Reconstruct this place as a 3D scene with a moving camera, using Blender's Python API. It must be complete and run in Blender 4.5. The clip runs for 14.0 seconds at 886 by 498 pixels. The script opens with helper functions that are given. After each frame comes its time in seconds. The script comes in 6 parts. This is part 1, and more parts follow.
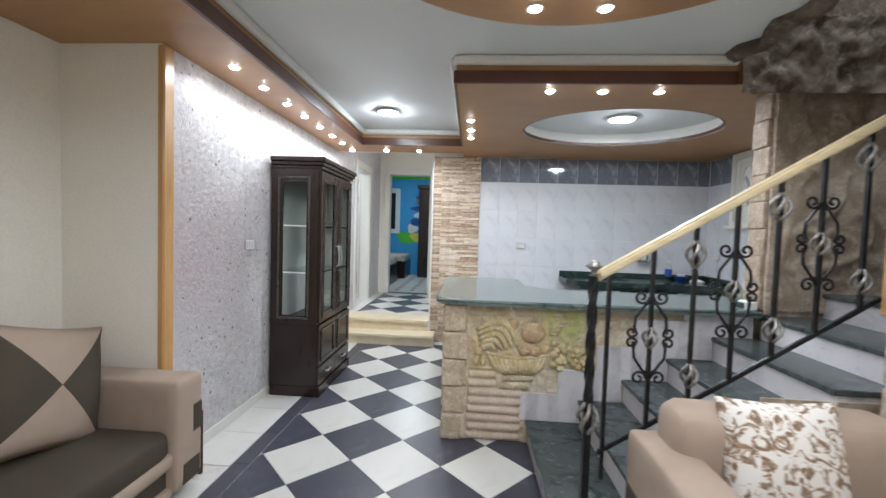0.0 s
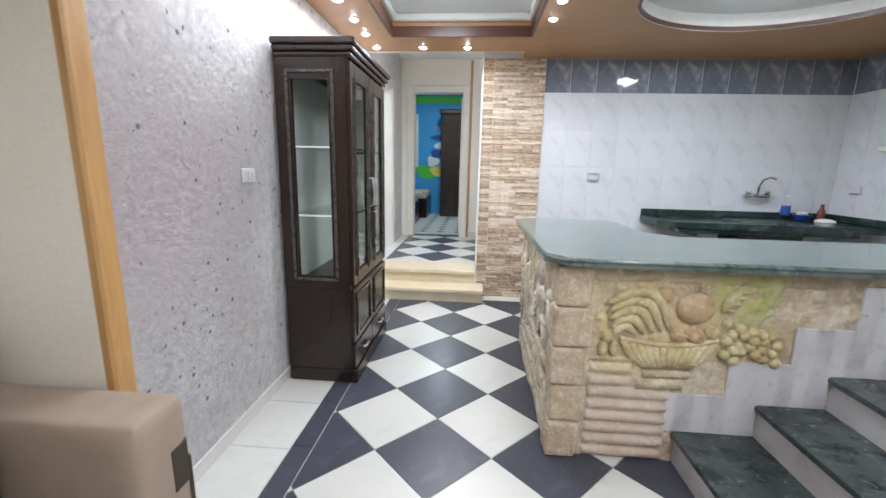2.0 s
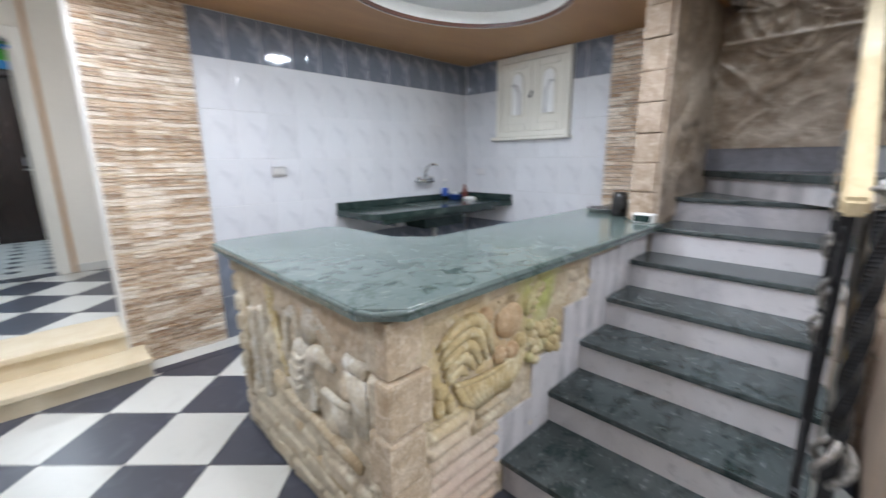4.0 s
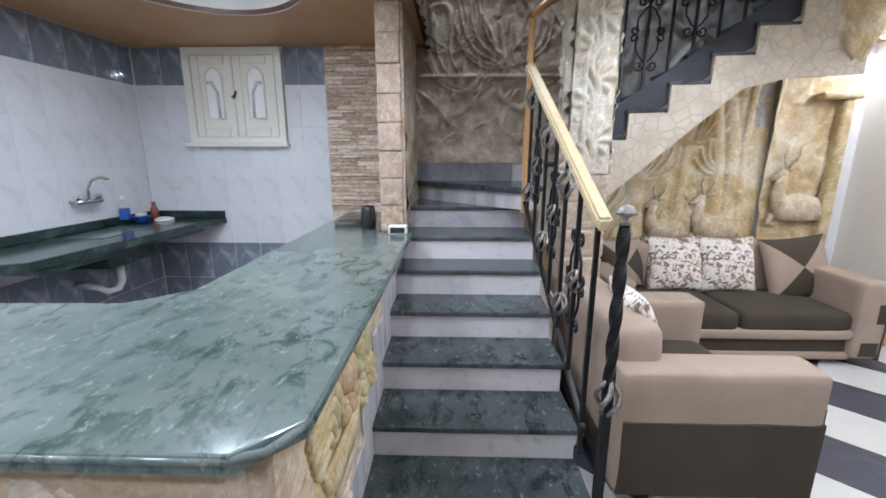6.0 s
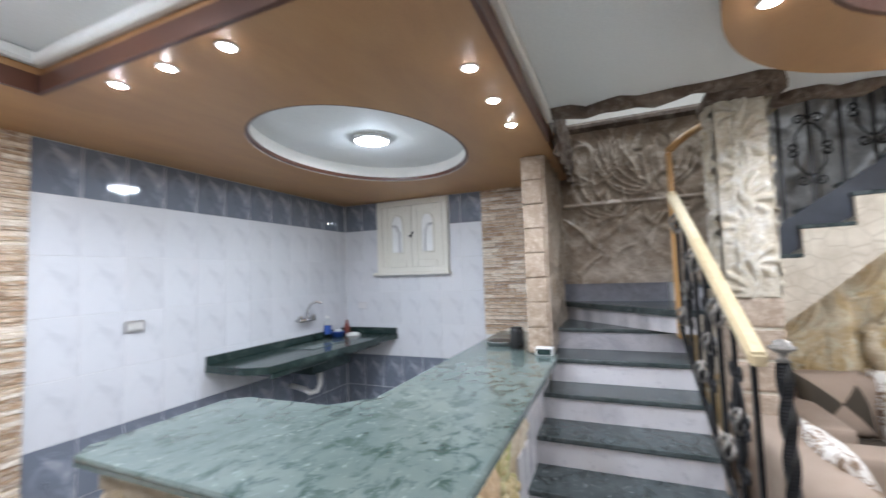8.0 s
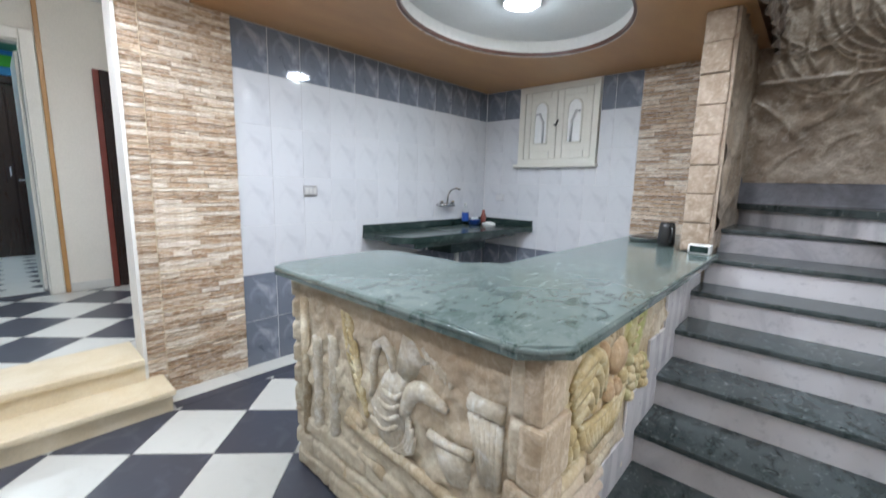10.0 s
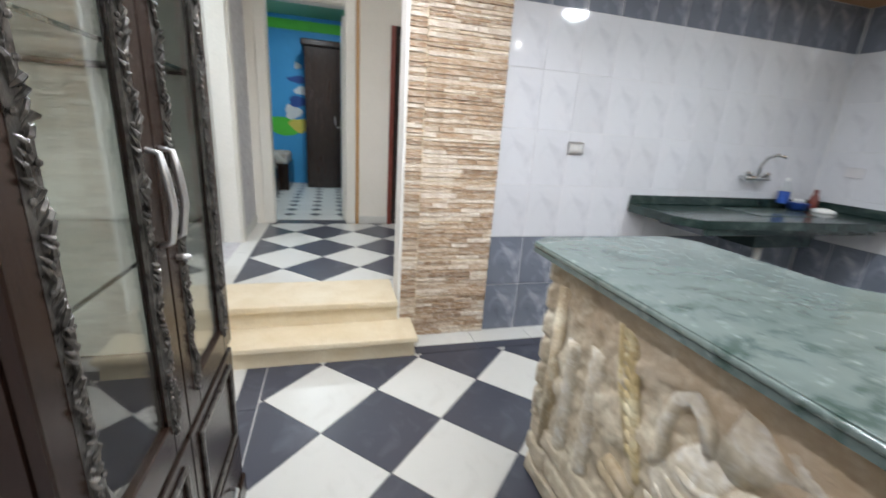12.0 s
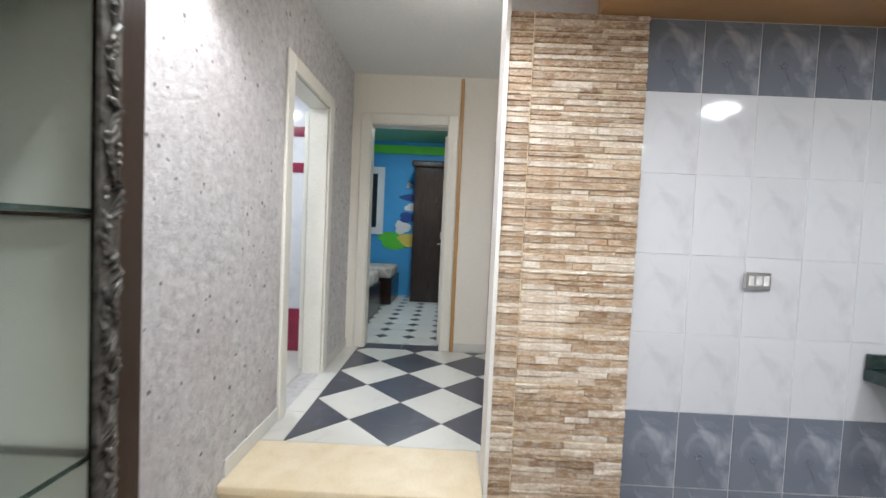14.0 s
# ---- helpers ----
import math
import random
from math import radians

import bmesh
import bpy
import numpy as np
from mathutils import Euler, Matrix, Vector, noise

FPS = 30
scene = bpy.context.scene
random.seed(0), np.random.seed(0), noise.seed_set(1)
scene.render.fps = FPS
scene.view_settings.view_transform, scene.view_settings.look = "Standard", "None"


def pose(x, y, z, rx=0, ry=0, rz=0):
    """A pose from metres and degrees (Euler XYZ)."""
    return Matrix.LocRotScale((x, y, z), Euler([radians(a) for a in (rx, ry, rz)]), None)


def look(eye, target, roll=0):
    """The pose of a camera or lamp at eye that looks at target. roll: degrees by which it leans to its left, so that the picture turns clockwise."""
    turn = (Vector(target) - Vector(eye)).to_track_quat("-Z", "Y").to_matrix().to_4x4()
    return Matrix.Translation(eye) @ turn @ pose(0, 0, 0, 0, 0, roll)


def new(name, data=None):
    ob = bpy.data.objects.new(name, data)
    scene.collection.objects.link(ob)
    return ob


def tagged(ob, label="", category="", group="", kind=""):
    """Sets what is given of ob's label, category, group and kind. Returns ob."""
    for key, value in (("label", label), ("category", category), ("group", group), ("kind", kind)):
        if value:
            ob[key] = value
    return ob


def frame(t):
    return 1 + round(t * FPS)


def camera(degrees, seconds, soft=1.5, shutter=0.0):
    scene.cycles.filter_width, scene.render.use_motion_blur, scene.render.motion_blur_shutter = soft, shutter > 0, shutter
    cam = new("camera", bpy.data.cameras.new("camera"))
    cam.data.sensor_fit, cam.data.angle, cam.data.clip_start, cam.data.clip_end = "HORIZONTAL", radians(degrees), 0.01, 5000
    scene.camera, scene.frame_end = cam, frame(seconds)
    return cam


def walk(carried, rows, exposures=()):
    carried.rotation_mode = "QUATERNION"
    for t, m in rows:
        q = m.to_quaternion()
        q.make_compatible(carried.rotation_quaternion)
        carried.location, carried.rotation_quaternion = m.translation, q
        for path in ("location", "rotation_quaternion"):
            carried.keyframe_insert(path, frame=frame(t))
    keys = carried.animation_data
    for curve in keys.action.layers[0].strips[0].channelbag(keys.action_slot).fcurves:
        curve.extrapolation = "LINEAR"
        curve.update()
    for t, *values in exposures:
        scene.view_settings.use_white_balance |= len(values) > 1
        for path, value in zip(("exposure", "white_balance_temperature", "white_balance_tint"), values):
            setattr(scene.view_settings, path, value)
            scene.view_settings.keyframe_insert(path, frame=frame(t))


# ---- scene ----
cam = camera(95.3, 14.0, shutter=0.5)
PATH = [
    (0, (-0.021, -0.015, 1.446), (-0.159, 1.979, 1.364), 1.8),
    (0.5, (-0.247, 0.198, 1.462), (-0.38, 2.189, 1.338), 0.4),
    (1, (-0.354, 0.464, 1.419), (-0.596, 2.442, 1.251), -0.1),
    (1.5, (-0.419, 0.728, 1.397), (-0.641, 2.692, 1.095), 1.2),
    (2, (-0.571, 0.987, 1.358), (-0.72, 2.943, 0.967), 1.3),
    (2.5, (-0.71, 1.241, 1.393), (-0.674, 3.204, 1.014), 1.0),
    (3, (-0.724, 1.534, 1.388), (-0.403, 3.48, 1.061), 0.5),
    (3.5, (-0.72, 1.744, 1.378), (0.036, 3.551, 0.975), 1.4),
    (4, (-0.8, 1.901, 1.388), (0.569, 3.294, 0.956), -0.5),
    (4.2, (-0.816, 1.949, 1.382), (0.722, 3.137, 0.908), 0.5),
    (6.3, (-0.835, 2.437, 1.518), (1.128, 2.412, 1.136), -0.0),
    (6.5, (-0.861, 2.425, 1.535), (1.12, 2.412, 1.262), -0.0),
    (7, (-0.92, 2.344, 1.582), (1.08, 2.393, 1.604), -0.2),
    (7.5, (-1.001, 2.297, 1.585), (0.968, 2.623, 1.706), -1.0),
    (8, (-1.065, 2.312, 1.582), (0.773, 3.09, 1.706), -1.9),
    (8.2, (-1.087, 2.331, 1.586), (0.688, 3.242, 1.723), -2.1),
    (10.3, (-1.049, 2.316, 1.35), (0.382, 3.638, 0.899), 2.2),
    (10.5, (-1.032, 2.32, 1.338), (0.373, 3.632, 0.785), 2.6),
    (11, (-1.037, 2.38, 1.307), (0.18, 3.803, 0.604), 3.8),
    (11.5, (-0.985, 2.601, 1.325), (-0.12, 4.267, 0.635), 5.2),
    (12, (-0.95, 2.807, 1.352), (-0.425, 4.655, 0.796), 3.8),
    (12.5, (-0.858, 2.962, 1.338), (-0.69, 4.906, 0.897), 1.2),
    (13, (-0.73, 3.107, 1.4), (-0.868, 5.076, 1.079), 1.2),
    (13.5, (-0.705, 3.258, 1.413), (-0.828, 5.25, 1.278), 1.7),
    (14, (-0.755, 3.458, 1.455), (-0.781, 5.456, 1.375), 2.6),
]
walk(cam, [(t, look(eye, target, roll)) for t, eye, target, roll in PATH],
     [(0, 0.04, 6330, 13), (1.5, 0.0, 6320, 14), (2, 0.27, 6350, 14), (2.5, 0.26, 6450, 15), (3.5, 0.24, 6350, 15), (6.5, 0.23, 6000, 16), (7, 0.19, 6020, 16), (7.5, 0.27, 6150, 16), (8.2, 0.33, 6150, 15), (10.5, 0.22, 6250, 13), (12, 0.17, 6550, 14), (13, 0.15, 6700, 15), (14, 0.1, 6700, 14)])

# ---------------------------------------------------------------- world and light
world = bpy.data.worlds.new("world")
scene.world = world
world.use_nodes = True
world.node_tree.nodes["Background"].inputs[0].default_value = (0.8, 0.85, 1.0, 1)
world.node_tree.nodes["Background"].inputs[1].default_value = 0.02

WARM = (0.87, 0.93, 1.0)
COOL = (0.80, 0.93, 1.0)
SPOT_W, PANEL_W = 7.9, 11.0


def spot_light(x, y, z, watts=None):
    data = bpy.data.lights.new("spot_light", "SPOT")
    data.energy, data.color, data.shadow_soft_size = watts or SPOT_W, WARM, 0.025
    data.spot_size, data.spot_blend = radians(168), 0.5
    ob = new("spot_light", data)
    ob.location = (x, y, z)
    return ob


def globe_light(x, y, z, size, watts, color=COOL):
    data = bpy.data.lights.new("globe_light", "POINT")
    data.shadow_soft_size, data.energy, data.color = size / 2, watts, color
    ob = new("globe_light", data)
    ob.location = (x, y, z)
    return ob


def disc_light(x, y, z, size, watts, color=COOL):
    data = bpy.data.lights.new("disc_light", "AREA")
    data.shape, data.size, data.energy, data.color = "DISK", size, watts, color
    ob = new("disc_light", data)
    ob.location = (x, y, z)
    return ob


# ---------------------------------------------------------------- materials
def node_mat(name, rough=0.6, metal=0.0):
    m = bpy.data.materials.new(name)
    m.use_nodes = True
    b = m.node_tree.nodes["Principled BSDF"]
    b.inputs["Roughness"].default_value = rough
    b.inputs["Metallic"].default_value = metal
    return m, m.node_tree, b


def coords(nt, scale=(1, 1, 1), turn=(0, 0, 0)):
    tc = nt.nodes.new("ShaderNodeTexCoord")
    mp = nt.nodes.new("ShaderNodeMapping")
    mp.inputs["Scale"].default_value = scale
    mp.inputs["Rotation"].default_value = turn
    nt.links.new(tc.outputs["Object"], mp.inputs[0])
    return mp.outputs[0]


def noise_tex(nt, vec, scale, detail=4.0, rough=0.55, warp=0.0):
    n = nt.nodes.new("ShaderNodeTexNoise")
    n.inputs["Scale"].default_value, n.inputs["Detail"].default_value = scale, detail
    n.inputs["Roughness"].default_value, n.inputs["Distortion"].default_value = rough, warp
    nt.links.new(vec, n.inputs["Vector"])
    return n.outputs["Fac"]


def ramp(nt, fac, stops):
    r = nt.nodes.new("ShaderNodeValToRGB")
    e = r.color_ramp.elements
    while len(e) < len(stops):
        e.new(0.5)
    for el, (p, c) in zip(e, stops):
        el.position, el.color = p, (*c, 1)
    nt.links.new(fac, r.inputs[0])
    return r.outputs[0]


def mix(nt, fac, a, b, mode="MIX"):
    n = nt.nodes.new("ShaderNodeMix")
    n.data_type, n.blend_type = "RGBA", mode
    for sock, v in ((n.inputs[0], fac), (n.inputs[6], a), (n.inputs[7], b)):
        if isinstance(v, (int, float)):
            sock.default_value = v
        elif isinstance(v, tuple):
            sock.default_value = (*v, 1)
        else:
            nt.links.new(v, sock)
    return n.outputs[2]


def bump(nt, b, height, strength=0.3, dist=0.01):
    n = nt.nodes.new("ShaderNodeBump")
    n.inputs["Strength"].default_value, n.inputs["Distance"].default_value = strength, dist
    nt.links.new(height, n.inputs["Height"])
    nt.links.new(n.outputs[0], b.inputs["Normal"])


def own_random(nt):
    return nt.nodes.new("ShaderNodeObjectInfo").outputs["Random"]


def speckled(name, c1, c2, scale=6.0, rough=0.6, metal=0.0, fine=90.0, relief=0.15, dist=0.004, stretch=(1, 1, 1), vary=0.0, c3=None):
    """Two tones in slow patches, with fine grain over them and a fine relief."""
    m, nt, b = node_mat(name, rough, metal)
    v = coords(nt, stretch)
    slow, quick = noise_tex(nt, v, scale, 5, 0.6, 0.4), noise_tex(nt, v, fine, 3)
    col = ramp(nt, slow, [(0.32, c1), (0.68, c2)])
    if c3:
        col = mix(nt, ramp(nt, noise_tex(nt, v, scale * 2.7, 4, 0.6, 0.8), [(0.5, (0, 0, 0)), (0.66, (1, 1, 1))]), col, c3)
    col = mix(nt, 0.12, col, ramp(nt, quick, [(0.3, (0.25, 0.25, 0.25)), (0.7, (1, 1, 1))]), "MULTIPLY")
    if vary:
        tone = ramp(nt, own_random(nt), [(0, (1 - vary,) * 3), (1, (1, 1, 1))])
        col = mix(nt, 1.0, col, tone, "MULTIPLY")
    nt.links.new(col, b.inputs["Base Color"])
    gl = nt.nodes.new("ShaderNodeMapRange")
    gl.inputs[3].default_value, gl.inputs[4].default_value = rough * 0.85, min(1, rough * 1.2)
    nt.links.new(slow, gl.inputs[0])
    nt.links.new(gl.outputs[0], b.inputs["Roughness"])
    bump(nt, b, quick, relief, dist)
    return m


def glow(name, color, strength):
    m, nt, b = node_mat(name, 0.4)
    b.inputs["Base Color"].default_value = (0.9, 0.9, 0.9, 1)
    b.inputs["Emission Color"].default_value = (*color, 1)
    b.inputs["Emission Strength"].default_value = strength
    return m


def stucco_wall():
    """Sprayed cotton plaster: white and pale lilac flakes with a few dark specks."""
    m, nt, b = node_mat("flaked_plaster", 0.85)
    v = coords(nt)
    flakes, slow = noise_tex(nt, v, 22, 7, 0.80, 0.35), noise_tex(nt, v, 1.6, 3)
    col = ramp(nt, flakes, [(0.33, (0.50, 0.485, 0.49)), (0.5, (0.71, 0.695, 0.70)), (0.66, (0.83, 0.825, 0.825))])
    col = mix(nt, ramp(nt, slow, [(0.50, (0, 0, 0)), (0.70, (0.4, 0.4, 0.4))]), col, (0.62, 0.53, 0.535))
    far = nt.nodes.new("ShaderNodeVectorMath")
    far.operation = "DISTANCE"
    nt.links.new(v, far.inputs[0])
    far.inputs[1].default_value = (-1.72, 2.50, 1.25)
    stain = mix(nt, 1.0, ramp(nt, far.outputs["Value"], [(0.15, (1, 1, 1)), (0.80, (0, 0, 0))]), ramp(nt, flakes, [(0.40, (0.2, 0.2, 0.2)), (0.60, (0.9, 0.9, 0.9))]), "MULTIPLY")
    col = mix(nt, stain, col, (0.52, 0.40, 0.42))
    vo = nt.nodes.new("ShaderNodeTexVoronoi")
    vo.inputs["Scale"].default_value = 17
    nt.links.new(v, vo.inputs["Vector"])
    dots = ramp(nt, vo.outputs["Distance"], [(0.12, (1, 1, 1)), (0.22, (0, 0, 0))])
    keep = ramp(nt, noise_tex(nt, v, 14, 2), [(0.53, (0, 0, 0)), (0.58, (1, 1, 1))])
    col = mix(nt, mix(nt, 1.0, dots, keep, "MULTIPLY"), col, (0.20, 0.17, 0.19))
    nt.links.new(col, b.inputs["Base Color"])
    bump(nt, b, flakes, 1.0, 0.028)
    return m


def marble(name, base, vein, light, rough, scale=5.0, band=None):
    m, nt, b = node_mat(name, rough)
    v = coords(nt)
    a = noise_tex(nt, v, scale, 8, 0.72, 0.7)
    col = ramp(nt, a, [(0.36, base), (0.52, vein), (0.66, light)])
    if band:
        w = nt.nodes.new("ShaderNodeTexWave")
        w.inputs["Scale"].default_value, w.inputs["Distortion"].default_value = band, 2.5
        w.inputs["Detail"].default_value = 2.0
        nt.links.new(v, w.inputs["Vector"])
        col = mix(nt, ramp(nt, w.outputs["Fac"], [(0.35, (0, 0, 0)), (0.8, (1, 1, 1))]), col, base)
    fine = noise_tex(nt, v, scale * 9, 4, 0.7)
    col = mix(nt, ramp(nt, fine, [(0.55, (0, 0, 0)), (0.75, (0.6, 0.6, 0.6))]), col, light)
    nt.links.new(col, b.inputs["Base Color"])
    bump(nt, b, fine, 0.03, 0.002)
    return m


def blotched_marble(name, base, pale, dark, fleck, rough):
    """Polished green marble: cloudy ground, ragged dark blotches drawn out along one way, small pale flecks."""
    m, nt, b = node_mat(name, rough)
    v, w = coords(nt), coords(nt, (1.0, 1.45, 1.0), (0, 0, 0.35))
    col = ramp(nt, noise_tex(nt, v, 2.2, 4, 0.55, 0.6), [(0.35, base), (0.65, pale)])
    ragged = noise_tex(nt, w, 8.0, 9, 0.74, 0.5)
    where = ramp(nt, noise_tex(nt, v, 1.7, 3), [(0.38, (0.4, 0.4, 0.4)), (0.56, (1, 1, 1))])
    col = mix(nt, mix(nt, 1.0, ramp(nt, ragged, [(0.50, (0, 0, 0)), (0.59, (0.9, 0.9, 0.9))]), where, "MULTIPLY"), col, dark)
    specks = noise_tex(nt, w, 26, 6, 0.7, 0.4)
    col = mix(nt, ramp(nt, specks, [(0.58, (0, 0, 0)), (0.70, (0.7, 0.7, 0.7))]), col, fleck)
    nt.links.new(col, b.inputs["Base Color"])
    bump(nt, b, specks, 0.03, 0.002)
    return m


def crazed(name, c1, c2, scale):
    """Irregular stone pieces with sunken joints."""
    m, nt, b = node_mat(name, 0.6)
    v = coords(nt)
    vo = nt.nodes.new("ShaderNodeTexVoronoi")
    vo.feature = "DISTANCE_TO_EDGE"
    vo.inputs["Scale"].default_value = scale
    nt.links.new(v, vo.inputs["Vector"])
    grain = noise_tex(nt, v, 40, 4, 0.6)
    joint = ramp(nt, vo.outputs["Distance"], [(0.0, (0, 0, 0)), (0.09, (1, 1, 1))])
    col = ramp(nt, noise_tex(nt, v, 6, 4, 0.6), [(0.35, c1), (0.65, c2)])
    col = mix(nt, joint, tuple(0.95 * k for k in c1), col)
    nt.links.new(col, b.inputs["Base Color"])
    bump(nt, b, mix(nt, 0.6, joint, grain), 0.3, 0.008)
    return m


def wall_tile(name, base, vein, rough):
    m, nt, b = node_mat(name, rough)
    v = coords(nt, (1, 1, 1), (0, 0.7, 0))
    a = noise_tex(nt, v, 6, 5, 0.55, 1.0)
    col = ramp(nt, a, [(0.40, base), (0.52, base), (0.74, vein)])
    col = mix(nt, 1.0, col, ramp(nt, own_random(nt), [(0, (0.94,) * 3), (1, (1, 1, 1))]), "MULTIPLY")
    nt.links.new(col, b.inputs["Base Color"])
    bump(nt, b, noise_tex(nt, v, 14, 2), 0.05, 0.004)
    return m


def wood(name, c1, c2, rough=0.4, axis="z", scale=1.0):
    m, nt, b = node_mat(name, rough)
    s = {"x": (1, 12, 12), "y": (12, 1, 12), "z": (12, 12, 1)}[axis]
    v = coords(nt, tuple(q * scale for q in s))
    a = noise_tex(nt, v, 3.5, 6, 0.6, 0.8)
    col = ramp(nt, a, [(0.3, c1), (0.7, c2)])
    nt.links.new(col, b.inputs["Base Color"])
    bump(nt, b, a, 0.12, 0.003)
    return m


def ledger(name):
    """Split stone strips: each piece has its own tone from cream to brown."""
    m, nt, b = node_mat(name, 0.42)
    v = coords(nt, (1, 1, 3))
    geo = nt.nodes.new("ShaderNodeNewGeometry").outputs["Random Per Island"]
    add = nt.nodes.new("ShaderNodeMath")
    add.operation = "ADD"
    nt.links.new(own_random(nt), add.inputs[0])
    nt.links.new(geo, add.inputs[1])
    fr = nt.nodes.new("ShaderNodeMath")
    fr.operation = "FRACT"
    nt.links.new(add.outputs[0], fr.inputs[0])
    tone = ramp(nt, fr.outputs[0], [(0.0, (0.25, 0.15, 0.085)), (0.32, (0.42, 0.28, 0.17)), (0.55, (0.58, 0.43, 0.295)), (0.74, (0.84, 0.77, 0.67)), (1.0, (0.93, 0.89, 0.82))])
    n = noise_tex(nt, v, 38, 6, 0.7, 0.9)
    broken = noise_tex(nt, coords(nt, (1.6, 1.6, 4)), 15, 6, 0.75, 0.6)
    tone = mix(nt, 0.42, tone, ramp(nt, broken, [(0.36, (0.30, 0.18, 0.095)), (0.48, (0.56, 0.40, 0.26)), (0.56, (0.95, 0.91, 0.84))]))
    col = mix(nt, 0.6, tone, ramp(nt, n, [(0.3, (0.58, 0.46, 0.34)), (0.6, (1, 0.97, 0.93))]), "MULTIPLY")
    nt.links.new(col, b.inputs["Base Color"])
    bump(nt, b, n, 0.6, 0.008)
    return m


def rock(name, c1, c2, c3, rough=0.7, scale=4.0):
    m, nt, b = node_mat(name, rough)
    v = coords(nt)
    a, q = noise_tex(nt, v, scale, 6, 0.65, 0.7), noise_tex(nt, v, 55, 4, 0.6)
    col = ramp(nt, a, [(0.3, c1), (0.5, c2), (0.68, c3)])
    chalk = noise_tex(nt, v, scale * 3.1, 6, 0.7, 0.5)
    col = mix(nt, ramp(nt, chalk, [(0.50, (0, 0, 0)), (0.66, (0.75, 0.75, 0.75))]), col, tuple(min(0.8, 1.12 * k + 0.06) for k in c3))
    col = mix(nt, 0.45, col, ramp(nt, q, [(0.3, (0.5, 0.45, 0.4)), (0.65, (1, 1, 1))]), "MULTIPLY")
    nt.links.new(col, b.inputs["Base Color"])
    bump(nt, b, q, 0.6, 0.008)
    return m


def floral():
    m, nt, b = node_mat("floral_fabric", 0.9)
    v = coords(nt)
    a = noise_tex(nt, v, 15, 3, 0.6, 2.2)
    col = ramp(nt, a, [(0.40, (0.20, 0.13, 0.08)), (0.47, (0.42, 0.31, 0.22)), (0.5, (0.74, 0.71, 0.66))])
    nt.links.new(col, b.inputs["Base Color"])
    bump(nt, b, noise_tex(nt, v, 300, 2), 0.2, 0.002)
    return m


def glass(name, tint, rough=0.02, gloss=3.5):
    m, nt, b = node_mat(name, rough)
    nt.nodes.remove(b)
    out = nt.nodes["Material Output"]
    tr, gl, mx = nt.nodes.new("ShaderNodeBsdfTransparent"), nt.nodes.new("ShaderNodeBsdfGlossy"), nt.nodes.new("ShaderNodeMixShader")
    lw = nt.nodes.new("ShaderNodeLayerWeight")
    lw.inputs[0].default_value = 0.5
    fr = nt.nodes.new("ShaderNodeMath")
    fr.operation = "POWER"
    fr.inputs[1].default_value = gloss
    nt.links.new(lw.outputs["Facing"], fr.inputs[0])
    tr.inputs[0].default_value = (*tint, 1)
    gl.inputs[1].default_value = rough
    nt.links.new(fr.outputs[0], mx.inputs[0])
    nt.links.new(tr.outputs[0], mx.inputs[1])
    nt.links.new(gl.outputs[0], mx.inputs[2])
    nt.links.new(mx.outputs[0], out.inputs[0])
    return m


CREAM = speckled("cream_paint", (0.82, 0.785, 0.70), (0.85, 0.815, 0.735), 1.2, 0.6, relief=0.08)
STUCCO = stucco_wall()
CEILING = speckled("ceiling_paint", (0.82, 0.83, 0.82), (0.86, 0.87, 0.86), 0.9, 0.7, relief=0.05)
SOFFIT = speckled("brown_soffit_paint", (0.42, 0.222, 0.094), (0.50, 0.28, 0.125), 1.8, 0.42, relief=0.06, stretch=(1, 3, 1))
FASCIA = speckled("dark_brown_fascia", (0.085, 0.03, 0.018), (0.12, 0.045, 0.025), 3, 0.35)
CORNICE = speckled("white_cornice", (0.78, 0.76, 0.71), (0.84, 0.82, 0.78), 3, 0.5)
TILE_W = wall_tile("white_floor_tile", (0.66, 0.66, 0.62), (0.60, 0.595, 0.555), 0.3)
TILE_D = wall_tile("slate_blue_floor_tile", (0.060, 0.064, 0.084), (0.10, 0.105, 0.13), 0.3)
GROUT = speckled("grout", (0.55, 0.54, 0.52), (0.68, 0.66, 0.63), 12, 0.85)
STEP = speckled("cream_step_stone", (0.72, 0.60, 0.40), (0.80, 0.70, 0.52), 7, 0.35)
KTILE = wall_tile("white_kitchen_tile", (0.67, 0.68, 0.71), (0.59, 0.60, 0.635), 0.075)
KTILE_D = wall_tile("grey_kitchen_tile", (0.175, 0.195, 0.24), (0.36, 0.385, 0.44), 0.06)
LEDGER = ledger("ledger_stone")
GREEN = blotched_marble("green_marble", (0.105, 0.140, 0.130), (0.150, 0.186, 0.175), (0.024, 0.052, 0.042), (0.30, 0.35, 0.345), 0.13)
DARKGREEN = marble("dark_green_marble", (0.012, 0.024, 0.022), (0.022, 0.04, 0.036), (0.06, 0.09, 0.08), 0.15, 7.0)
TREAD = blotched_marble("grey_green_tread_marble", (0.042, 0.055, 0.056), (0.075, 0.090, 0.092), (0.013, 0.024, 0.022), (0.26, 0.28, 0.28), 0.24)
SKIRT = marble("banded_grey_marble", (0.30, 0.30, 0.33), (0.22, 0.22, 0.25), (0.15, 0.15, 0.17), 0.22, 2.0, band=2.6)
RISER = marble("banded_white_marble", (0.64, 0.625, 0.64), (0.52, 0.51, 0.53), (0.34, 0.33, 0.36), 0.22, 2.0, band=2.2)
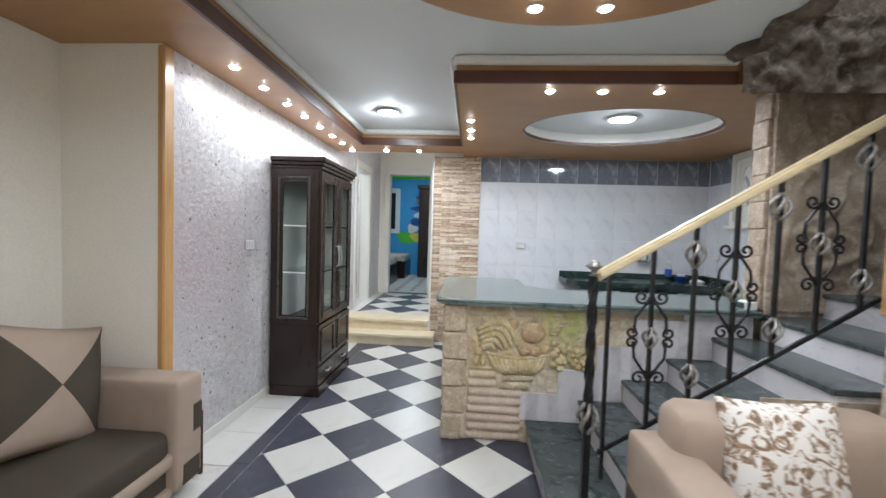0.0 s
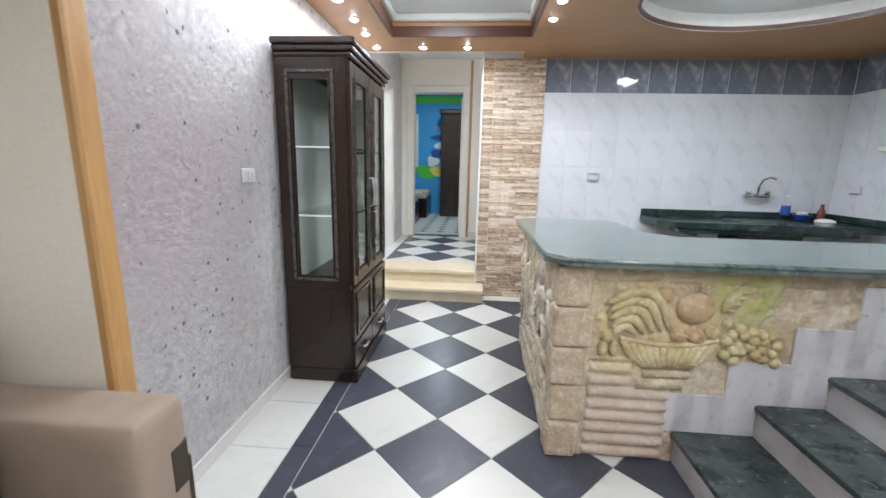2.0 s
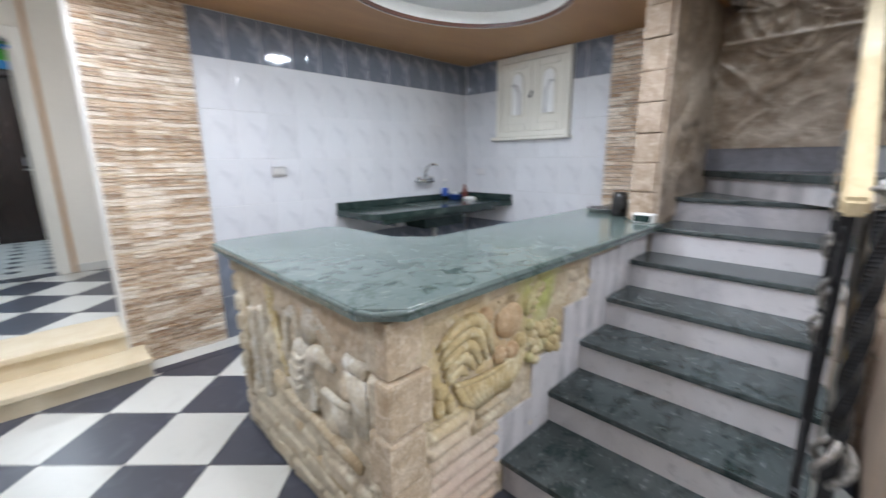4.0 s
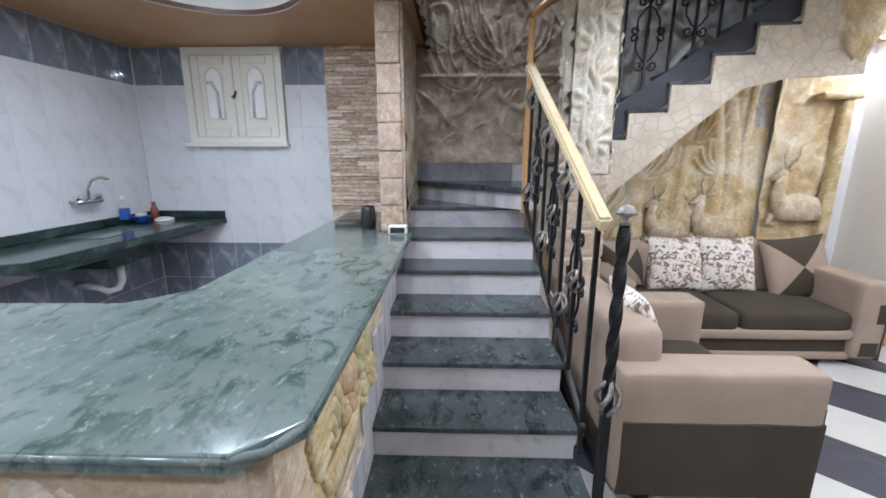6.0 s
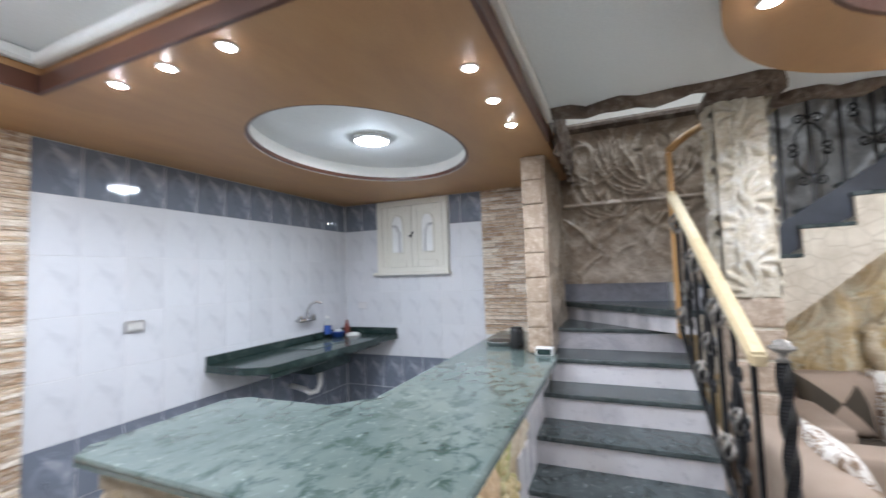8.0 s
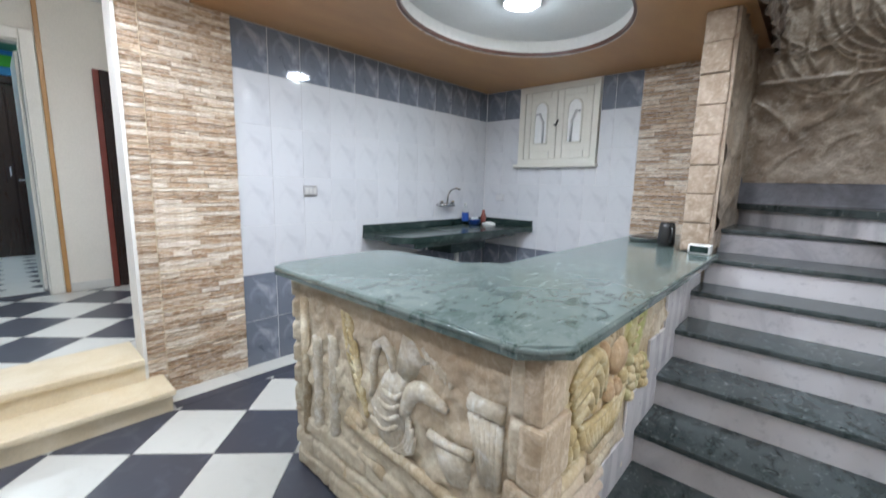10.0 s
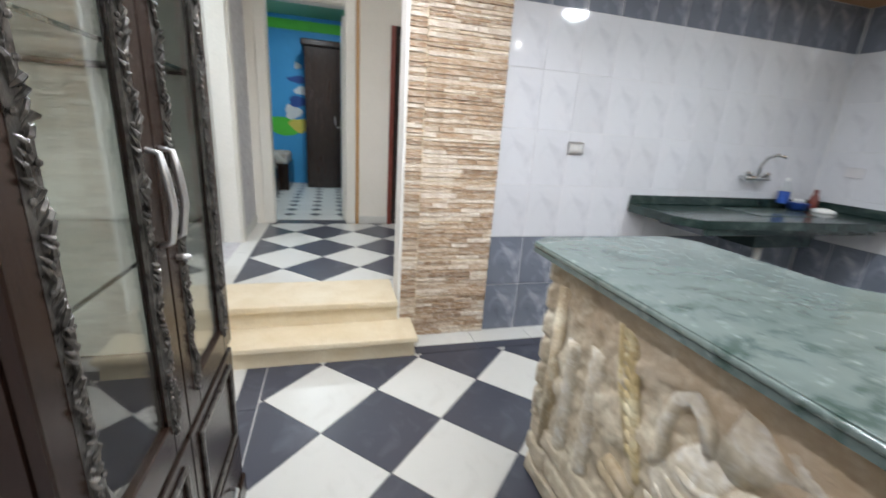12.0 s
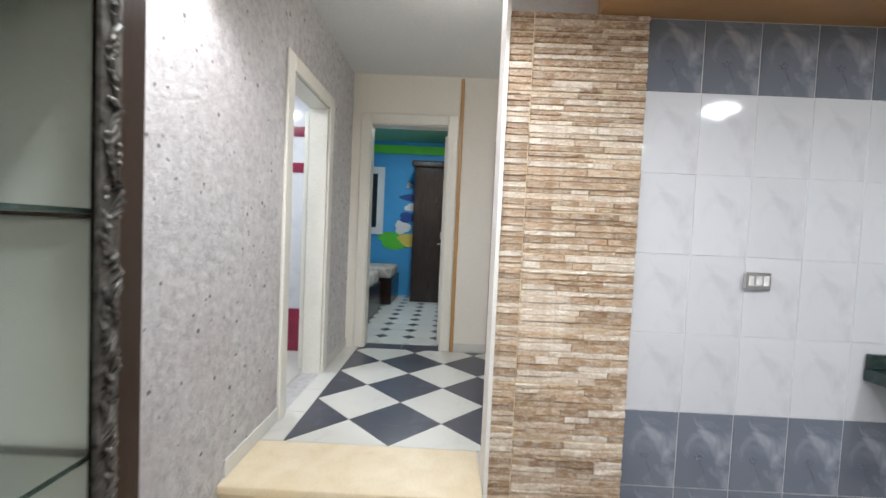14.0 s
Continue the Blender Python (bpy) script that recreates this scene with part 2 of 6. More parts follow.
CARVED = rock("carved_tan_cement", (0.38, 0.285, 0.165), (0.53, 0.43, 0.285), (0.70, 0.62, 0.48), 0.65, 4.5)
def tinted_rock(name, c1, c2, c3, tints, rough=0.6, scale=4.5):
    """Cement with pigments rubbed on in soft patches: tints are (centre, reach, colour, strength)."""
    m = rock(name, c1, c2, c3, rough, scale)
    nt = m.node_tree
    b = nt.nodes["Principled BSDF"]
    col = b.inputs["Base Color"].links[0].from_socket
    v = coords(nt)
    ragged = noise_tex(nt, v, 9, 4, 0.6, 0.5)
    for at, reach, tint, strength in tints:
        far = nt.nodes.new("ShaderNodeVectorMath")
        far.operation = "DISTANCE"
        nt.links.new(v, far.inputs[0])
        far.inputs[1].default_value = at
        patch = ramp(nt, far.outputs["Value"], [(reach * 0.25, (strength,) * 3), (reach, (0, 0, 0))])
        patch = mix(nt, 1.0, patch, ramp(nt, ragged, [(0.30, (0.55,) * 3), (0.6, (1, 1, 1))]), "MULTIPLY")
        col = mix(nt, patch, col, tint)
    nt.links.new(col, b.inputs["Base Color"])
    return m


CARVED_F = tinted_rock("carved_tinted_cement", (0.42, 0.33, 0.225), (0.55, 0.46, 0.335), (0.70, 0.63, 0.51), [((0.16, 2.77, 0.66), 0.33, (0.60, 0.46, 0.17), 0.75), ((0.63, 2.77, 0.84), 0.26, (0.40, 0.43, 0.12), 0.9), ((0.42, 2.77, 0.72), 0.24, (0.58, 0.40, 0.22), 0.6), ((0.16, 2.77, 0.16), 0.36, (0.60, 0.46, 0.39), 0.7)])
CARVED_S = tinted_rock("carved_side_cement", (0.44, 0.36, 0.25), (0.56, 0.475, 0.35), (0.70, 0.64, 0.52), [((-0.17, 3.15, 0.92), 0.42, (0.40, 0.28, 0.17), 0.7), ((-0.17, 3.7, 0.95), 0.36, (0.46, 0.34, 0.22), 0.55), ((-0.17, 3.5, 0.12), 0.75, (0.60, 0.53, 0.39), 0.6)])
CARVED_W = rock("carved_whitewashed_cement", (0.48, 0.41, 0.29), (0.61, 0.55, 0.43), (0.76, 0.72, 0.63), 0.6, 7.0)
CARVED_Y = rock("carved_ochre_cement", (0.42, 0.32, 0.155), (0.58, 0.46, 0.24), (0.72, 0.63, 0.43), 0.6, 5.0)
CARVED_O = rock("carved_orange_cement", (0.39, 0.245, 0.13), (0.50, 0.34, 0.19), (0.62, 0.48, 0.31), 0.6, 6.0)
CARVED_G = rock("carved_olive_cement", (0.33, 0.29, 0.13), (0.47, 0.42, 0.20), (0.60, 0.55, 0.34), 0.6, 6.0)
CARVED_P = rock("carved_pink_stone", (0.41, 0.31, 0.20), (0.55, 0.44, 0.31), (0.68, 0.59, 0.47), 0.65, 6.0)
ROCK = rock("brown_rock_cement", (0.25, 0.185, 0.13), (0.40, 0.315, 0.235), (0.58, 0.50, 0.41), 0.36, 3.0)
GREYSTONE = rock("grey_cement_blocks", (0.33, 0.32, 0.31), (0.44, 0.43, 0.42), (0.58, 0.57, 0.55), 0.6, 3.0)
ROCKRIM = rock("dark_rock_rim", (0.06, 0.040, 0.027), (0.12, 0.082, 0.058), (0.23, 0.175, 0.13), 0.75, 6.0)
DEERWALL = rock("ochre_relief_cement", (0.40, 0.27, 0.11), (0.62, 0.47, 0.25), (0.78, 0.70, 0.53), 0.55, 3.0)
STRINGER = crazed("pieced_pale_stone", (0.46, 0.40, 0.31), (0.60, 0.54, 0.44), 12.5)
BLOCK = rock("pale_stone_block", (0.30, 0.22, 0.15), (0.42, 0.325, 0.24), (0.53, 0.43, 0.34), 0.6, 8.0)
IRON = speckled("black_wrought_iron", (0.012, 0.012, 0.013), (0.03, 0.03, 0.032), 20, 0.38, 0.6, relief=0.3)
PEWTER = speckled("silver_brushed_iron", (0.16, 0.15, 0.14), (0.40, 0.38, 0.35), 60, 0.4, 0.7, relief=0.3)
RAILWOOD = wood("pale_handrail_wood", (0.52, 0.42, 0.245), (0.64, 0.535, 0.345), 0.38, "x")
TRIMWOOD = wood("honey_trim_wood", (0.42, 0.22, 0.075), (0.56, 0.33, 0.13), 0.35, "z")
SLATE = speckled("dark_slate_marble", (0.022, 0.027, 0.036), (0.045, 0.052, 0.066), 5, 0.3)
LINING = speckled("pale_grey_lining", (0.37, 0.41, 0.385), (0.45, 0.485, 0.46), 3, 0.5)
WENGE = wood("dark_wenge_wood", (0.016, 0.0075, 0.0055), (0.025, 0.0125, 0.0085), 0.24, "z")
CARVING = speckled("black_carved_moulding", (0.016, 0.013, 0.011), (0.16, 0.15, 0.135), 45, 0.28, 0.4, relief=0.4)
BEIGE = speckled("beige_upholstery", (0.335, 0.255, 0.195), (0.39, 0.30, 0.235), 5, 0.92, fine=350, relief=0.3, dist=0.002)
BROWN = speckled("dark_brown_upholstery", (0.046, 0.035, 0.022), (0.066, 0.051, 0.034), 4, 0.9, fine=350, relief=0.3, dist=0.002)
FLORAL = floral()
CHROME = speckled("chrome", (0.7, 0.7, 0.7), (0.8, 0.8, 0.8), 5, 0.14, 1.0, relief=0.02)
SATIN = speckled("satin_silver", (0.62, 0.62, 0.62), (0.75, 0.75, 0.75), 8, 0.32, 0.85)
DOORWHITE = speckled("cream_gloss_door", (0.78, 0.76, 0.68), (0.82, 0.80, 0.73), 3, 0.3)
PLASTIC_W = speckled("white_plastic", (0.75, 0.75, 0.73), (0.8, 0.8, 0.78), 6, 0.3)
GREYPLATE = speckled("pale_grey_plastic", (0.62, 0.61, 0.62), (0.68, 0.67, 0.68), 6, 0.4)
PLASTIC_K = speckled("black_plastic", (0.012, 0.012, 0.013), (0.02, 0.02, 0.02), 6, 0.3)
BLUEPLASTIC = speckled("blue_plastic", (0.02, 0.07, 0.32), (0.03, 0.10, 0.40), 6, 0.3)
REDBROWN = speckled("red_brown_plastic", (0.16, 0.03, 0.02), (0.22, 0.05, 0.035), 6, 0.3)
BLUEWALL = speckled("sky_blue_paint", (0.045, 0.33, 0.66), (0.06, 0.39, 0.74), 1.5, 0.6)
LEAFGREEN = speckled("leaf_green_paint", (0.08, 0.55, 0.04), (0.11, 0.64, 0.06), 3, 0.6)
# bedroom ceiling: the green light falling on it is put into the colour
GREENCAST = speckled("green_cast_ceiling", (0.30, 0.60, 0.34), (0.36, 0.66, 0.40), 1.5, 0.6)
YELLOWPAINT = speckled("yellow_paint", (0.72, 0.58, 0.08), (0.8, 0.66, 0.14), 3, 0.6)
NAVYPAINT = speckled("navy_paint", (0.02, 0.07, 0.28), (0.03, 0.10, 0.36), 3, 0.6)
WHITEPAINT = speckled("white_paint", (0.78, 0.78, 0.76), (0.83, 0.83, 0.81), 3, 0.5)
FROSTED = speckled("frosted_white_glass", (0.90, 0.91, 0.90), (0.94, 0.94, 0.93), 3, 0.5)
REDTILE = speckled("wine_red_tile", (0.20, 0.012, 0.04), (0.28, 0.02, 0.055), 4, 0.15)
BEDCOVER = speckled("printed_bed_cover", (0.30, 0.24, 0.19), (0.72, 0.68, 0.60), 9, 0.9)
PANE = glass("clear_glass", (0.975, 0.99, 0.985))
PANE_DARK = glass("tinted_glass", (0.93, 0.97, 0.95), 0.02, 3.3)
WGROUT = speckled("white_grout", (0.70, 0.70, 0.71), (0.77, 0.77, 0.78), 12, 0.8)
LAMP_ON = glow("lit_lamp_glass", (1.0, 0.96, 0.90), 140.0)
PANEL_ON = glow("lit_panel_glass", (0.94, 0.98, 1.0), 40.0)


# ---------------------------------------------------------------- builders
def part(name, bm, mat, parent=None, label="", smooth=False):
    """One mesh object; the mesh is in world coordinates, whatever its parent."""
    me = bpy.data.meshes.new(name)
    bmesh.ops.recalc_face_normals(bm, faces=bm.faces)
    bm.to_mesh(me)
    bm.free()
    for q in mat if isinstance(mat, (list, tuple)) else [mat]:
        me.materials.append(q)
    if smooth:
        me.shade_smooth()
    ob = new(name, me)
    if parent:
        ob.parent = parent
        if parent.type == "EMPTY":
            ob.matrix_parent_inverse = Matrix.Translation(-parent.location)
    if label:
        ob["label"] = label
    return ob


def thing(name, at, label, category, group="", kind=""):
    ob = new(name)
    ob.location = at
    ob.empty_display_size = 0.1
    return tagged(ob, label, category, group, kind)


def add_box(bm, lo, hi, bevel=0.0, seg=1):
    vs = [bm.verts.new((x, y, z)) for x in (lo[0], hi[0]) for y in (lo[1], hi[1]) for z in (lo[2], hi[2])]
    fs = [bm.faces.new([vs[i] for i in f]) for f in ((0, 1, 3, 2), (4, 6, 7, 5), (0, 4, 5, 1), (2, 3, 7, 6), (0, 2, 6, 4), (1, 5, 7, 3))]
    if bevel:
        bmesh.ops.bevel(bm, geom=list({e for f in fs for e in f.edges}), offset=bevel, segments=seg, affect="EDGES", profile=0.6)


def block(name, lo, hi, mat, parent=None, bevel=0.0, label="", seg=1, smooth=False):
    bm = bmesh.new()
    add_box(bm, lo, hi, bevel, seg)
    return part(name, bm, mat, parent, label, smooth)


def boxes(name, many, mat, parent=None, bevel=0.0, label=""):
    bm = bmesh.new()
    for lo, hi in many:
        add_box(bm, lo, hi, bevel)
    return part(name, bm, mat, parent, label)


def add_tube(bm, pts, rad, sides=8, flat=None, cap=True):
    """A tube along points; rad is one number or one for each point; flat=(vector, factor) squeezes it along a direction."""
    pts = [Vector(p) for p in pts]
    rings, up = [], None
    for i, p in enumerate(pts):
        d = (pts[min(i + 1, len(pts) - 1)] - pts[max(i - 1, 0)]).normalized()
        if up is None:
            up = d.orthogonal().normalized()
        up = (up - d * up.dot(d)).normalized()
        side = d.cross(up)
        r = rad[i] if isinstance(rad, (list, tuple)) else rad
        ring = []
        for k in range(sides):
            a = 2 * math.pi * k / sides
            off = (up * math.cos(a) + side * math.sin(a)) * r
            if flat:
                n = Vector(flat[0])
                off -= n * off.dot(n) * (1 - flat[1])
            ring.append(bm.verts.new(p + off))
        rings.append(ring)
    for a, b in zip(rings, rings[1:]):
        for k in range(sides):
            bm.faces.new((a[k], a[(k + 1) % sides], b[(k + 1) % sides], b[k]))
    if cap:
        bm.faces.new(rings[0][::-1])
        bm.faces.new(rings[-1])


def tube(name, pts, rad, mat, parent=None, sides=8, flat=None, label=""):
    bm = bmesh.new()
    add_tube(bm, pts, rad, sides, flat)
    return part(name, bm, mat, parent, label, True)


def add_ball(bm, c, r, u=10, v=7):
    m = Matrix.Translation(c) @ Matrix.Diagonal((*(r if isinstance(r, tuple) else (r, r, r)), 1))
    bmesh.ops.create_uvsphere(bm, u_segments=u, v_segments=v, radius=1, matrix=m)


def add_lathe(bm, c, profile, sides=20):
    """Turns (radius, height) pairs round the upright axis through c."""
    rings = []
    for r, h in profile:
        rings.append([bm.verts.new((c[0] + r * math.cos(2 * math.pi * k / sides), c[1] + r * math.sin(2 * math.pi * k / sides), c[2] + h)) for k in range(sides)])
    for a, b in zip(rings, rings[1:]):
        for k in range(sides):
            bm.faces.new((a[k], a[(k + 1) % sides], b[(k + 1) % sides], b[k]))
    bm.faces.new(rings[0][::-1])
    bm.faces.new(rings[-1])


def lathe(name, c, profile, mat, parent=None, sides=20, label=""):
    bm = bmesh.new()
    add_lathe(bm, c, profile, sides)
    return part(name, bm, mat, parent, label, True)


def slab(name, outline, z0, z1, mat, parent=None, bevel=0.0, label=""):
    """An upright prism over an outline in plan."""
    bm = bmesh.new()
    lo = [bm.verts.new((x, y, z0)) for x, y in outline]
    hi = [bm.verts.new((x, y, z1)) for x, y in outline]
    n = len(outline)
    bm.faces.new(lo[::-1])
    top = bm.faces.new(hi)
    for k in range(n):
        bm.faces.new((lo[k], lo[(k + 1) % n], hi[(k + 1) % n], hi[k]))
    if bevel:
        bmesh.ops.bevel(bm, geom=list(top.edges), offset=bevel, segments=2, affect="EDGES", profile=0.6)
    return part(name, bm, mat, parent, label)


def value_noise(u, v, cell, seed=0):
    g = np.random.RandomState(seed).rand(64, 64)
    x, y = u / cell, v / cell
    i, j = np.floor(x).astype(int), np.floor(y).astype(int)
    fx, fy = x - i, y - j
    fx, fy = fx * fx * (3 - 2 * fx), fy * fy * (3 - 2 * fy)
    at = lambda a, b: g[a % 64, b % 64]
    return (at(i, j) * (1 - fx) + at(i + 1, j) * fx) * (1 - fy) + (at(i, j + 1) * (1 - fx) + at(i + 1, j + 1) * fx) * fy


def rough_height(u, v, seed=0, amp=0.012, cell=0.12):
    return amp * (value_noise(u, v, cell, seed) + 0.5 * value_noise(u, v, cell / 2.3, seed + 1) + 0.25 * value_noise(u, v, cell / 5, seed + 2) - 0.8)


def stroke(u, v, pts, r0, r1, h):
    """A rounded ridge along points in the panel's plane, r0 wide at its start and r1 at its end."""
    out = np.zeros_like(u)
    n = len(pts) - 1
    for k, ((ax, ay), (bx, by)) in enumerate(zip(pts, pts[1:])):
        dx, dy = bx - ax, by - ay
        s = np.clip(((u - ax) * dx + (v - ay) * dy) / (dx * dx + dy * dy + 1e-9), 0, 1)
        d = np.hypot(u - ax - s * dx, v - ay - s * dy)
        r = r0 + (r1 - r0) * (k + s) / n
        out = np.maximum(out, h * np.sqrt(np.clip(1 - (d / r) ** 2, 0, 1)))
    return out


def curve_pts(a, b, bow, n=8):
    """Points from a to b on a bow."""
    (ax, ay), (bx, by) = a, b
    nx, ny = -(by - ay), bx - ax
    return [(ax + (bx - ax) * k / n + nx * bow * math.sin(math.pi * k / n), ay + (by - ay) * k / n + ny * bow * math.sin(math.pi * k / n)) for k in range(n + 1)]


def relief(name, origin, along, up, out, width, height, step, shape, mat, parent=None, label="", keep=None):
    """A carved panel: a grid in the plane of along and up, raised along out by shape(u, v)."""
    nu, nv = max(2, int(width / step)), max(2, int(height / step))
    u, v = np.meshgrid(np.linspace(0, width, nu + 1), np.linspace(0, height, nv + 1), indexing="ij")
    h = shape(u, v)
    o, a, b, n = (np.array(q, float) for q in (origin, along, up, out))
    p = o + u[..., None] * a + v[..., None] * b + h[..., None] * n
    idx = np.arange((nu + 1) * (nv + 1)).reshape(nu + 1, nv + 1)
    quads = np.stack([idx[:-1, :-1], idx[1:, :-1], idx[1:, 1:], idx[:-1, 1:]], -1)
    if keep is not None:
        quads = quads[keep((u[:-1, :-1] + u[1:, 1:]) / 2, (v[:-1, :-1] + v[1:, 1:]) / 2)]
    me = bpy.data.meshes.new(name)
    me.from_pydata(p.reshape(-1, 3).tolist(), [], quads.reshape(-1, 4).tolist())
    me.materials.append(mat)
    me.shade_smooth()
    ob = new(name, me)
    ob.parent = parent
    if parent and parent.type == "EMPTY":
        ob.matrix_parent_inverse = Matrix.Translation(-parent.location)
    if label:
        ob["label"] = label
    return ob


def ellipse(cx, cy, a, b, n=64):
    return [(cx + a * math.cos(2 * math.pi * k / n), cy + b * math.sin(2 * math.pi * k / n)) for k in range(n)]


def plate_with_oval(name, x0, y0, x1, y1, z0, z1, cx, cy, a, b, mat, mat_rim, parent=None):
    """A flat ceiling box with an oval hole through it; the rim of the hole takes the second material."""
    bm = bmesh.new()
    n = 64
    rim = ellipse(cx, cy, a, b, n)

    def out(x, y):
        dx, dy = x - cx, y - cy
        s = min(((x1 - cx) if dx > 0 else (x0 - cx)) / dx if abs(dx) > 1e-9 else 1e9, ((y1 - cy) if dy > 0 else (y0 - cy)) / dy if abs(dy) > 1e-9 else 1e9)
        return cx + dx * s, cy + dy * s

    edge = [out(*p) for p in rim]
    for cxy in ((x0, y0), (x1, y0), (x1, y1), (x0, y1)):
        k = min(range(n), key=lambda q: (edge[q][0] - cxy[0]) ** 2 + (edge[q][1] - cxy[1]) ** 2)
        edge[k] = cxy
    ring = lambda pts, z: [bm.verts.new((x, y, z)) for x, y in pts]
    ri0, ro0, ri1, ro1 = ring(rim, z0), ring(edge, z0), ring(rim, z1), ring(edge, z1)
    for k in range(n):
        j = (k + 1) % n
        bm.faces.new((ri0[k], ri0[j], ro0[j], ro0[k]))
        bm.faces.new((ri1[k], ro1[k], ro1[j], ri1[j]))
        bm.faces.new((ro0[k], ro0[j], ro1[j], ro1[k]))
        bm.faces.new((ri0[k], ri1[k], ri1[j], ri0[j])).material_index = 1
    return part(name, bm, [mat, mat_rim], parent)


def structure(ob, label):
    return tagged(ob, label, kind="structure")


# ---------------------------------------------------------------- the shell
XW, XL, XE, YS, YN = -1.74, -2.34, 2.92, -1.10, 5.27
ZS, ZC, ZH = 2.43, 2.60, 2.96
HALL_Z, HALL_Y = 0.285, 7.42

floor = structure(block("floor", (-2.5, -1.3, -0.12), (3.1, 5.45, -0.006), GROUT), "floor of diagonal white and slate-blue tiles")
hall_floor = structure(block("floor_hall", (-1.9, 5.285, -0.12), (0.6, 7.57, HALL_Z - 0.006), GROUT), "raised hall floor of diagonal tiles")
kids_floor = structure(block("floor_bedroom", (-3.3, 7.57, -0.12), (0.6, 11.1, HALL_Z - 0.004), GROUT), "bedroom floor of white octagon tiles")
structure(block("floor_bathroom", (-3.4, 5.5, -0.12), (-1.9, 7.2, HALL_Z), TILE_W), "white tiled bathroom floor")

structure(block("wall_living_west", (XL - 0.15, YS - 0.15, 0), (XL, 2.12, ZC), CREAM), "cream painted wall")
structure(block("wall_return", (XL - 0.15, 2.12, 0), (XW, 2.199, ZC), CREAM), "cream painted return wall")
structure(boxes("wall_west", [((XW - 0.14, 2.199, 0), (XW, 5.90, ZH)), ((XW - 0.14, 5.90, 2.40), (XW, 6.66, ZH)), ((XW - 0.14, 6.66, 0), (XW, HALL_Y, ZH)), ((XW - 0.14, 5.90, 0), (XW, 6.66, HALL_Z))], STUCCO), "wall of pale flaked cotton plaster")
structure(block("wall_south", (XL - 0.15, YS - 0.15, 0), (XE + 0.15, YS, 4.6), CREAM), "cream painted wall")
wall_east = structure(boxes("wall_east", [((XE, YS, 0), (XE + 0.2, 3.92, 4.6)), ((XE, 3.92, 0), (XE + 0.2, 4.79, 1.62)), ((XE, 3.92, 2.40), (XE + 0.2, 4.79, 4.6)), ((XE, 4.79, 0), (XE + 0.2, YN + 0.15, 4.6))], WGROUT), "outer wall behind the kitchen and stairs")
wall_north = structure(block("wall_north", (-0.53, YN, 0), (XE, YN + 0.15, ZH), WGROUT), "kitchen wall under tiles")
structure(boxes("wall_hall_end", [((XW - 0.14, HALL_Y, 0), (-1.57, HALL_Y + 0.15, ZH)), ((-1.57, HALL_Y, 2.50), (-0.79, HALL_Y + 0.15, ZH)), ((-0.79, HALL_Y, 0), (0.6, HALL_Y + 0.15, ZH)), ((-1.57, HALL_Y, 0), (-0.79, HALL_Y + 0.15, HALL_Z))], CREAM), "cream wall at the end of the hall")
structure(block("wall_hall_east", (0.45, YN + 0.15, 0), (0.6, HALL_Y, ZH), CREAM), "cream hall wall")
structure(block("ceiling_hall", (XW - 0.14, 5.05, ZH), (0.6, HALL_Y + 0.15, ZH + 0.1), CEILING), "white hall ceiling")
structure(block("beam_hall", (XW, 5.03, ZS), (-0.53, 5.09, ZH), CREAM), "cream beam over the hall steps")
structure(boxes("wall_bathroom", [((-3.5, 5.4, 0), (-3.4, 7.3, ZH)), ((-3.5, 5.3, 0), (XW - 0.14, 5.4, ZH)), ((-3.5, 7.2, 0), (XW - 0.14, 7.3, ZH))], KTILE), "white tiled bathroom wall")
structure(block("ceiling_bathroom", (-3.5, 5.3, ZH - 0.2), (XW - 0.14, 7.3, ZH - 0.1), CEILING), "white bathroom ceiling")
KY = 10.75
structure(boxes("wall_bedroom", [((-3.3, KY, 0), (0.6, KY + 0.1, 3.05)), ((-3.4, 7.57, 0), (-3.3, KY, 3.05)), ((0.6, 7.57, 0), (0.7, KY, 3.05)), ((-3.3, 7.575, 0), (XW - 0.14, 7.6, 3.05))], BLUEWALL), "sky-blue bedroom wall")
structure(block("trim_bedroom", (-3.29, KY - 0.03, 2.83), (0.59, KY - 0.004, 2.98), LEAFGREEN), "green band under the bedroom ceiling")
structure(block("ceiling_bedroom", (-3.4, 7.572, 3.05), (0.7, KY + 0.1, 3.15), GREENCAST), "bedroom ceiling with its green light put into the colour")

# main ceiling, open over the stairs
structure(boxes("ceiling", [((XL - 0.15, YS, ZC), (1.58, 2.74, ZC + 0.14)), ((1.58, YS, ZC), (XE, -0.35, ZC + 0.14)), ((1.58, -0.35, ZC), (1.98, 1.42, ZC + 0.14)), ((XL - 0.15, 2.74, ZC), (XE, 5.05, ZC + 0.14)), ((-0.53, 5.05, ZC), (XE, YN, ZC + 0.14))], CEILING), "white plaster ceiling with an opening over the stairs")
structure(boxes("wall_upper", [((1.43, 1.42, ZC + 0.14), (1.58, 2.74, 4.6)), ((1.58, 2.74, ZC + 0.14), (XE, 2.9, 4.6)), ((1.83, -0.5, ZC + 0.14), (1.98, 1.42, 4.6)), ((1.43, 1.27, ZC + 0.14), (1.83, 1.42, 4.6)), ((1.98, -0.5, ZC + 0.14), (XE, -0.35, 4.6))], ROCKRIM), "brown cement walls of the upper stairwell")
structure(block("wall_upper_plaster", (XE - 0.02, 0.9, 2.95), (XE - 0.001, 2.739, 4.599), CREAM), "pale plastered wall above the carved landing")
structure(block("ceiling_upper", (1.3, -0.6, 4.6), (XE + 0.2, 3.0, 4.7), CEILING), "white ceiling of the upper stairwell")


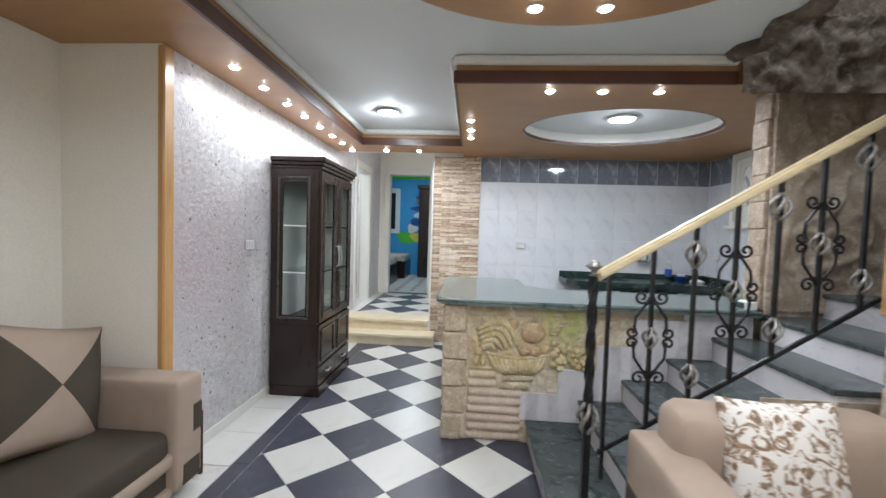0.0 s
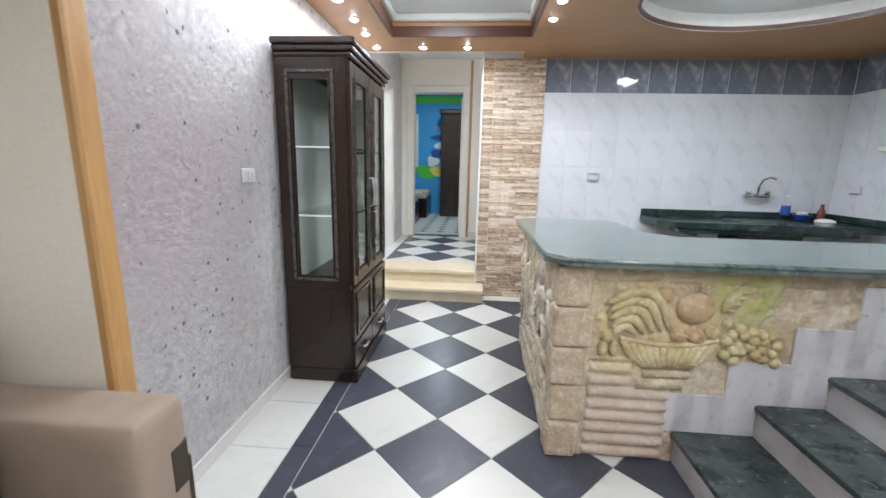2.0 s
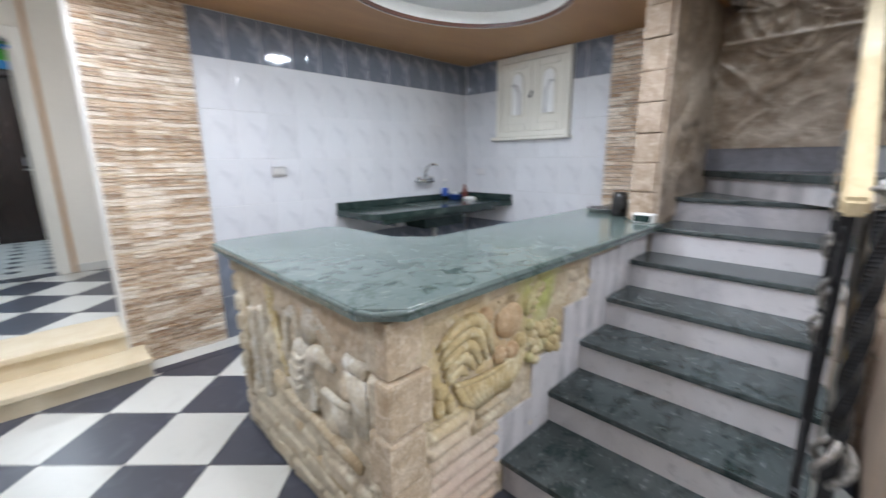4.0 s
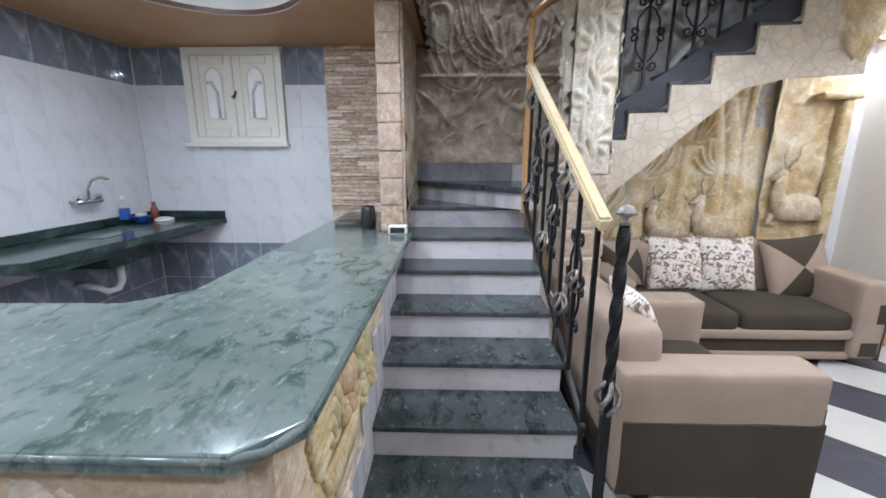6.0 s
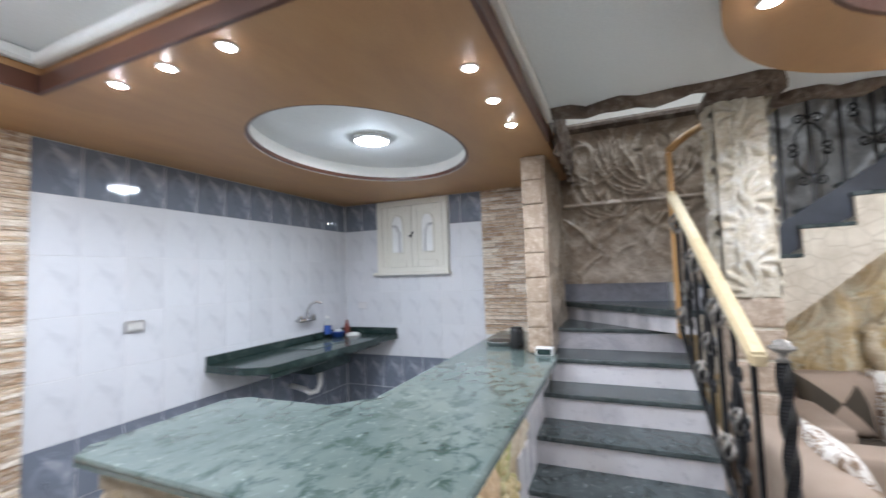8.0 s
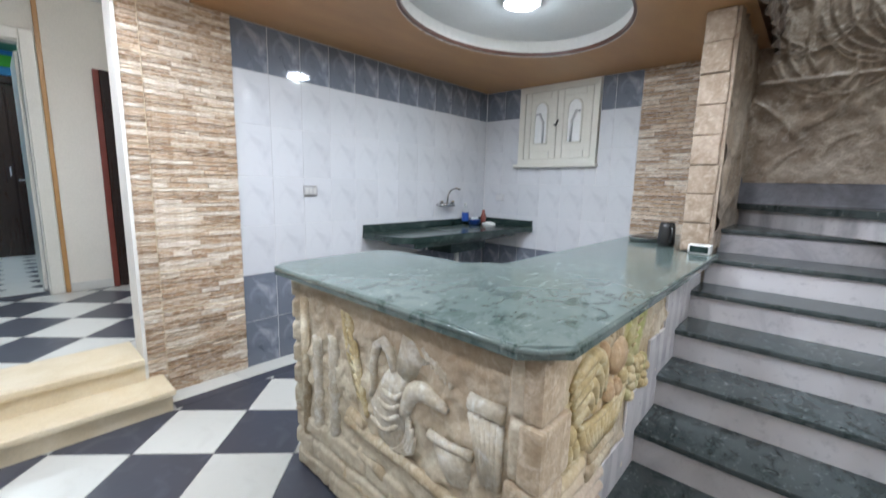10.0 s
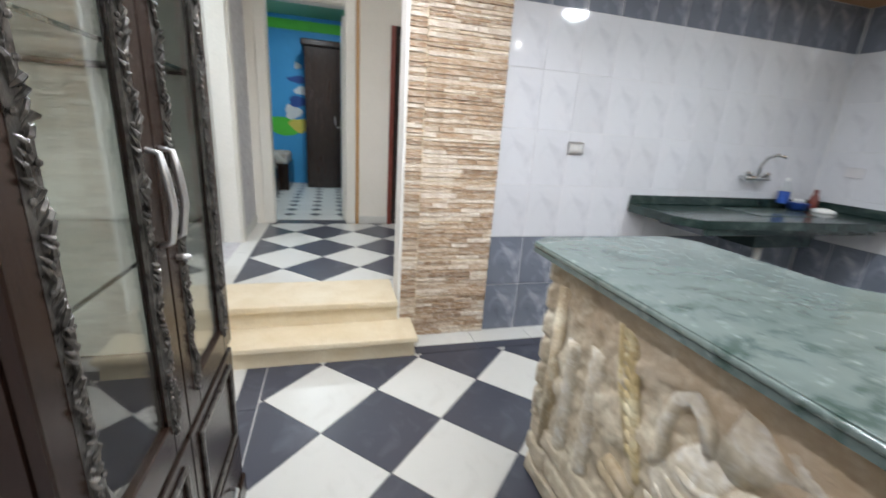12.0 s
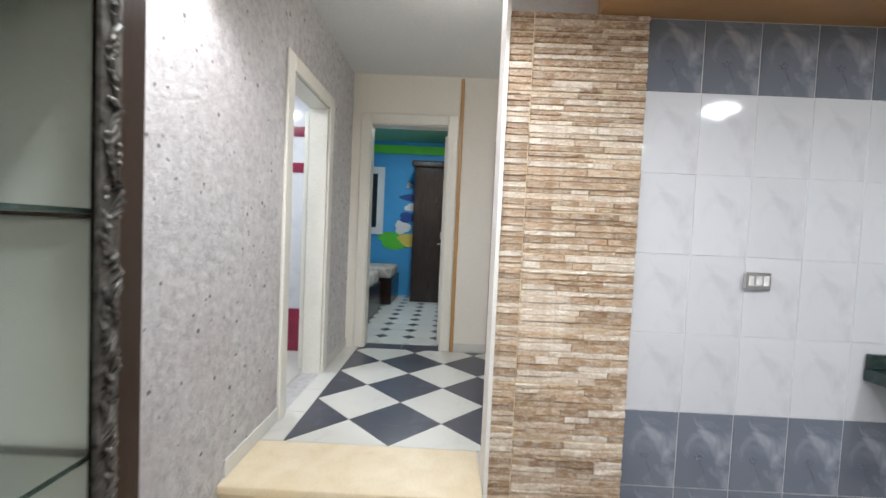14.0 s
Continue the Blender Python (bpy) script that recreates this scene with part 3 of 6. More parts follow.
# ---------------------------------------------------------------- dropped soffits
def soffit_strip(name, x0, y0, x1, y1):
    return structure(block(name, (x0, y0, ZS), (x1, y1, ZC - 0.002), SOFFIT), "dropped brown painted soffit")


soffit_strip("soffit_west", XW, 2.27, -1.32, 5.03)
soffit_strip("soffit_living_west", XL, YS, -1.32, 2.12)
structure(block("soffit_return", (XW, 2.12, ZS), (-1.32, 2.27, ZC - 0.002), SOFFIT), "dropped brown painted soffit")
soffit_strip("soffit_north", -1.32, 4.60, -0.15, 5.03)
soffit_strip("soffit_south", -1.32, YS, XE, -0.55)
kitchen_soffit = structure(plate_with_oval("soffit_kitchen", -0.15, 2.68, XE, YN, ZS, ZC - 0.002, 1.287, 3.836, 0.864, 0.659, SOFFIT, CORNICE), "dropped brown soffit with an oval recess")
structure(slab("ceiling_recess", ellipse(1.287, 3.836, 0.9, 0.69), 2.552, 2.59, CEILING), "white oval recess of the kitchen ceiling")


def oval_ring(name, cx, cy, a0, b0, a1, b1, z0, z1, mat, label):
    bm = bmesh.new()
    n = 72
    rings = [[bm.verts.new((x, y, z)) for x, y in ellipse(cx, cy, a, b, n)] for a, b, z in ((a0, b0, z0), (a1, b1, z0), (a1, b1, z1), (a0, b0, z1))]
    for r, s in zip(rings, rings[1:] + rings[:1]):
        for k in range(n):
            bm.faces.new((r[k], r[(k + 1) % n], s[(k + 1) % n], s[k]))
    return structure(part(name, bm, mat), label)


oval_ring("soffit_ring", 0.35, 0.90, 0.58, 0.80, 1.02, 1.05, ZS, ZC - 0.002, SOFFIT, "dropped brown oval ring on the ceiling")
oval_ring("trim_ring_inner", 0.35, 0.90, 0.56, 0.78, 0.5795, 0.7995, ZS + 0.004, ZS + 0.055, FASCIA, "dark brown inner edge of the oval ring")
oval_ring("trim_kitchen_oval", 1.287, 3.836, 0.845, 0.64, 0.8635, 0.6585, ZS + 0.004, ZS + 0.03, FASCIA, "brown lip of the oval recess")

# dark fascias and white cornices along the soffits
for nm, lo, hi in (("west", (-1.32, -0.55, 0), (-1.30, 4.60, 0)), ("north", (-1.30, 4.58, 0), (-0.17, 4.60, 0)), ("south", (-1.30, -0.55, 0), (1.58, -0.53, 0)), ("kitchen_south", (-0.17, 2.66, 0), (1.60, 2.68, 0)), ("kitchen_west", (-0.17, 2.68, 0), (-0.15, 4.60, 0))):
    structure(block("trim_fascia_" + nm, (lo[0], lo[1], ZS - 0.006), (hi[0], hi[1], ZS + 0.075), FASCIA), "dark brown fascia of the soffit")
    cx0, cy0 = (0.0, -0.03) if nm in ("north", "kitchen_south") else ((-0.03, 0.0) if nm == "kitchen_west" else (0.0, 0.0))
    cx1, cy1 = (0.03, 0.0) if nm == "west" else ((0.0, 0.03) if nm == "south" else (0.0, 0.0))
    structure(block("cornice_" + nm, (lo[0] + cx0, lo[1] + cy0, ZC - 0.06), (hi[0] + cx1, hi[1] + cy1, ZC - 0.003), CORNICE, bevel=0.012), "white plaster cornice")


# ---------------------------------------------------------------- lamps
def downlight(x, y, z=ZS, watts=None):
    t = thing("downlight", (x, y, z), "small round recessed ceiling spot, lit, in the brown soffit", "ceiling spot", "soffit spots")
    bm = bmesh.new()
    add_lathe(bm, (x, y, z), [(0.027, -0.001), (0.027, -0.005), (0.036, -0.004), (0.040, -0.001)], 20)
    part("rim", bm, PLASTIC_W, t, "white rim", True)
    lathe("bulb", (x, y, z), [(0.002, -0.013), (0.015, -0.0115), (0.024, -0.007), (0.027, -0.002)], LAMP_ON, t, 16, "glowing bulb")
    spot_light(x, y, z - 0.035, watts)


for yy in (2.43, 2.79, 3.15, 3.49, 3.84, 4.20, 4.53, 4.91):
    downlight(-1.52, yy)
for xx in (-1.095, -0.69):
    downlight(xx, 4.91)
for xx in (0.48, 0.83, 1.20):
    downlight(xx, 2.82)
for yy in (3.56, 3.89, 4.21):
    downlight(-0.06, yy)
for xx, yy in ((0.22, 1.80), (0.52, 1.80), (1.19, 1.16), (1.20, 0.83), (-0.48, 1.16), (-0.48, 0.64), (0.22, 0.0), (0.52, 0.0)):
    downlight(xx, yy, watts=8.8)
for xx in (2.72, 2.34, 1.96, 1.58, 1.2, 0.8, 0.4, 0.0):
    downlight(xx, -0.96)


def panel_lamp(x, y, z, r, watts, around=7.0):
    t = thing("ceiling_lamp", (x, y, z), "round flush ceiling lamp with a white rim, lit", "ceiling lamp")
    lathe("rim", (x, y, z), [(r + 0.012, 0.0), (r + 0.014, -0.022), (r, -0.026), (r - 0.004, -0.01)], PLASTIC_W, t, 32)
    lathe("diffuser", (x, y, z), [(0.01, -0.034), (r * 0.6, -0.032), (r - 0.005, -0.022), (r - 0.005, -0.012)], PANEL_ON, t, 32, "glowing white diffuser")
    disc_light(x, y, z - 0.04, 2 * r, watts)
    globe_light(x, y, z - 0.068, 0.06, around)


panel_lamp(-0.86, 3.87, ZC, 0.095, PANEL_W)
panel_lamp(1.32, 3.84, 2.552, 0.115, PANEL_W + 5, 3.5)
panel_lamp(0.35, 0.90, ZC, 0.10, PANEL_W - 2, 8.0)
panel_lamp(-1.2, 9.1, 3.05, 0.11, 20)
panel_lamp(-2.6, 6.3, ZH - 0.2, 0.10, 14)
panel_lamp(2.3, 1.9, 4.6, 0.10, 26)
drop = thing("pendant_lamp", (-0.72, 5.75, ZH), "small glass pendant lamp on the white hall ceiling", "pendant lamp")
lathe("stem", (-0.72, 5.75, ZH), [(0.03, 0), (0.03, -0.012), (0.008, -0.016), (0.008, -0.05)], CHROME, drop, 14)
lathe("shade", (-0.72, 5.75, ZH - 0.05), [(0.012, 0), (0.035, -0.012), (0.042, -0.035), (0.03, -0.06), (0.01, -0.068)], LAMP_ON, drop, 16, "glowing glass shade")
spot_light(-0.72, 5.75, ZH - 0.13, 18)


# ---------------------------------------------------------------- trims, doors and windows of the shell
structure(block("trim_corner", (XW - 0.03, 2.118, 0.0), (XW + 0.012, 2.20, ZS), TRIMWOOD, bevel=0.008), "honey-coloured wooden corner strip")
structure(block("trim_south_door", (2.30, YS, 0.0), (2.38, YS + 0.02, 2.1), TRIMWOOD, bevel=0.006), "honey-coloured wooden strip on the wall")
structure(block("baseboard_west", (XW, 2.201, 0), (XW + 0.012, 5.0, 0.075), TILE_W, bevel=0.003), "pale tile skirting")
structure(block("baseboard_hall", (XW, 5.25, HALL_Z), (XW + 0.012, 5.83, HALL_Z + 0.085), TILE_W, bevel=0.003), "pale tile skirting")
structure(block("baseboard_hall_back", (XW, 6.74, HALL_Z), (XW + 0.012, HALL_Y, HALL_Z + 0.085), TILE_W, bevel=0.003), "pale tile skirting")
structure(block("baseboard_hall_end", (-0.66, HALL_Y - 0.012, HALL_Z), (0.44, HALL_Y, HALL_Z + 0.085), TILE_W, bevel=0.003), "pale tile skirting")
structure(block("trim_hall_strip", (-0.70, HALL_Y - 0.018, HALL_Z), (-0.665, HALL_Y, 2.94), TRIMWOOD, bevel=0.004), "brown wooden strip on the hall wall")
structure(block("trim_pillar_edge", (-0.548, YN - 0.035, HALL_Z - 0.28), (-0.53, YN + 0.16, ZH), CORNICE), "white edge strip of the stone pillar")


def door_case(name, lo, hi, axis, label):
    """A door lining with a stepped casing round an opening in a wall along x or y."""
    t = thing(name, ((lo[0] + hi[0]) / 2, (lo[1] + hi[1]) / 2, lo[2]), label, "door frame", kind="structure")
    x0, y0, z0 = lo
    x1, y1, z1 = hi
    w, p = 0.085, 0.022
    if axis == "x":
        for a, b in ((x0 - w, x0 + 0.012), (x1 - 0.012, x1 + w)):
            block("jamb", (a, y0 - p, z0), (b, y0, z1 + w), DOORWHITE, t, 0.006)
        block("head", (x0 + 0.012, y0 - p, z1 - 0.012), (x1 - 0.012, y0, z1 + w), DOORWHITE, t, 0.006)
        block("lining", (x0, y0 + 0.001, z0), (x0 + 0.02, y1 + 0.004, z1), DOORWHITE, t)
        block("lining", (x1 - 0.02, y0 + 0.001, z0), (x1, y1 + 0.004, z1), DOORWHITE, t)
        block("lining", (x0 + 0.02, y0 + 0.001, z1 - 0.02), (x1 - 0.02, y1 + 0.004, z1), DOORWHITE, t)
    else:
        for a, b in ((y0 - w, y0 + 0.012), (y1 - 0.012, y1 + w)):
            block("jamb", (x1, a, z0), (x1 + p, b, z1 + w), DOORWHITE, t, 0.006)
        block("head", (x1, y0 + 0.012, z1 - 0.012), (x1 + p, y1 - 0.012, z1 + w), DOORWHITE, t, 0.006)
        block("lining", (x0 - 0.004, y0, z0), (x1 - 0.001, y0 + 0.02, z1), DOORWHITE, t)
        block("lining", (x0 - 0.004, y1 - 0.02, z0), (x1 - 0.001, y1, z1), DOORWHITE, t)
        block("lining", (x0 - 0.004, y0 + 0.02, z1 - 0.02), (x1 - 0.001, y1 - 0.02, z1), DOORWHITE, t)
    return t


door_case("door_1", (-1.57, HALL_Y, HALL_Z), (-0.79, HALL_Y + 0.15, 2.50), "x", "cream gloss door frame of the blue bedroom")
door_case("door_2", (XW - 0.14, 5.90, HALL_Z), (XW, 6.66, 2.40), "y", "cream gloss door frame of the bathroom")
leaf = thing("bathroom_door", (-1.92, 6.9, HALL_Z), "cream gloss door standing open into the bathroom", "door", kind="structure")
block("leaf", (-1.935, 6.68, HALL_Z + 0.01), (-1.90, 7.18, 2.37), DOORWHITE, leaf, 0.004)
lathe("knob", (-1.955, 7.12, 1.25), [(0.006, -0.02), (0.02, -0.01), (0.02, 0.01), (0.006, 0.02)], CHROME, leaf, 12)
open_leaf = thing("bedroom_door", (-0.83, 7.95, HALL_Z), "cream gloss door standing open into the bedroom", "door", kind="structure")
block("leaf", (-0.835, 7.58, HALL_Z + 0.01), (-0.80, 8.33, 2.43), DOORWHITE, open_leaf, 0.004)
tube("handle", [(-0.837, 8.26, 1.32), (-0.88, 8.26, 1.32), (-0.88, 8.16, 1.32)], 0.009, CHROME, open_leaf)
dark_door = thing("hall_door", (-0.12, HALL_Y - 0.02, HALL_Z), "dark wine-brown wooden door in the hall, shut", "door", kind="structure")
block("leaf", (-0.30, HALL_Y - 0.03, HALL_Z + 0.005), (0.44, HALL_Y - 0.002, 2.36), WENGE, dark_door, 0.006)
block("jamb", (-0.345, HALL_Y - 0.035, HALL_Z), (-0.30, HALL_Y - 0.001, 2.36), REDBROWN, dark_door, 0.004)
for zz in (0.285, 1.95, 2.28):
    structure(block("trim_bathroom_band", (-3.396, 5.41, zz), (-3.39, 7.19, zz + (0.4 if zz < 1 else 0.09)), REDTILE), "wine-red tile band of the bathroom")
    structure(block("trim_bathroom_band_end", (-3.38, 7.19, zz), (-1.9, 7.196, zz + (0.4 if zz < 1 else 0.09)), REDTILE), "wine-red tile band of the bathroom")

# kitchen window: two white shutter leaves with arched slots
win = thing("window_1", (XE, 4.36, 1.60), "closed white wooden kitchen window with arched slots and a sill", "window", kind="structure")
boxes("window_frame", [((XE - 0.03, 3.93, 1.62), (XE + 0.05, 3.985, 2.42)), ((XE - 0.03, 4.735, 1.62), (XE + 0.05, 4.80, 2.42)), ((XE - 0.03, 3.985, 2.36), (XE + 0.05, 4.735, 2.42)), ((XE - 0.03, 3.985, 1.62), (XE + 0.05, 4.735, 1.67))], DOORWHITE, win)
block("window_sill", (XE - 0.07, 3.905, 1.585), (XE + 0.05, 4.835, 1.62), DOORWHITE, win, 0.006)


def shutter(y0, y1, mirror):
    leaf_ = block("shutter", (XE - 0.012, y0, 1.672), (XE + 0.03, y1, 2.358), DOORWHITE, win, 0.004)
    w = y1 - y0
    for a, b, c, d in ((0.0, 0.07, 1.672, 2.358), (w - 0.07, w, 1.672, 2.358), (0.07, w - 0.07, 2.29, 2.358), (0.07, w - 0.07, 1.672, 1.75)):
        block("rail", (XE - 0.026, y0 + a + 0.002, c), (XE - 0.0125, y0 + b - 0.002, d), DOORWHITE, leaf_, 0.004)
    cy = (y0 + y1) / 2
    rad = 0.075
    arch = [(XE - 0.016, cy - rad, 1.83)] + [(XE - 0.016, cy - rad * math.cos(math.pi * k / 10), 2.16 + rad * 1.3 * math.sin(math.pi * k / 10)) for k in range(11)] + [(XE - 0.016, cy + rad, 1.83), (XE - 0.016, cy - rad, 1.83)]
    tube("arch_moulding", arch, 0.009, DOORWHITE, leaf_, 6)
    bm = bmesh.new()
    pts = [bm.verts.new((XE - 0.0135, cy + q[1] * (rad - 0.008), q[0])) for q in [(1.84, -1)] + [(2.16 + 0.088 * math.sin(math.pi * k / 10), -math.cos(math.pi * k / 10)) for k in range(11)] + [(1.84, 1)]]
    bm.faces.new(pts)
    part("pane", bm, FROSTED, leaf_, "frosted white pane")
    s = 1 if mirror else -1
    tube("bar", [(XE - 0.018, cy + s * 0.03, 1.84), (XE - 0.018, cy + s * 0.028, 2.05), (XE - 0.018, cy - s * 0.02, 2.14), (XE - 0.018, cy - s * 0.055, 2.13)], 0.013, SATIN, leaf_, 6)


shutter(3.99, 4.358, True)
shutter(4.362, 4.73, False)
tube("latch", [(XE - 0.03, 4.385, 2.02), (XE - 0.05, 4.36, 2.0), (XE - 0.05, 4.335, 2.06)], 0.009, PLASTIC_K, win, 6)


# ---------------------------------------------------------------- steps to the hall
hs = thing("hall_steps", (-1.1, 5.1, 0), "two low cream stone steps up to the hall", "steps", kind="structure")
block("riser", (XW + 0.001, 5.0, 0), (-0.47, 5.26, 0.105), STEP, hs)
block("tread", (XW + 0.001, 4.965, 0.105), (-0.455, 5.255, 0.142), STEP, hs, 0.01, seg=2)
block("riser", (XW + 0.001, 5.22, 0.142), (-0.55, 5.30, 0.245), STEP, hs)
block("tread", (XW + 0.001, 5.19, 0.245), (-0.55, 5.60, HALL_Z + 0.003), STEP, hs, 0.01, seg=2)

# ---------------------------------------------------------------- main stairs
RUN, RISE, SY0, SY1 = 0.285, 0.161, 1.86, 2.765
NOSE = [0.395] + [0.46 + RUN * k for k in range(1, 6)] + [2.26]
stairs = thing("stairs", (1.2, 2.3, 0), "straight stairs of dark green marble treads and banded white risers", "stairs", kind="structure")
for k, x in enumerate(NOSE):
    z = RISE * (k + 1)
    back = NOSE[k + 1] if k < 6 else XE
    far = 2.785 if k < 5 else SY1
    block("riser", (x + 0.02, SY0 + 0.012, z - RISE), (back + 0.04 if k < 6 else back, far, z - 0.028), RISER, stairs)
    block("tread", (x, SY0, z - 0.028), (back + 0.03 if k < 6 else back, far - 0.001, z), TREAD, stairs, 0.006, seg=2)
slab("riser", [(2.07, 1.93), (2.90, 2.74), (XE, 2.74), (XE, 1.76), (2.07, 1.76)], 1.127, 1.245, RISER, stairs)
slab("tread", [(2.04, 1.95), (2.88, 2.764), (XE, 2.764), (XE, 1.76), (2.04, 1.76)], 1.245, 1.29, TREAD, stairs, 0.004)
UP = [1.79, 1.53, 1.275, 1.02, 0.767, 0.51, 0.255, 0.0]
for k, y in enumerate(UP):
    z = 1.46 + 0.175 * k
    block("riser", (2.04, y - 0.27, z - 0.22), (XE, y - 0.02, z - 0.028), STRINGER if k else RISER, stairs)
    block("tread", (2.02, y - 0.28, z - 0.028), (XE, y, z), TREAD, stairs, 0.005)
block("side_wall", (1.30, SY0 + 0.002, 0), (2.05, SY0 + 0.0115, 0.75), ROCK, stairs, label="brown cement stair side")
# wedge-shaped stringer of the upper flight, under the stepped ends
def side_plate(name, x0, x1, outline, mat, label):
    bm = bmesh.new()
    a = [bm.verts.new((x0, y, z)) for y, z in outline]
    b = [bm.verts.new((x1, y, z)) for y, z in outline]
    bm.faces.new(a)
    bm.faces.new(b[::-1])
    for k in range(len(a)):
        bm.faces.new((a[k], a[(k + 1) % len(a)], b[(k + 1) % len(a)], b[k]))
    return part(name, bm, mat, stairs, label)


stepped = [(1.82, 0.83), (1.82, 1.262)]
for k, y in enumerate(UP):
    z = 1.46 + 0.175 * k
    stepped += [(y - 0.012, z - 0.20 if k else 1.262), (y - 0.012, z - 0.029)]
side_plate("stringer", 2.012, 2.0395, stepped + [(-0.2, 2.656), (-0.2, 2.02), (0.25, 2.0), (0.55, 1.93)], STRINGER, "stringer clad in irregular pale stone")
# solid soffit of the upper flight
bm = bmesh.new()
for x in (2.04, XE - 0.06):
    for y, z in ((1.80, 1.12), (1.80, 1.25), (-0.2, 2.62), (-0.2, 2.46)):
        bm.verts.new((x, y, z))
bm.verts.ensure_lookup_table()
for f in ((0, 1, 2, 3), (4, 7, 6, 5), (0, 4, 5, 1), (2, 6, 7, 3), (0, 3, 7, 4), (1, 5, 6, 2)):
    bm.faces.new([bm.verts[i] for i in f])
part("flight_soffit", bm, DEERWALL, stairs, "ochre cement underside")


# ---------------------------------------------------------------- carved walls and column
def rocky_lines(u, v, seed, amp=0.03):
    r = random.Random(seed)
    w, h = u.max(), v.max()
    out = rough_height(u, v, seed, 0.03, 0.2)
    for _ in range(int(16 * w * h) + 6):
        a = (r.uniform(0, w), r.uniform(0, h))
        b = (a[0] + r.uniform(-0.3, 0.3), a[1] + r.uniform(0.1, 0.45))
        out = np.maximum(out, rough_height(u, v, seed, 0.012, 0.1) + stroke(u, v, curve_pts(a, b, r.uniform(-0.35, 0.35)), 0.035, 0.012, amp * r.uniform(0.5, 1)))
    return out + 0.02


def fern_wall(u, v):
    """Landing wall: big curled fronds above, cracked rock below."""
    out = rocky_lines(u, v, 11, 0.022)
    for cx, cy, s, n in ((0.75, 1.15, 0.42, 9), (0.45, 0.95, 0.36, 7), (1.05, 1.0, 0.33, 7), (0.25, 1.25, 0.3, 6)):
        for k in range(n):
            a = math.radians(200 - 190 * k / (n - 1))
            tip = (cx + s * math.cos(a), cy + s * 0.8 * math.sin(a))
            out = np.maximum(out, stroke(u, v, curve_pts((cx + 0.1, cy - 0.35), tip, 0.22 if k < n / 2 else -0.22), 0.007, 0.017, 0.045))
    ledge = 0.05 * np.exp(-(((v - 0.72) / 0.03) ** 2))
    return np.maximum(out, ledge)


relief("carved_landing_wall", (XE - 0.012, 2.77, 1.45), (0, -1, 0), (0, 0, 1), (-1, 0, 0), 1.6, 1.44, 0.011, fern_wall, ROCK, wall_east, "brown cement relief of ferns")
relief("carved_flight_wall", (XE - 0.012, 1.17, 1.75), (0, -1, 0), (0, 0, 1), (-1, 0, 0), 1.45, 1.18, 0.02, lambda u, v: rocky_lines(u, v, 12, 0.03), GREYSTONE, wall_east, "grey cement relief beside the upper flight")
block("skirting_landing", (XE - 0.03, 1.9, 1.29), (XE - 0.001, 2.76, 1.50), SKIRT, wall_east, label="banded grey marble skirting")
block("rock_ledge", (XE - 0.09, -0.28, 2.86), (XE - 0.001, 2.76, 2.95), ROCKRIM, wall_east, 0.03)


def deer_wall(u, v):
    """Wall behind the sofa: broad upright folds like trunks, palm fronds above and reeds below."""
    r = random.Random(5)
    out = rough_height(u, v, 21, 0.022, 0.28) + 0.02
    x = 0.05
    while x < 2.05:
        w, lean = r.uniform(0.05, 0.10), r.uniform(-0.10, 0.16)
        out = np.maximum(out, 0.012 + stroke(u, v, curve_pts((x + lean, 0.3), (x, 1.2 + 0.62 * x), r.uniform(-0.06, 0.06)), w, w * 0.7, r.uniform(0.022, 0.045)))
        x += w * r.uniform(1.3, 2.0)
    for cx, cy, s in ((0.62, 1.00, 0.42), (1.02, 1.30, 0.46), (1.45, 1.62, 0.44), (1.75, 1.35, 0.36), (0.30, 0.80, 0.34)):
        for k in range(9):
            a = math.radians(20 + 140 * k / 8)
            tip = (cx + s * 0.75 * math.cos(a), cy + s * math.sin(a))
            out = np.maximum(out, stroke(u, v, curve_pts((cx, cy), tip, 0.16 * (1 if k > 4 else -1)), 0.008, 0.019, 0.052))
    for _ in range(34):
        a = (r.uniform(0.2, 1.9), r.uniform(0.5, 0.75))
        b = (a[0] + r.uniform(-0.14, 0.14), a[1] + r.uniform(0.25, 0.5))
        out = np.maximum(out, stroke(u, v, curve_pts(a, b, r.uniform(-0.2, 0.2)), 0.016, 0.007, 0.05))
    return out


relief("carved_sofa_wall", (XE - 0.02, 1.80, 0.0), (0, -1, 0), (0, 0, 1), (-1, 0, 0), 2.10, 2.42, 0.011, deer_wall, DEERWALL, wall_east, "ochre cement relief of deer and reeds", lambda u, v: v < 1.22 + 0.66 * u)
relief("carved_pale_panel", (XE - 0.02, -0.29, 0.0), (0, -1, 0), (0, 0, 1), (-1, 0, 0), 0.62, 2.42, 0.013, lambda u, v: rough_height(u, v, 27, 0.03, 0.16) + 0.03 + stroke(u, v, curve_pts((0.06, 0.3), (0.04, 2.3), 0.05), 0.07, 0.05, 0.05), DEERWALL, wall_east, "ochre cement panel beside the deer")


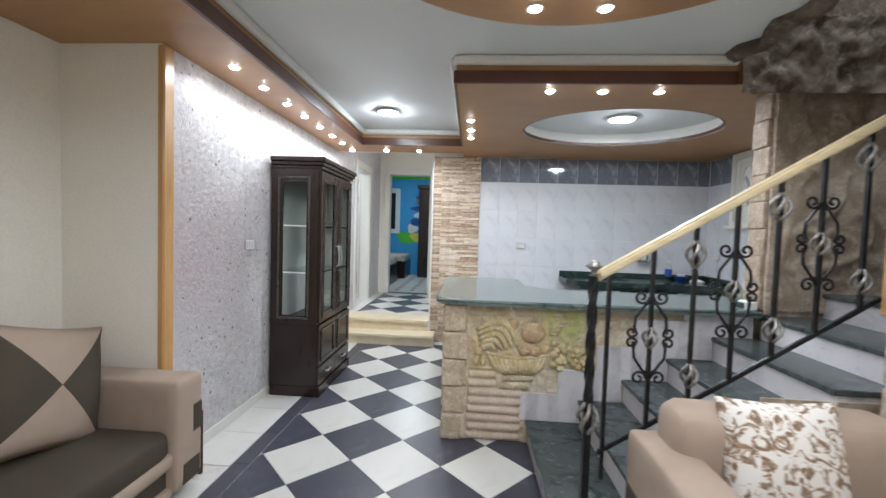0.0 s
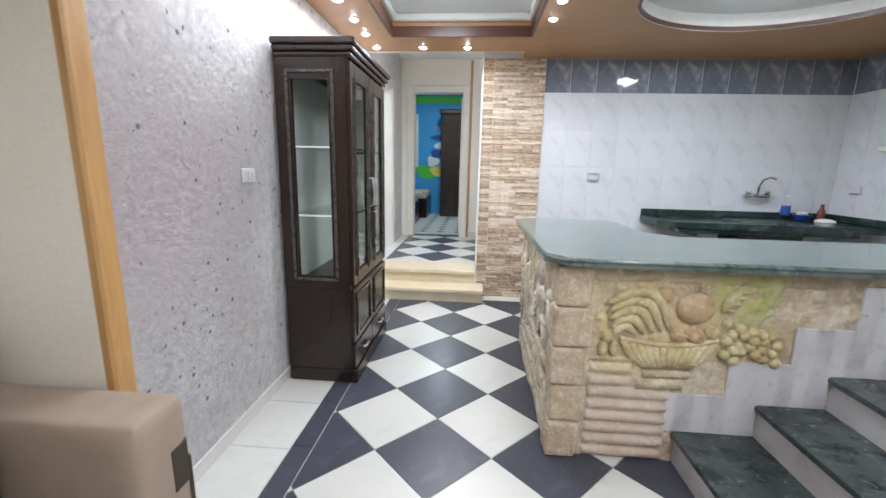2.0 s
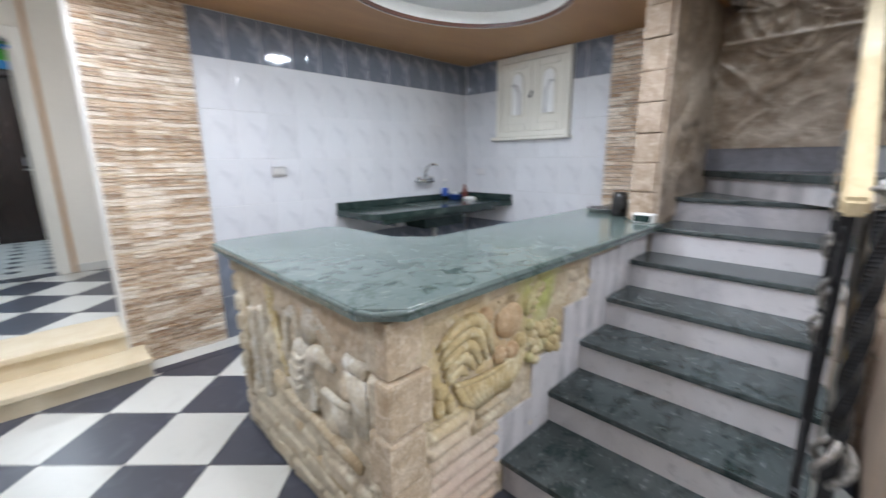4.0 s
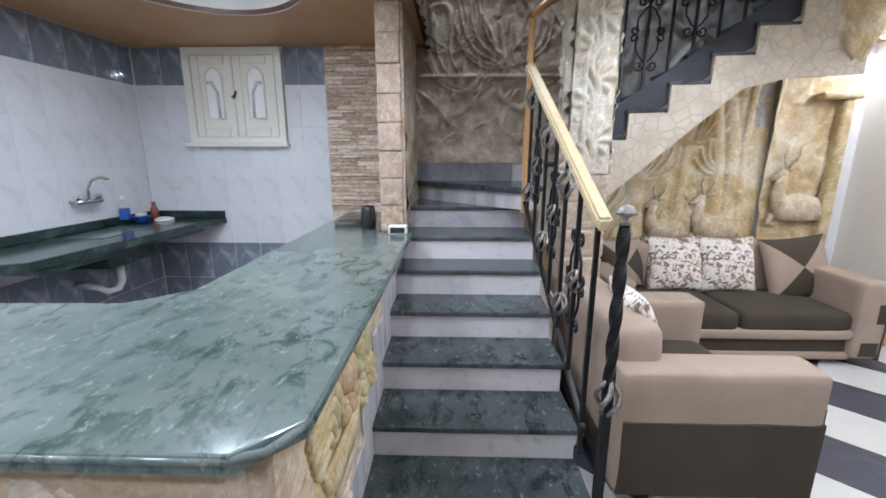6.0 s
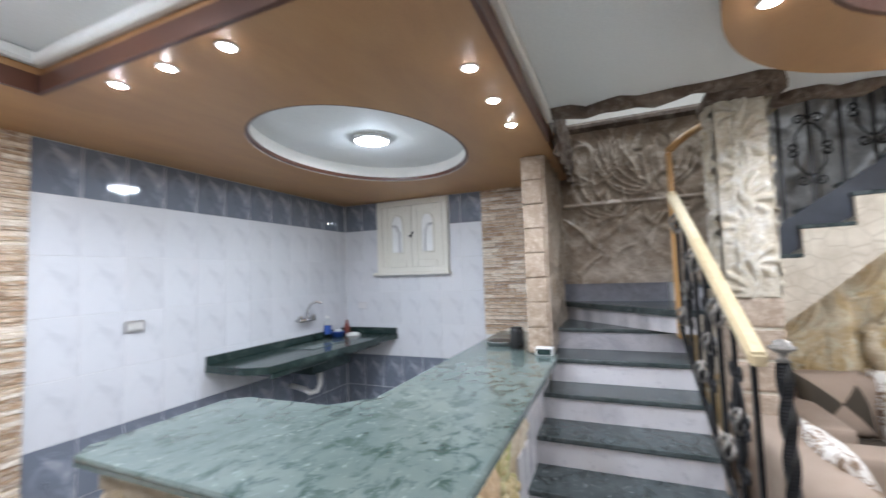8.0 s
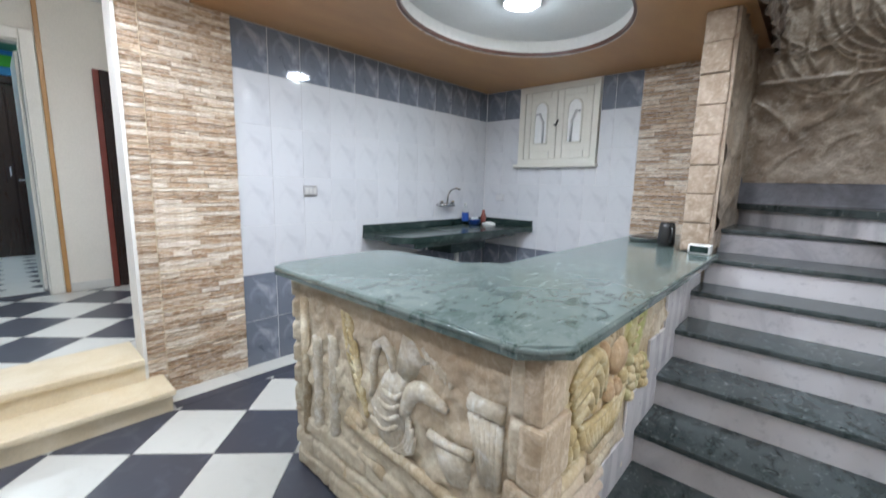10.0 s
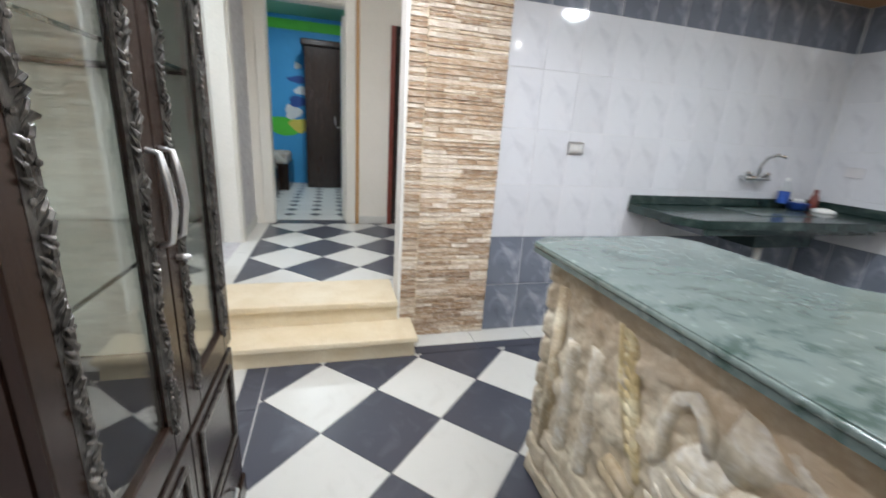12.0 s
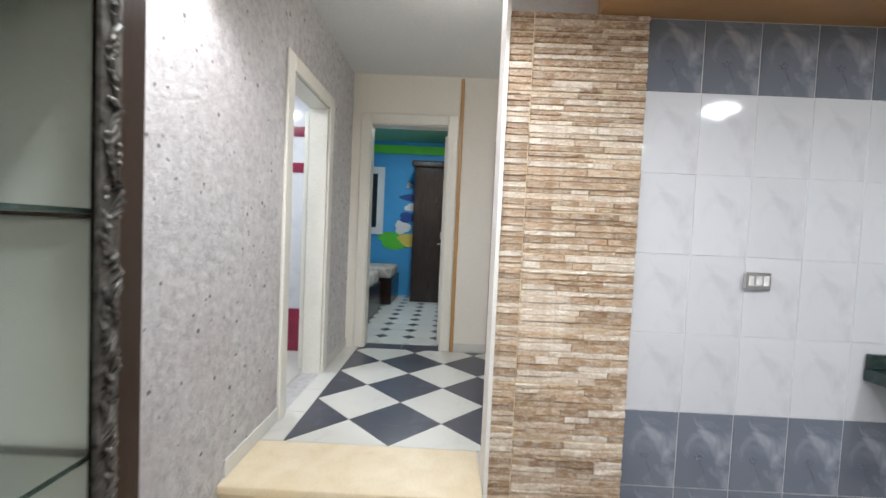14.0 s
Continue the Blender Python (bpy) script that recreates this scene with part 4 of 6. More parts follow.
def deer_carving(y0, z0, s, mat, proud):
    """A lying deer in high relief, head raised, with two antlers."""
    deer = bmesh.new()
    flat = ((1, 0, 0), 0.5)
    put = lambda dy, dz, out=proud: (XE - out, y0 + dy * s, z0 + dz * s)
    add_tube(deer, [put(0.06, 0.03), put(0.0, 0.05), put(-0.10, 0.06), put(-0.22, 0.04), put(-0.31, -0.02)], [0.05 * s, 0.10 * s, 0.11 * s, 0.10 * s, 0.03 * s], 14, flat)
    add_tube(deer, [put(0.01, 0.06), put(0.05, 0.16), put(0.045, 0.24), put(0.02, 0.30)], [0.075 * s, 0.052 * s, 0.040 * s, 0.034 * s], 12, flat)
    add_tube(deer, [put(0.0, 0.33), put(0.03, 0.32), put(0.07, 0.295), put(0.115, 0.27)], [0.02 * s, 0.036 * s, 0.030 * s, 0.012 * s], 10, flat)
    for q in (-1, 1):
        add_tube(deer, [put(-0.005, 0.34), put(-0.03 + 0.05 * q, 0.36)], [0.013 * s, 0.004 * s], 7)
        add_tube(deer, [put(0.01, 0.34), put(-0.01 + 0.055 * q, 0.43), put(-0.02 + 0.045 * q, 0.52)], [0.010 * s, 0.010 * s, 0.004 * s], 7)
    add_tube(deer, [put(0.06, 0.0), put(0.10, -0.06), put(0.02, -0.075)], [0.030 * s, 0.022 * s, 0.018 * s], 8, flat)
    part("deer_carving", deer, mat, wall_east, "pale carved lying deer", True)


deer_carving(0.60, 0.80, 0.95, CARVED, 0.075)
deer_carving(0.18, 0.81, 1.05, CARVED, 0.075)
deer_carving(-0.48, 1.0, 1.15, CARVED, 0.10)
for lo, hi in (((XE - 0.14, -0.90, 0.3), (XE - 0.05, -0.81, 1.97)), ((XE - 0.17, -0.94, 1.97), (XE - 0.05, -0.60, 2.025))):
    block("relief_frame", lo, hi, CARVED_Y, wall_east, 0.015)

lump = bmesh.new()
bmesh.ops.create_icosphere(lump, subdivisions=4, radius=1.0)
for v in lump.verts:
    k = 1 + 0.35 * noise.noise(v.co * 1.7) + 0.16 * noise.noise(v.co * 4.5)
    v.co = Vector((2.035 + 0.06 * v.co.x * k, -0.12 + 0.15 * v.co.y * k, 2.36 + 0.27 * v.co.z * k))
part("rock_boss", lump, DEERWALL, stairs, "carved tan rock boss", True)

# wall between the stairs and the kitchen, with a stone end
spur = structure(block("wall_spur", (1.95, 2.775, 0.0), (XE, 2.925, ZS), ROCK), "brown cement wall between stairs and kitchen")
relief("carved_face", (1.905, 2.774, 1.0), (1, 0, 0), (0, 0, 1), (0, -1, 0), 1.0, ZS - 1.0, 0.02, lambda u, v: rocky_lines(u, v, 31, 0.03), ROCK, spur)
for k in range(8):
    z0 = 1.003 + k * 0.178
    s = 0.012 * math.sin(k * 2.3)
    block("stone_block", (1.875 - s * 0.5, 2.762 + s * 0.3, z0), (1.948, 2.915, min(z0 + 0.176, ZS - 0.002)), BLOCK, spur, 0.010, seg=2)
relief("rock_over_stairs", (1.60, 2.66, 2.36), (1, 0, 0), (0, 0, 1), (0, -1, 0), 1.3, 0.46, 0.02, lambda u, v: rough_height(u, v, 8, 0.05, 0.1) + 0.03, ROCKRIM, spur)

block("rock_edge", (1.902, 2.742, 0.97), (1.947, 2.781, ZS - 0.004), ROCK, spur, 0.012, seg=2)

column = thing("stone_column", (1.81, 1.62, 0), "square cement column with carved whitewashed leaves", "column", kind="structure")
PX0, PX1, PY0, PY1 = 1.69, 1.935, 1.49, 1.735
block("core", (PX0, PY0, 0), (PX1, PY1, 2.52), CARVED_W, column)


def vine(seed):
    """Large lobed leaves with ribs, one above the other, round a stem."""
    def shape(u, v):
        r = random.Random(seed)
        out = rough_height(u, v, seed, 0.012, 0.07) + 0.006
        for k in range(7):
            y, s = 0.02 + k * 0.165 + r.uniform(-0.02, 0.02), 1 if k % 2 else -1
            cx = 0.12 + s * 0.012
            for q in range(5):
                a = math.radians(90 - s * (-15 + 38 * q))
                n = r.uniform(0.10, 0.135)
                tip = (cx + n * 0.85 * math.cos(a), y + 0.05 + n * math.sin(a))
                out = np.maximum(out, stroke(u, v, curve_pts((cx, y), tip, 0.14 * s), 0.010, 0.024, 0.042 - 0.004 * q))
        return np.maximum(out, stroke(u, v, curve_pts((0.10, 0), (0.14, 1.1), 0.05), 0.020, 0.012, 0.034))
    return shape


for o, a, n, s in (((PX0 - 0.002, PY1, 1.40), (0, -1, 0), (-1, 0, 0), 3), ((PX0, PY1 + 0.002, 1.40), (1, 0, 0), (0, 1, 0), 4), ((PX0, PY0 - 0.002, 1.40), (1, 0, 0), (0, -1, 0), 6)):
    relief("leaf_carving", o, a, (0, 0, 1), n, 0.245, 1.12, 0.008, vine(s), CARVED_W, column, "whitewashed leaf carving")
for k in range(8):
    block("stone_block", (PX0 - 0.008, PY0 - 0.015, 0.002 + k * 0.175), (PX1 + 0.015, PY1 + 0.015, 0.168 + k * 0.175), BLOCK, column, 0.018, seg=2)
block("capital", (PX0 - 0.03, PY0 - 0.04, 2.52), (PX1 + 0.03, PY1 + 0.04, 2.60), ROCKRIM, column, 0.03, seg=2)

# ragged rock rim of the ceiling opening
r = random.Random(9)
rim_line = []
for (ax, ay), (bx, by), n in (((1.58, 2.72), (1.57, 1.46), 13), ((1.57, 1.46), (1.95, 1.38), 5), ((1.95, 1.38), (1.97, -0.3), 16)):
    for k in range(n):
        s = k / n
        rim_line.append((ax + (bx - ax) * s + r.uniform(-0.03, 0.03), ay + (by - ay) * s, ZC - 0.005 + r.uniform(-0.025, 0.02)))
rock_rim = structure(tube("trim_rock_rim", rim_line, [0.04 + 0.022 * r.random() for _ in rim_line], ROCKRIM, None, 9), "ragged dark rock rim of the ceiling opening")


# ---------------------------------------------------------------- bar counter
bar = thing("bar_counter", (0.4, 3.2, 0), "L-shaped bar with carved cement fruit reliefs", "bar counter")
BX, BY, BT = -0.15, 2.79, 0.955
boxes("body", [((BX, BY, 0), (1.86, 2.99, BT)), ((BX, 2.99, 0), (0.06, 4.05, BT)), ((1.86, 2.93, 0), (XE - 0.001, 3.05, BT))], CARVED, bar)


def stone_quoin(u, v, x0, x1, n, h):
    rows = (v / h * n) % 1.0
    inside = (u > x0) & (u < x1)
    d = np.minimum(np.minimum(rows, 1 - rows) * h / n, np.minimum(u - x0, x1 - u))
    return np.where(inside, 0.03 * np.clip(d / 0.02, 0, 1) ** 0.5 * 1.5, 0)


def front_shape(u, v):
    out = rough_height(u, v, 41, 0.022, 0.06) + 0.012
    out = np.maximum(out, stone_quoin(u, v, 0.01, 0.125, 5, BT) + rough_height(u, v, 43, 0.012, 0.08))
    stripes = 0.034 * np.sqrt(np.clip(1 - ((((v / 0.062) % 1) - 0.5) / 0.46) ** 2, 0, 1))
    lower = (v < np.where(u < 0.33, 0.52, 0.37)) & (u > 0.145) & (u < 0.505)
    out = np.where(lower, stripes + rough_height(u, v, 44, 0.008, 0.1), out)
    for a, b in (((0.14, 0.90), (0.40, 0.905)), ((0.45, 0.90), (0.75, 0.905)), ((0.80, 0.90), (1.1, 0.90))):
        out = np.maximum(out, stroke(u, v, [a, b], 0.022, 0.022, 0.026))
    return out


relief("front_panel", (BX, BY + 0.012, 0), (1, 0, 0), (0, 0, 1), (0, -1, 0), 1.35, BT, 0.0085, front_shape, CARVED_F, bar, "carved tan cement front")


for k in range(5):
    z0, s = 0.004 + k * 0.190, 0.006 * math.sin(k * 1.9)
    block("corner_stone", (BX - 0.042 + s, BY - 0.042 + s, z0), (BX + 0.10 + 0.03 * (k % 2), BY + 0.03 + 0.04 * ((k + 1) % 2), z0 + 0.183), CARVED_P, bar, 0.014, "pale pinkish corner stone", 2)


def on_front(u, v, n=0.02):
    return (BX + u, BY + 0.012 - n, v)


def curved(name, pts, rad, mat, at, out_dir, flat=0.6, n=0.018, label=""):
    return tube(name, [at(u, v, n) for u, v in pts], rad, mat, bar, 9, (out_dir, flat), label)


FR = (0, -1, 0)
for k in range(5):
    a, b, w = (0.185 + 0.010 * k, 0.775 - 0.036 * k), (0.475 - 0.036 * k, 0.665 - 0.008 * k), 0.027 - 0.001 * k
    curved("banana", curve_pts(a, b, 0.40, 10), [w * q for q in (0.25, 0.62, 0.86, 0.97, 1.0, 1.0, 1.0, 0.95, 0.82, 0.55, 0.22)], CARVED_Y, on_front, FR, 0.9, 0.022, "ochre cement banana")
for cu, cv, ru, rv, mat in ((0.575, 0.772, 0.084, 0.074, CARVED_O), (0.43, 0.825, 0.045, 0.04, CARVED_O), (0.52, 0.645, 0.04, 0.038, CARVED_O), (0.60, 0.635, 0.042, 0.038, CARVED_O), (0.66, 0.66, 0.036, 0.034, CARVED_Y), (0.205, 0.62, 0.03, 0.034, CARVED_Y), (0.19, 0.565, 0.022, 0.04, CARVED_Y), (0.24, 0.56, 0.022, 0.04, CARVED_Y)):
    bm = bmesh.new()
    add_ball(bm, on_front(cu, cv, 0.018), (ru, 0.034 if ru > 0.06 else 0.024, rv), 16, 10)
    part("fruit", bm, mat, bar, "orange-tinted cement fruit" if mat is CARVED_O else "ochre cement fruit", True)
for k in range(6):
    a = math.pi * (0.15 + 0.7 * k / 5)
    curved("crown_leaf", [(0.575 + 0.03 * math.cos(a), 0.83), (0.575 + 0.075 * math.cos(a), 0.85 + 0.035 * math.sin(a))], [0.011, 0.005], CARVED, on_front, FR, 0.8)
rr = random.Random(8)
for k in range(22):
    cu, cv = 0.725 + 0.048 * (k % 5) + 0.024 * ((k // 5) % 2), 0.70 - 0.036 * (k // 5) - 0.012 * (k % 5)
    bm = bmesh.new()
    add_ball(bm, on_front(cu + rr.uniform(-0.01, 0.01), cv + rr.uniform(-0.008, 0.008), 0.016 + rr.uniform(0, 0.008)), (0.028, 0.026, 0.026), 10, 7)
    part("grape", bm, CARVED_G if k % 4 == 0 else CARVED_Y, bar, smooth=True)
curved("leaf", [(0.69 + 0.085 * k / 6, 0.755 + 0.135 * k / 6) for k in range(7)], [0.004, 0.026, 0.038, 0.040, 0.032, 0.018, 0.004], CARVED_G, on_front, FR, 0.45, 0.02, "olive-tinted cement leaf")
for k in range(4):
    curved("leaf_vein", [(0.70 + 0.018 * k, 0.775 + 0.027 * k), (0.735 + 0.02 * k, 0.775 + 0.03 * k)], 0.005, CARVED_Y, on_front, FR, 0.9, 0.036)
# fluted bowl
for k in range(12):
    q = k / 11
    top = (0.275 + 0.40 * q, 0.615 - 0.03 * math.sin(math.pi * q))
    foot = (0.385 + 0.19 * q, 0.482)
    curved("bowl_flute", [top, (top[0] * 0.62 + foot[0] * 0.38, 0.535 - 0.012 * math.sin(math.pi * q)), foot], [0.020, 0.020, 0.014], CARVED_Y, on_front, FR, 0.9, 0.018)
curved("bowl_rim", curve_pts((0.262, 0.618), (0.69, 0.628), -0.07), 0.012, CARVED_Y, on_front, FR, 0.9, 0.026)
curved("bowl_foot", [(0.385, 0.447), (0.585, 0.452)], 0.021, CARVED, on_front, FR, 0.8)
curved("bowl_plinth", [(0.362, 0.395), (0.56, 0.402)], 0.028, CARVED, on_front, FR, 0.7)
for k in range(6):
    curved("carved_frond", curve_pts((1.02 + 0.012 * k, 0.755 + 0.022 * k), (1.17 + 0.02 * k, 0.76 + 0.022 * k), 0.16), [0.004] + [0.008] * 7 + [0.003], CARVED_P, on_front, FR, 0.8, 0.008)
for k in range(4):
    curved("carved_stem", [(0.86 + 0.04 * k, 0.72), (0.865 + 0.04 * k, 0.88)], [0.010, 0.012], CARVED_F, on_front, FR, 0.7, 0.004)

# marble steps of the front below the relief
for x0, x1, z0, z1 in ((0.345, 0.76, 0.161, 0.355), (0.605, 1.04, 0.322, 0.53), (0.862, 1.33, 0.483, 0.705), (1.10, 1.61, 0.644, 0.905), (1.42, 1.86, 0.805, 0.955)):
    block("marble_facing", (x0, BY - 0.012 - 0.003 * x0, z0), (x1, BY - 0.001, z1), RISER, bar, 0.003, "banded white marble facing")


def side_shape(u, v):
    """u runs from the far end of the bar to its corner."""
    out = rough_height(u, v, 51, 0.026, 0.06) + 0.014
    out = np.maximum(out, stone_quoin(u, v, 1.19, 1.25, 5, BT) + rough_height(u, v, 53, 0.012, 0.08))
    out = np.maximum(out, stone_quoin(u, v, 0.0, 0.05, 9, BT))
    edge = 0.30 - 0.02 * np.sin(u * 9)
    bricks_v = (v / 0.10) % 1.0
    row = np.floor(v / 0.10)
    bricks_u = ((u + 0.13 * (row % 2)) / 0.27) % 1.0
    brick = 0.026 * np.clip(np.minimum(np.minimum(bricks_v, 1 - bricks_v) * 0.10, np.minimum(bricks_u, 1 - bricks_u) * 0.27) / 0.018, 0, 1) ** 0.6
    out = np.where((v < edge) & (u < 1.17), brick + 0.008 + rough_height(u, v, 54, 0.012, 0.09), out)
    out = np.maximum(out, stroke(u, v, [(0.03, 0.90), (1.22, 0.90)], 0.03, 0.03, 0.02))
    return out


relief("side_panel", (BX, 4.05, 0), (0, -1, 0), (0, 0, 1), (-1, 0, 0), 1.26, BT, 0.0085, side_shape, CARVED_S, bar, "carved tan cement side")
SD = (-1, 0, 0)


def on_side(u, v, n=0.02):
    return (BX - 0.82 * n, 4.05 - u, v)


def carved(name, pts, rad, mat=CARVED_W, flat=0.8, n=0.02, label=""):
    return curved(name, pts, rad, mat, on_side, SD, flat, n, label)


# jug: belly, neck, handle and spout
carved("jug_belly", [(0.74, 0.41), (0.69, 0.47), (0.665, 0.555), (0.70, 0.65), (0.75, 0.73)], [0.035, 0.085, 0.095, 0.07, 0.048], CARVED_W, 0.38, 0.012, "whitewashed cement jug")
carved("jug_neck", [(0.745, 0.72), (0.785, 0.79), (0.81, 0.835)], [0.046, 0.062, 0.075], CARVED_W, 0.4, 0.014)
carved("jug_handle", [(0.575, 0.58), (0.60, 0.62), (0.592, 0.70), (0.615, 0.79), (0.65, 0.815), (0.69, 0.785), (0.715, 0.72)], [0.012, 0.018, 0.019, 0.020, 0.021, 0.020, 0.018], CARVED_W, 0.9, 0.026)
for k in range(4):
    carved("jug_ring", curve_pts((0.595 + 0.022 * k, 0.505 + 0.045 * k), (0.745 + 0.010 * k, 0.53 + 0.045 * k), -0.20), [0.004] + [0.011] * 7 + [0.004], CARVED_W, 0.9, 0.046)
for k in range(4):
    carved("jug_fold", curve_pts((0.68 + 0.03 * k, 0.40 + 0.01 * k), (0.78 + 0.012 * k, 0.60 - 0.03 * k), -0.22), 0.010, CARVED_W, 0.9, 0.030)
carved("stream", curve_pts((0.765, 0.57), (0.965, 0.672), 0.34, 10), [0.022, 0.026, 0.030, 0.034, 0.036, 0.036, 0.035, 0.033, 0.029, 0.022, 0.012], CARVED_W, 0.8, 0.028)
for k in range(6):
    carved("feather", curve_pts((0.845 + 0.02 * k, 0.845 - 0.010 * k), (0.875 + 0.02 * k, 0.80 - 0.010 * k), 0.1), 0.008, CARVED_W, 0.9, 0.022)
# cup
carved("cup", [(1.01, 0.435), (0.995, 0.49), (0.985, 0.55)], [0.052, 0.072, 0.090], CARVED_W, 0.4, 0.010, "whitewashed cement cup")
carved("cup_rim", [(0.893, 0.568), (0.98, 0.562), (1.075, 0.575)], 0.016, CARVED_W, 0.9, 0.036)
# ribbed tablet
for k in range(6):
    q = k / 5
    carved("tablet_rib", [(1.062 + 0.105 * q, 0.715), (1.115 + 0.05 * q, 0.51)], 0.012, CARVED_W, 1.0, 0.034)
carved("tablet_head", [(1.055, 0.745), (1.175, 0.745)], 0.030, CARVED_W, 0.7, 0.028)
# twisted pillars and palm leaf at the far end
for x0, z0, z1 in ((0.19, 0.25, 0.70), (0.315, 0.28, 0.74)):
    carved("twisted_pillar", [(x0, z0 + (z1 - z0) * k / 15) for k in range(16)], [0.030 + 0.009 * (k % 2) for k in range(16)], CARVED_W, 0.7, 0.012, "whitewashed cement pillar")
carved("slender_pillar", [(0.09, 0.20), (0.09, 0.86)], 0.026, CARVED, 0.8, 0.02)
for k in range(10):
    carved("palm_leaflet", curve_pts((0.395 + 0.009 * k, 0.86 - 0.034 * k), (0.455 + 0.010 * k, 0.79 - 0.036 * k), 0.18), [0.004] + [0.013] * 7 + [0.004], CARVED_Y, 0.8, 0.02)
carved("palm_stem", [(0.385, 0.87), (0.42, 0.70), (0.50, 0.52)], 0.010, CARVED_Y, 0.8, 0.02)
carved("ledge", [(0.42, 0.415), (0.58, 0.395), (0.75, 0.395), (0.95, 0.37), (1.11, 0.36)], 0.026, CARVED, 0.8, 0.026)
for a, b in (((0.43, 0.45), (0.54, 0.42)), ((0.50, 0.30), (0.66, 0.27)), ((0.70, 0.22), (1.0, 0.20)), ((0.40, 0.15), (0.75, 0.12))):
    carved("log", [a, b], 0.024, CARVED, 0.8, 0.022)

# marble top
top_line = [(-0.25, 2.80), (-0.15, 2.70), (1.862, 2.70), (1.862, 2.738), (1.862, 2.94), (XE - 0.02, 2.94), (XE - 0.02, 3.40), (0.62, 3.40), (0.46, 3.56), (0.46, 4.05), (0.38, 4.13), (-0.18, 4.13), (-0.25, 4.07)]
worktop = thing("marble_worktop", (0.4, 3.1, 0.956), "grey-green marble worktop lying on the carved bar", "worktop")
slab("slab", top_line, 0.960, 0.998, GREEN, worktop, 0.007)
tube("nosing", [(-0.246, 4.06, 0.985), (-0.246, 2.81, 0.985), (-0.222, 2.748, 0.985), (-0.15, 2.704, 0.985), (1.855, 2.704, 0.985)], 0.0095, GREEN, worktop, 10, label="rounded marble edge")

# ---------------------------------------------------------------- kitchen sink slab
sinkz = 0.94
sink = thing("kitchen_sink", (2.0, 4.95, 0.80), "dark green marble sink slab with upstand, fixed to tiled wall", "sink")
slab("slab", [(1.12, 5.262), (1.12, 4.86), (1.21, 4.70), (1.75, 4.67), (2.75, 4.62), (2.905, 4.57), (2.905, 5.262)], 0.885, sinkz, DARKGREEN, sink, 0.006)
block("front_edge", (1.24, 4.70, 0.842), (2.75, 4.725, 0.884), DARKGREEN, sink, 0.004)
block("upstand", (1.12, 5.235, sinkz), (2.905, 5.262, sinkz + 0.065), DARKGREEN, sink, 0.004)
block("upstand", (2.88, 4.575, sinkz), (2.905, 5.234, sinkz + 0.065), DARKGREEN, sink, 0.004)
boxes("basin", [((1.85, 4.84, 0.72), (2.40, 4.86, 0.886)), ((1.85, 5.14, 0.72), (2.40, 5.16, 0.886)), ((1.85, 4.86, 0.72), (1.87, 5.14, 0.886)), ((2.38, 4.86, 0.72), (2.40, 5.14, 0.886)), ((1.87, 4.86, 0.72), (2.38, 5.14, 0.735))], DARKGREEN, sink)
block("bowl_inset", (1.86, 4.85, 0.9405), (2.39, 5.15, 0.944), GREEN, sink, 0.001, "grey-green marble bowl rim")
block("bracket", (1.42, 4.80, 0.80), (1.46, 5.26, 0.884), KTILE_D, sink)
tube("drain_pipe", [(2.12, 5.0, 0.72), (2.12, 5.0, 0.56), (2.10, 5.02, 0.50), (2.05, 5.06, 0.49), (2.02, 5.10, 0.53), (2.02, 5.26, 0.55)], 0.025, PLASTIC_W, sink, 10, label="white plastic trap")
tap = thing("kitchen_tap", (2.18, 5.24, 1.16), "chrome wall-mounted kitchen tap with a swan spout", "tap")
tube("body", [(2.07, 5.20, 1.165), (2.29, 5.20, 1.165)], 0.018, CHROME, tap, 10)
for xx in (2.09, 2.27):
    tube("inlet", [(xx, 5.262, 1.165), (xx, 5.20, 1.165)], 0.014, CHROME, tap, 10)
    lathe("knob", (xx, 5.20, 1.18), [(0.01, 0), (0.024, 0.008), (0.026, 0.025), (0.012, 0.032)], CHROME, tap, 10)
tube("spout", [(2.18, 5.20, 1.17), (2.18, 5.195, 1.26), (2.195, 5.17, 1.32), (2.22, 5.12, 1.345), (2.24, 5.07, 1.33)], 0.011, CHROME, tap, 8)
bottle = thing("soap_bottle", (2.42, 5.14, 0.945), "clear plastic bottle with a blue label on the sink slab", "bottle")
lathe("flask", (2.42, 5.14, 0.946), [(0.036, 0), (0.038, 0.02), (0.038, 0.15), (0.02, 0.19), (0.013, 0.21)], PANE, bottle, 16)
lathe("wrapper", (2.42, 5.14, 0.99), [(0.0385, 0), (0.0395, 0.005), (0.0395, 0.085), (0.0385, 0.09)], BLUEPLASTIC, bottle, 16, "blue label")
lathe("cap", (2.42, 5.14, 1.157), [(0.015, 0), (0.015, 0.022), (0.012, 0.025)], PLASTIC_W, bottle, 12)
tub = thing("dish_tub", (2.56, 5.12, 0.945), "low blue plastic tub with sponge on the sink slab", "tub")
lathe("tub_body", (2.56, 5.12, 0.946), [(0.06, 0), (0.075, 0.05), (0.078, 0.052)], BLUEPLASTIC, tub, 18)
block("sponge", (2.52, 5.09, 0.999), (2.60, 5.14, 1.025), PLASTIC_W, tub, 0.006)
flask = thing("brown_bottle", (2.74, 5.13, 0.945), "small red-brown bottle on the sink slab", "bottle")
lathe("flask", (2.74, 5.13, 0.946), [(0.028, 0), (0.03, 0.01), (0.03, 0.09), (0.016, 0.12), (0.016, 0.155)], REDBROWN, flask, 14)
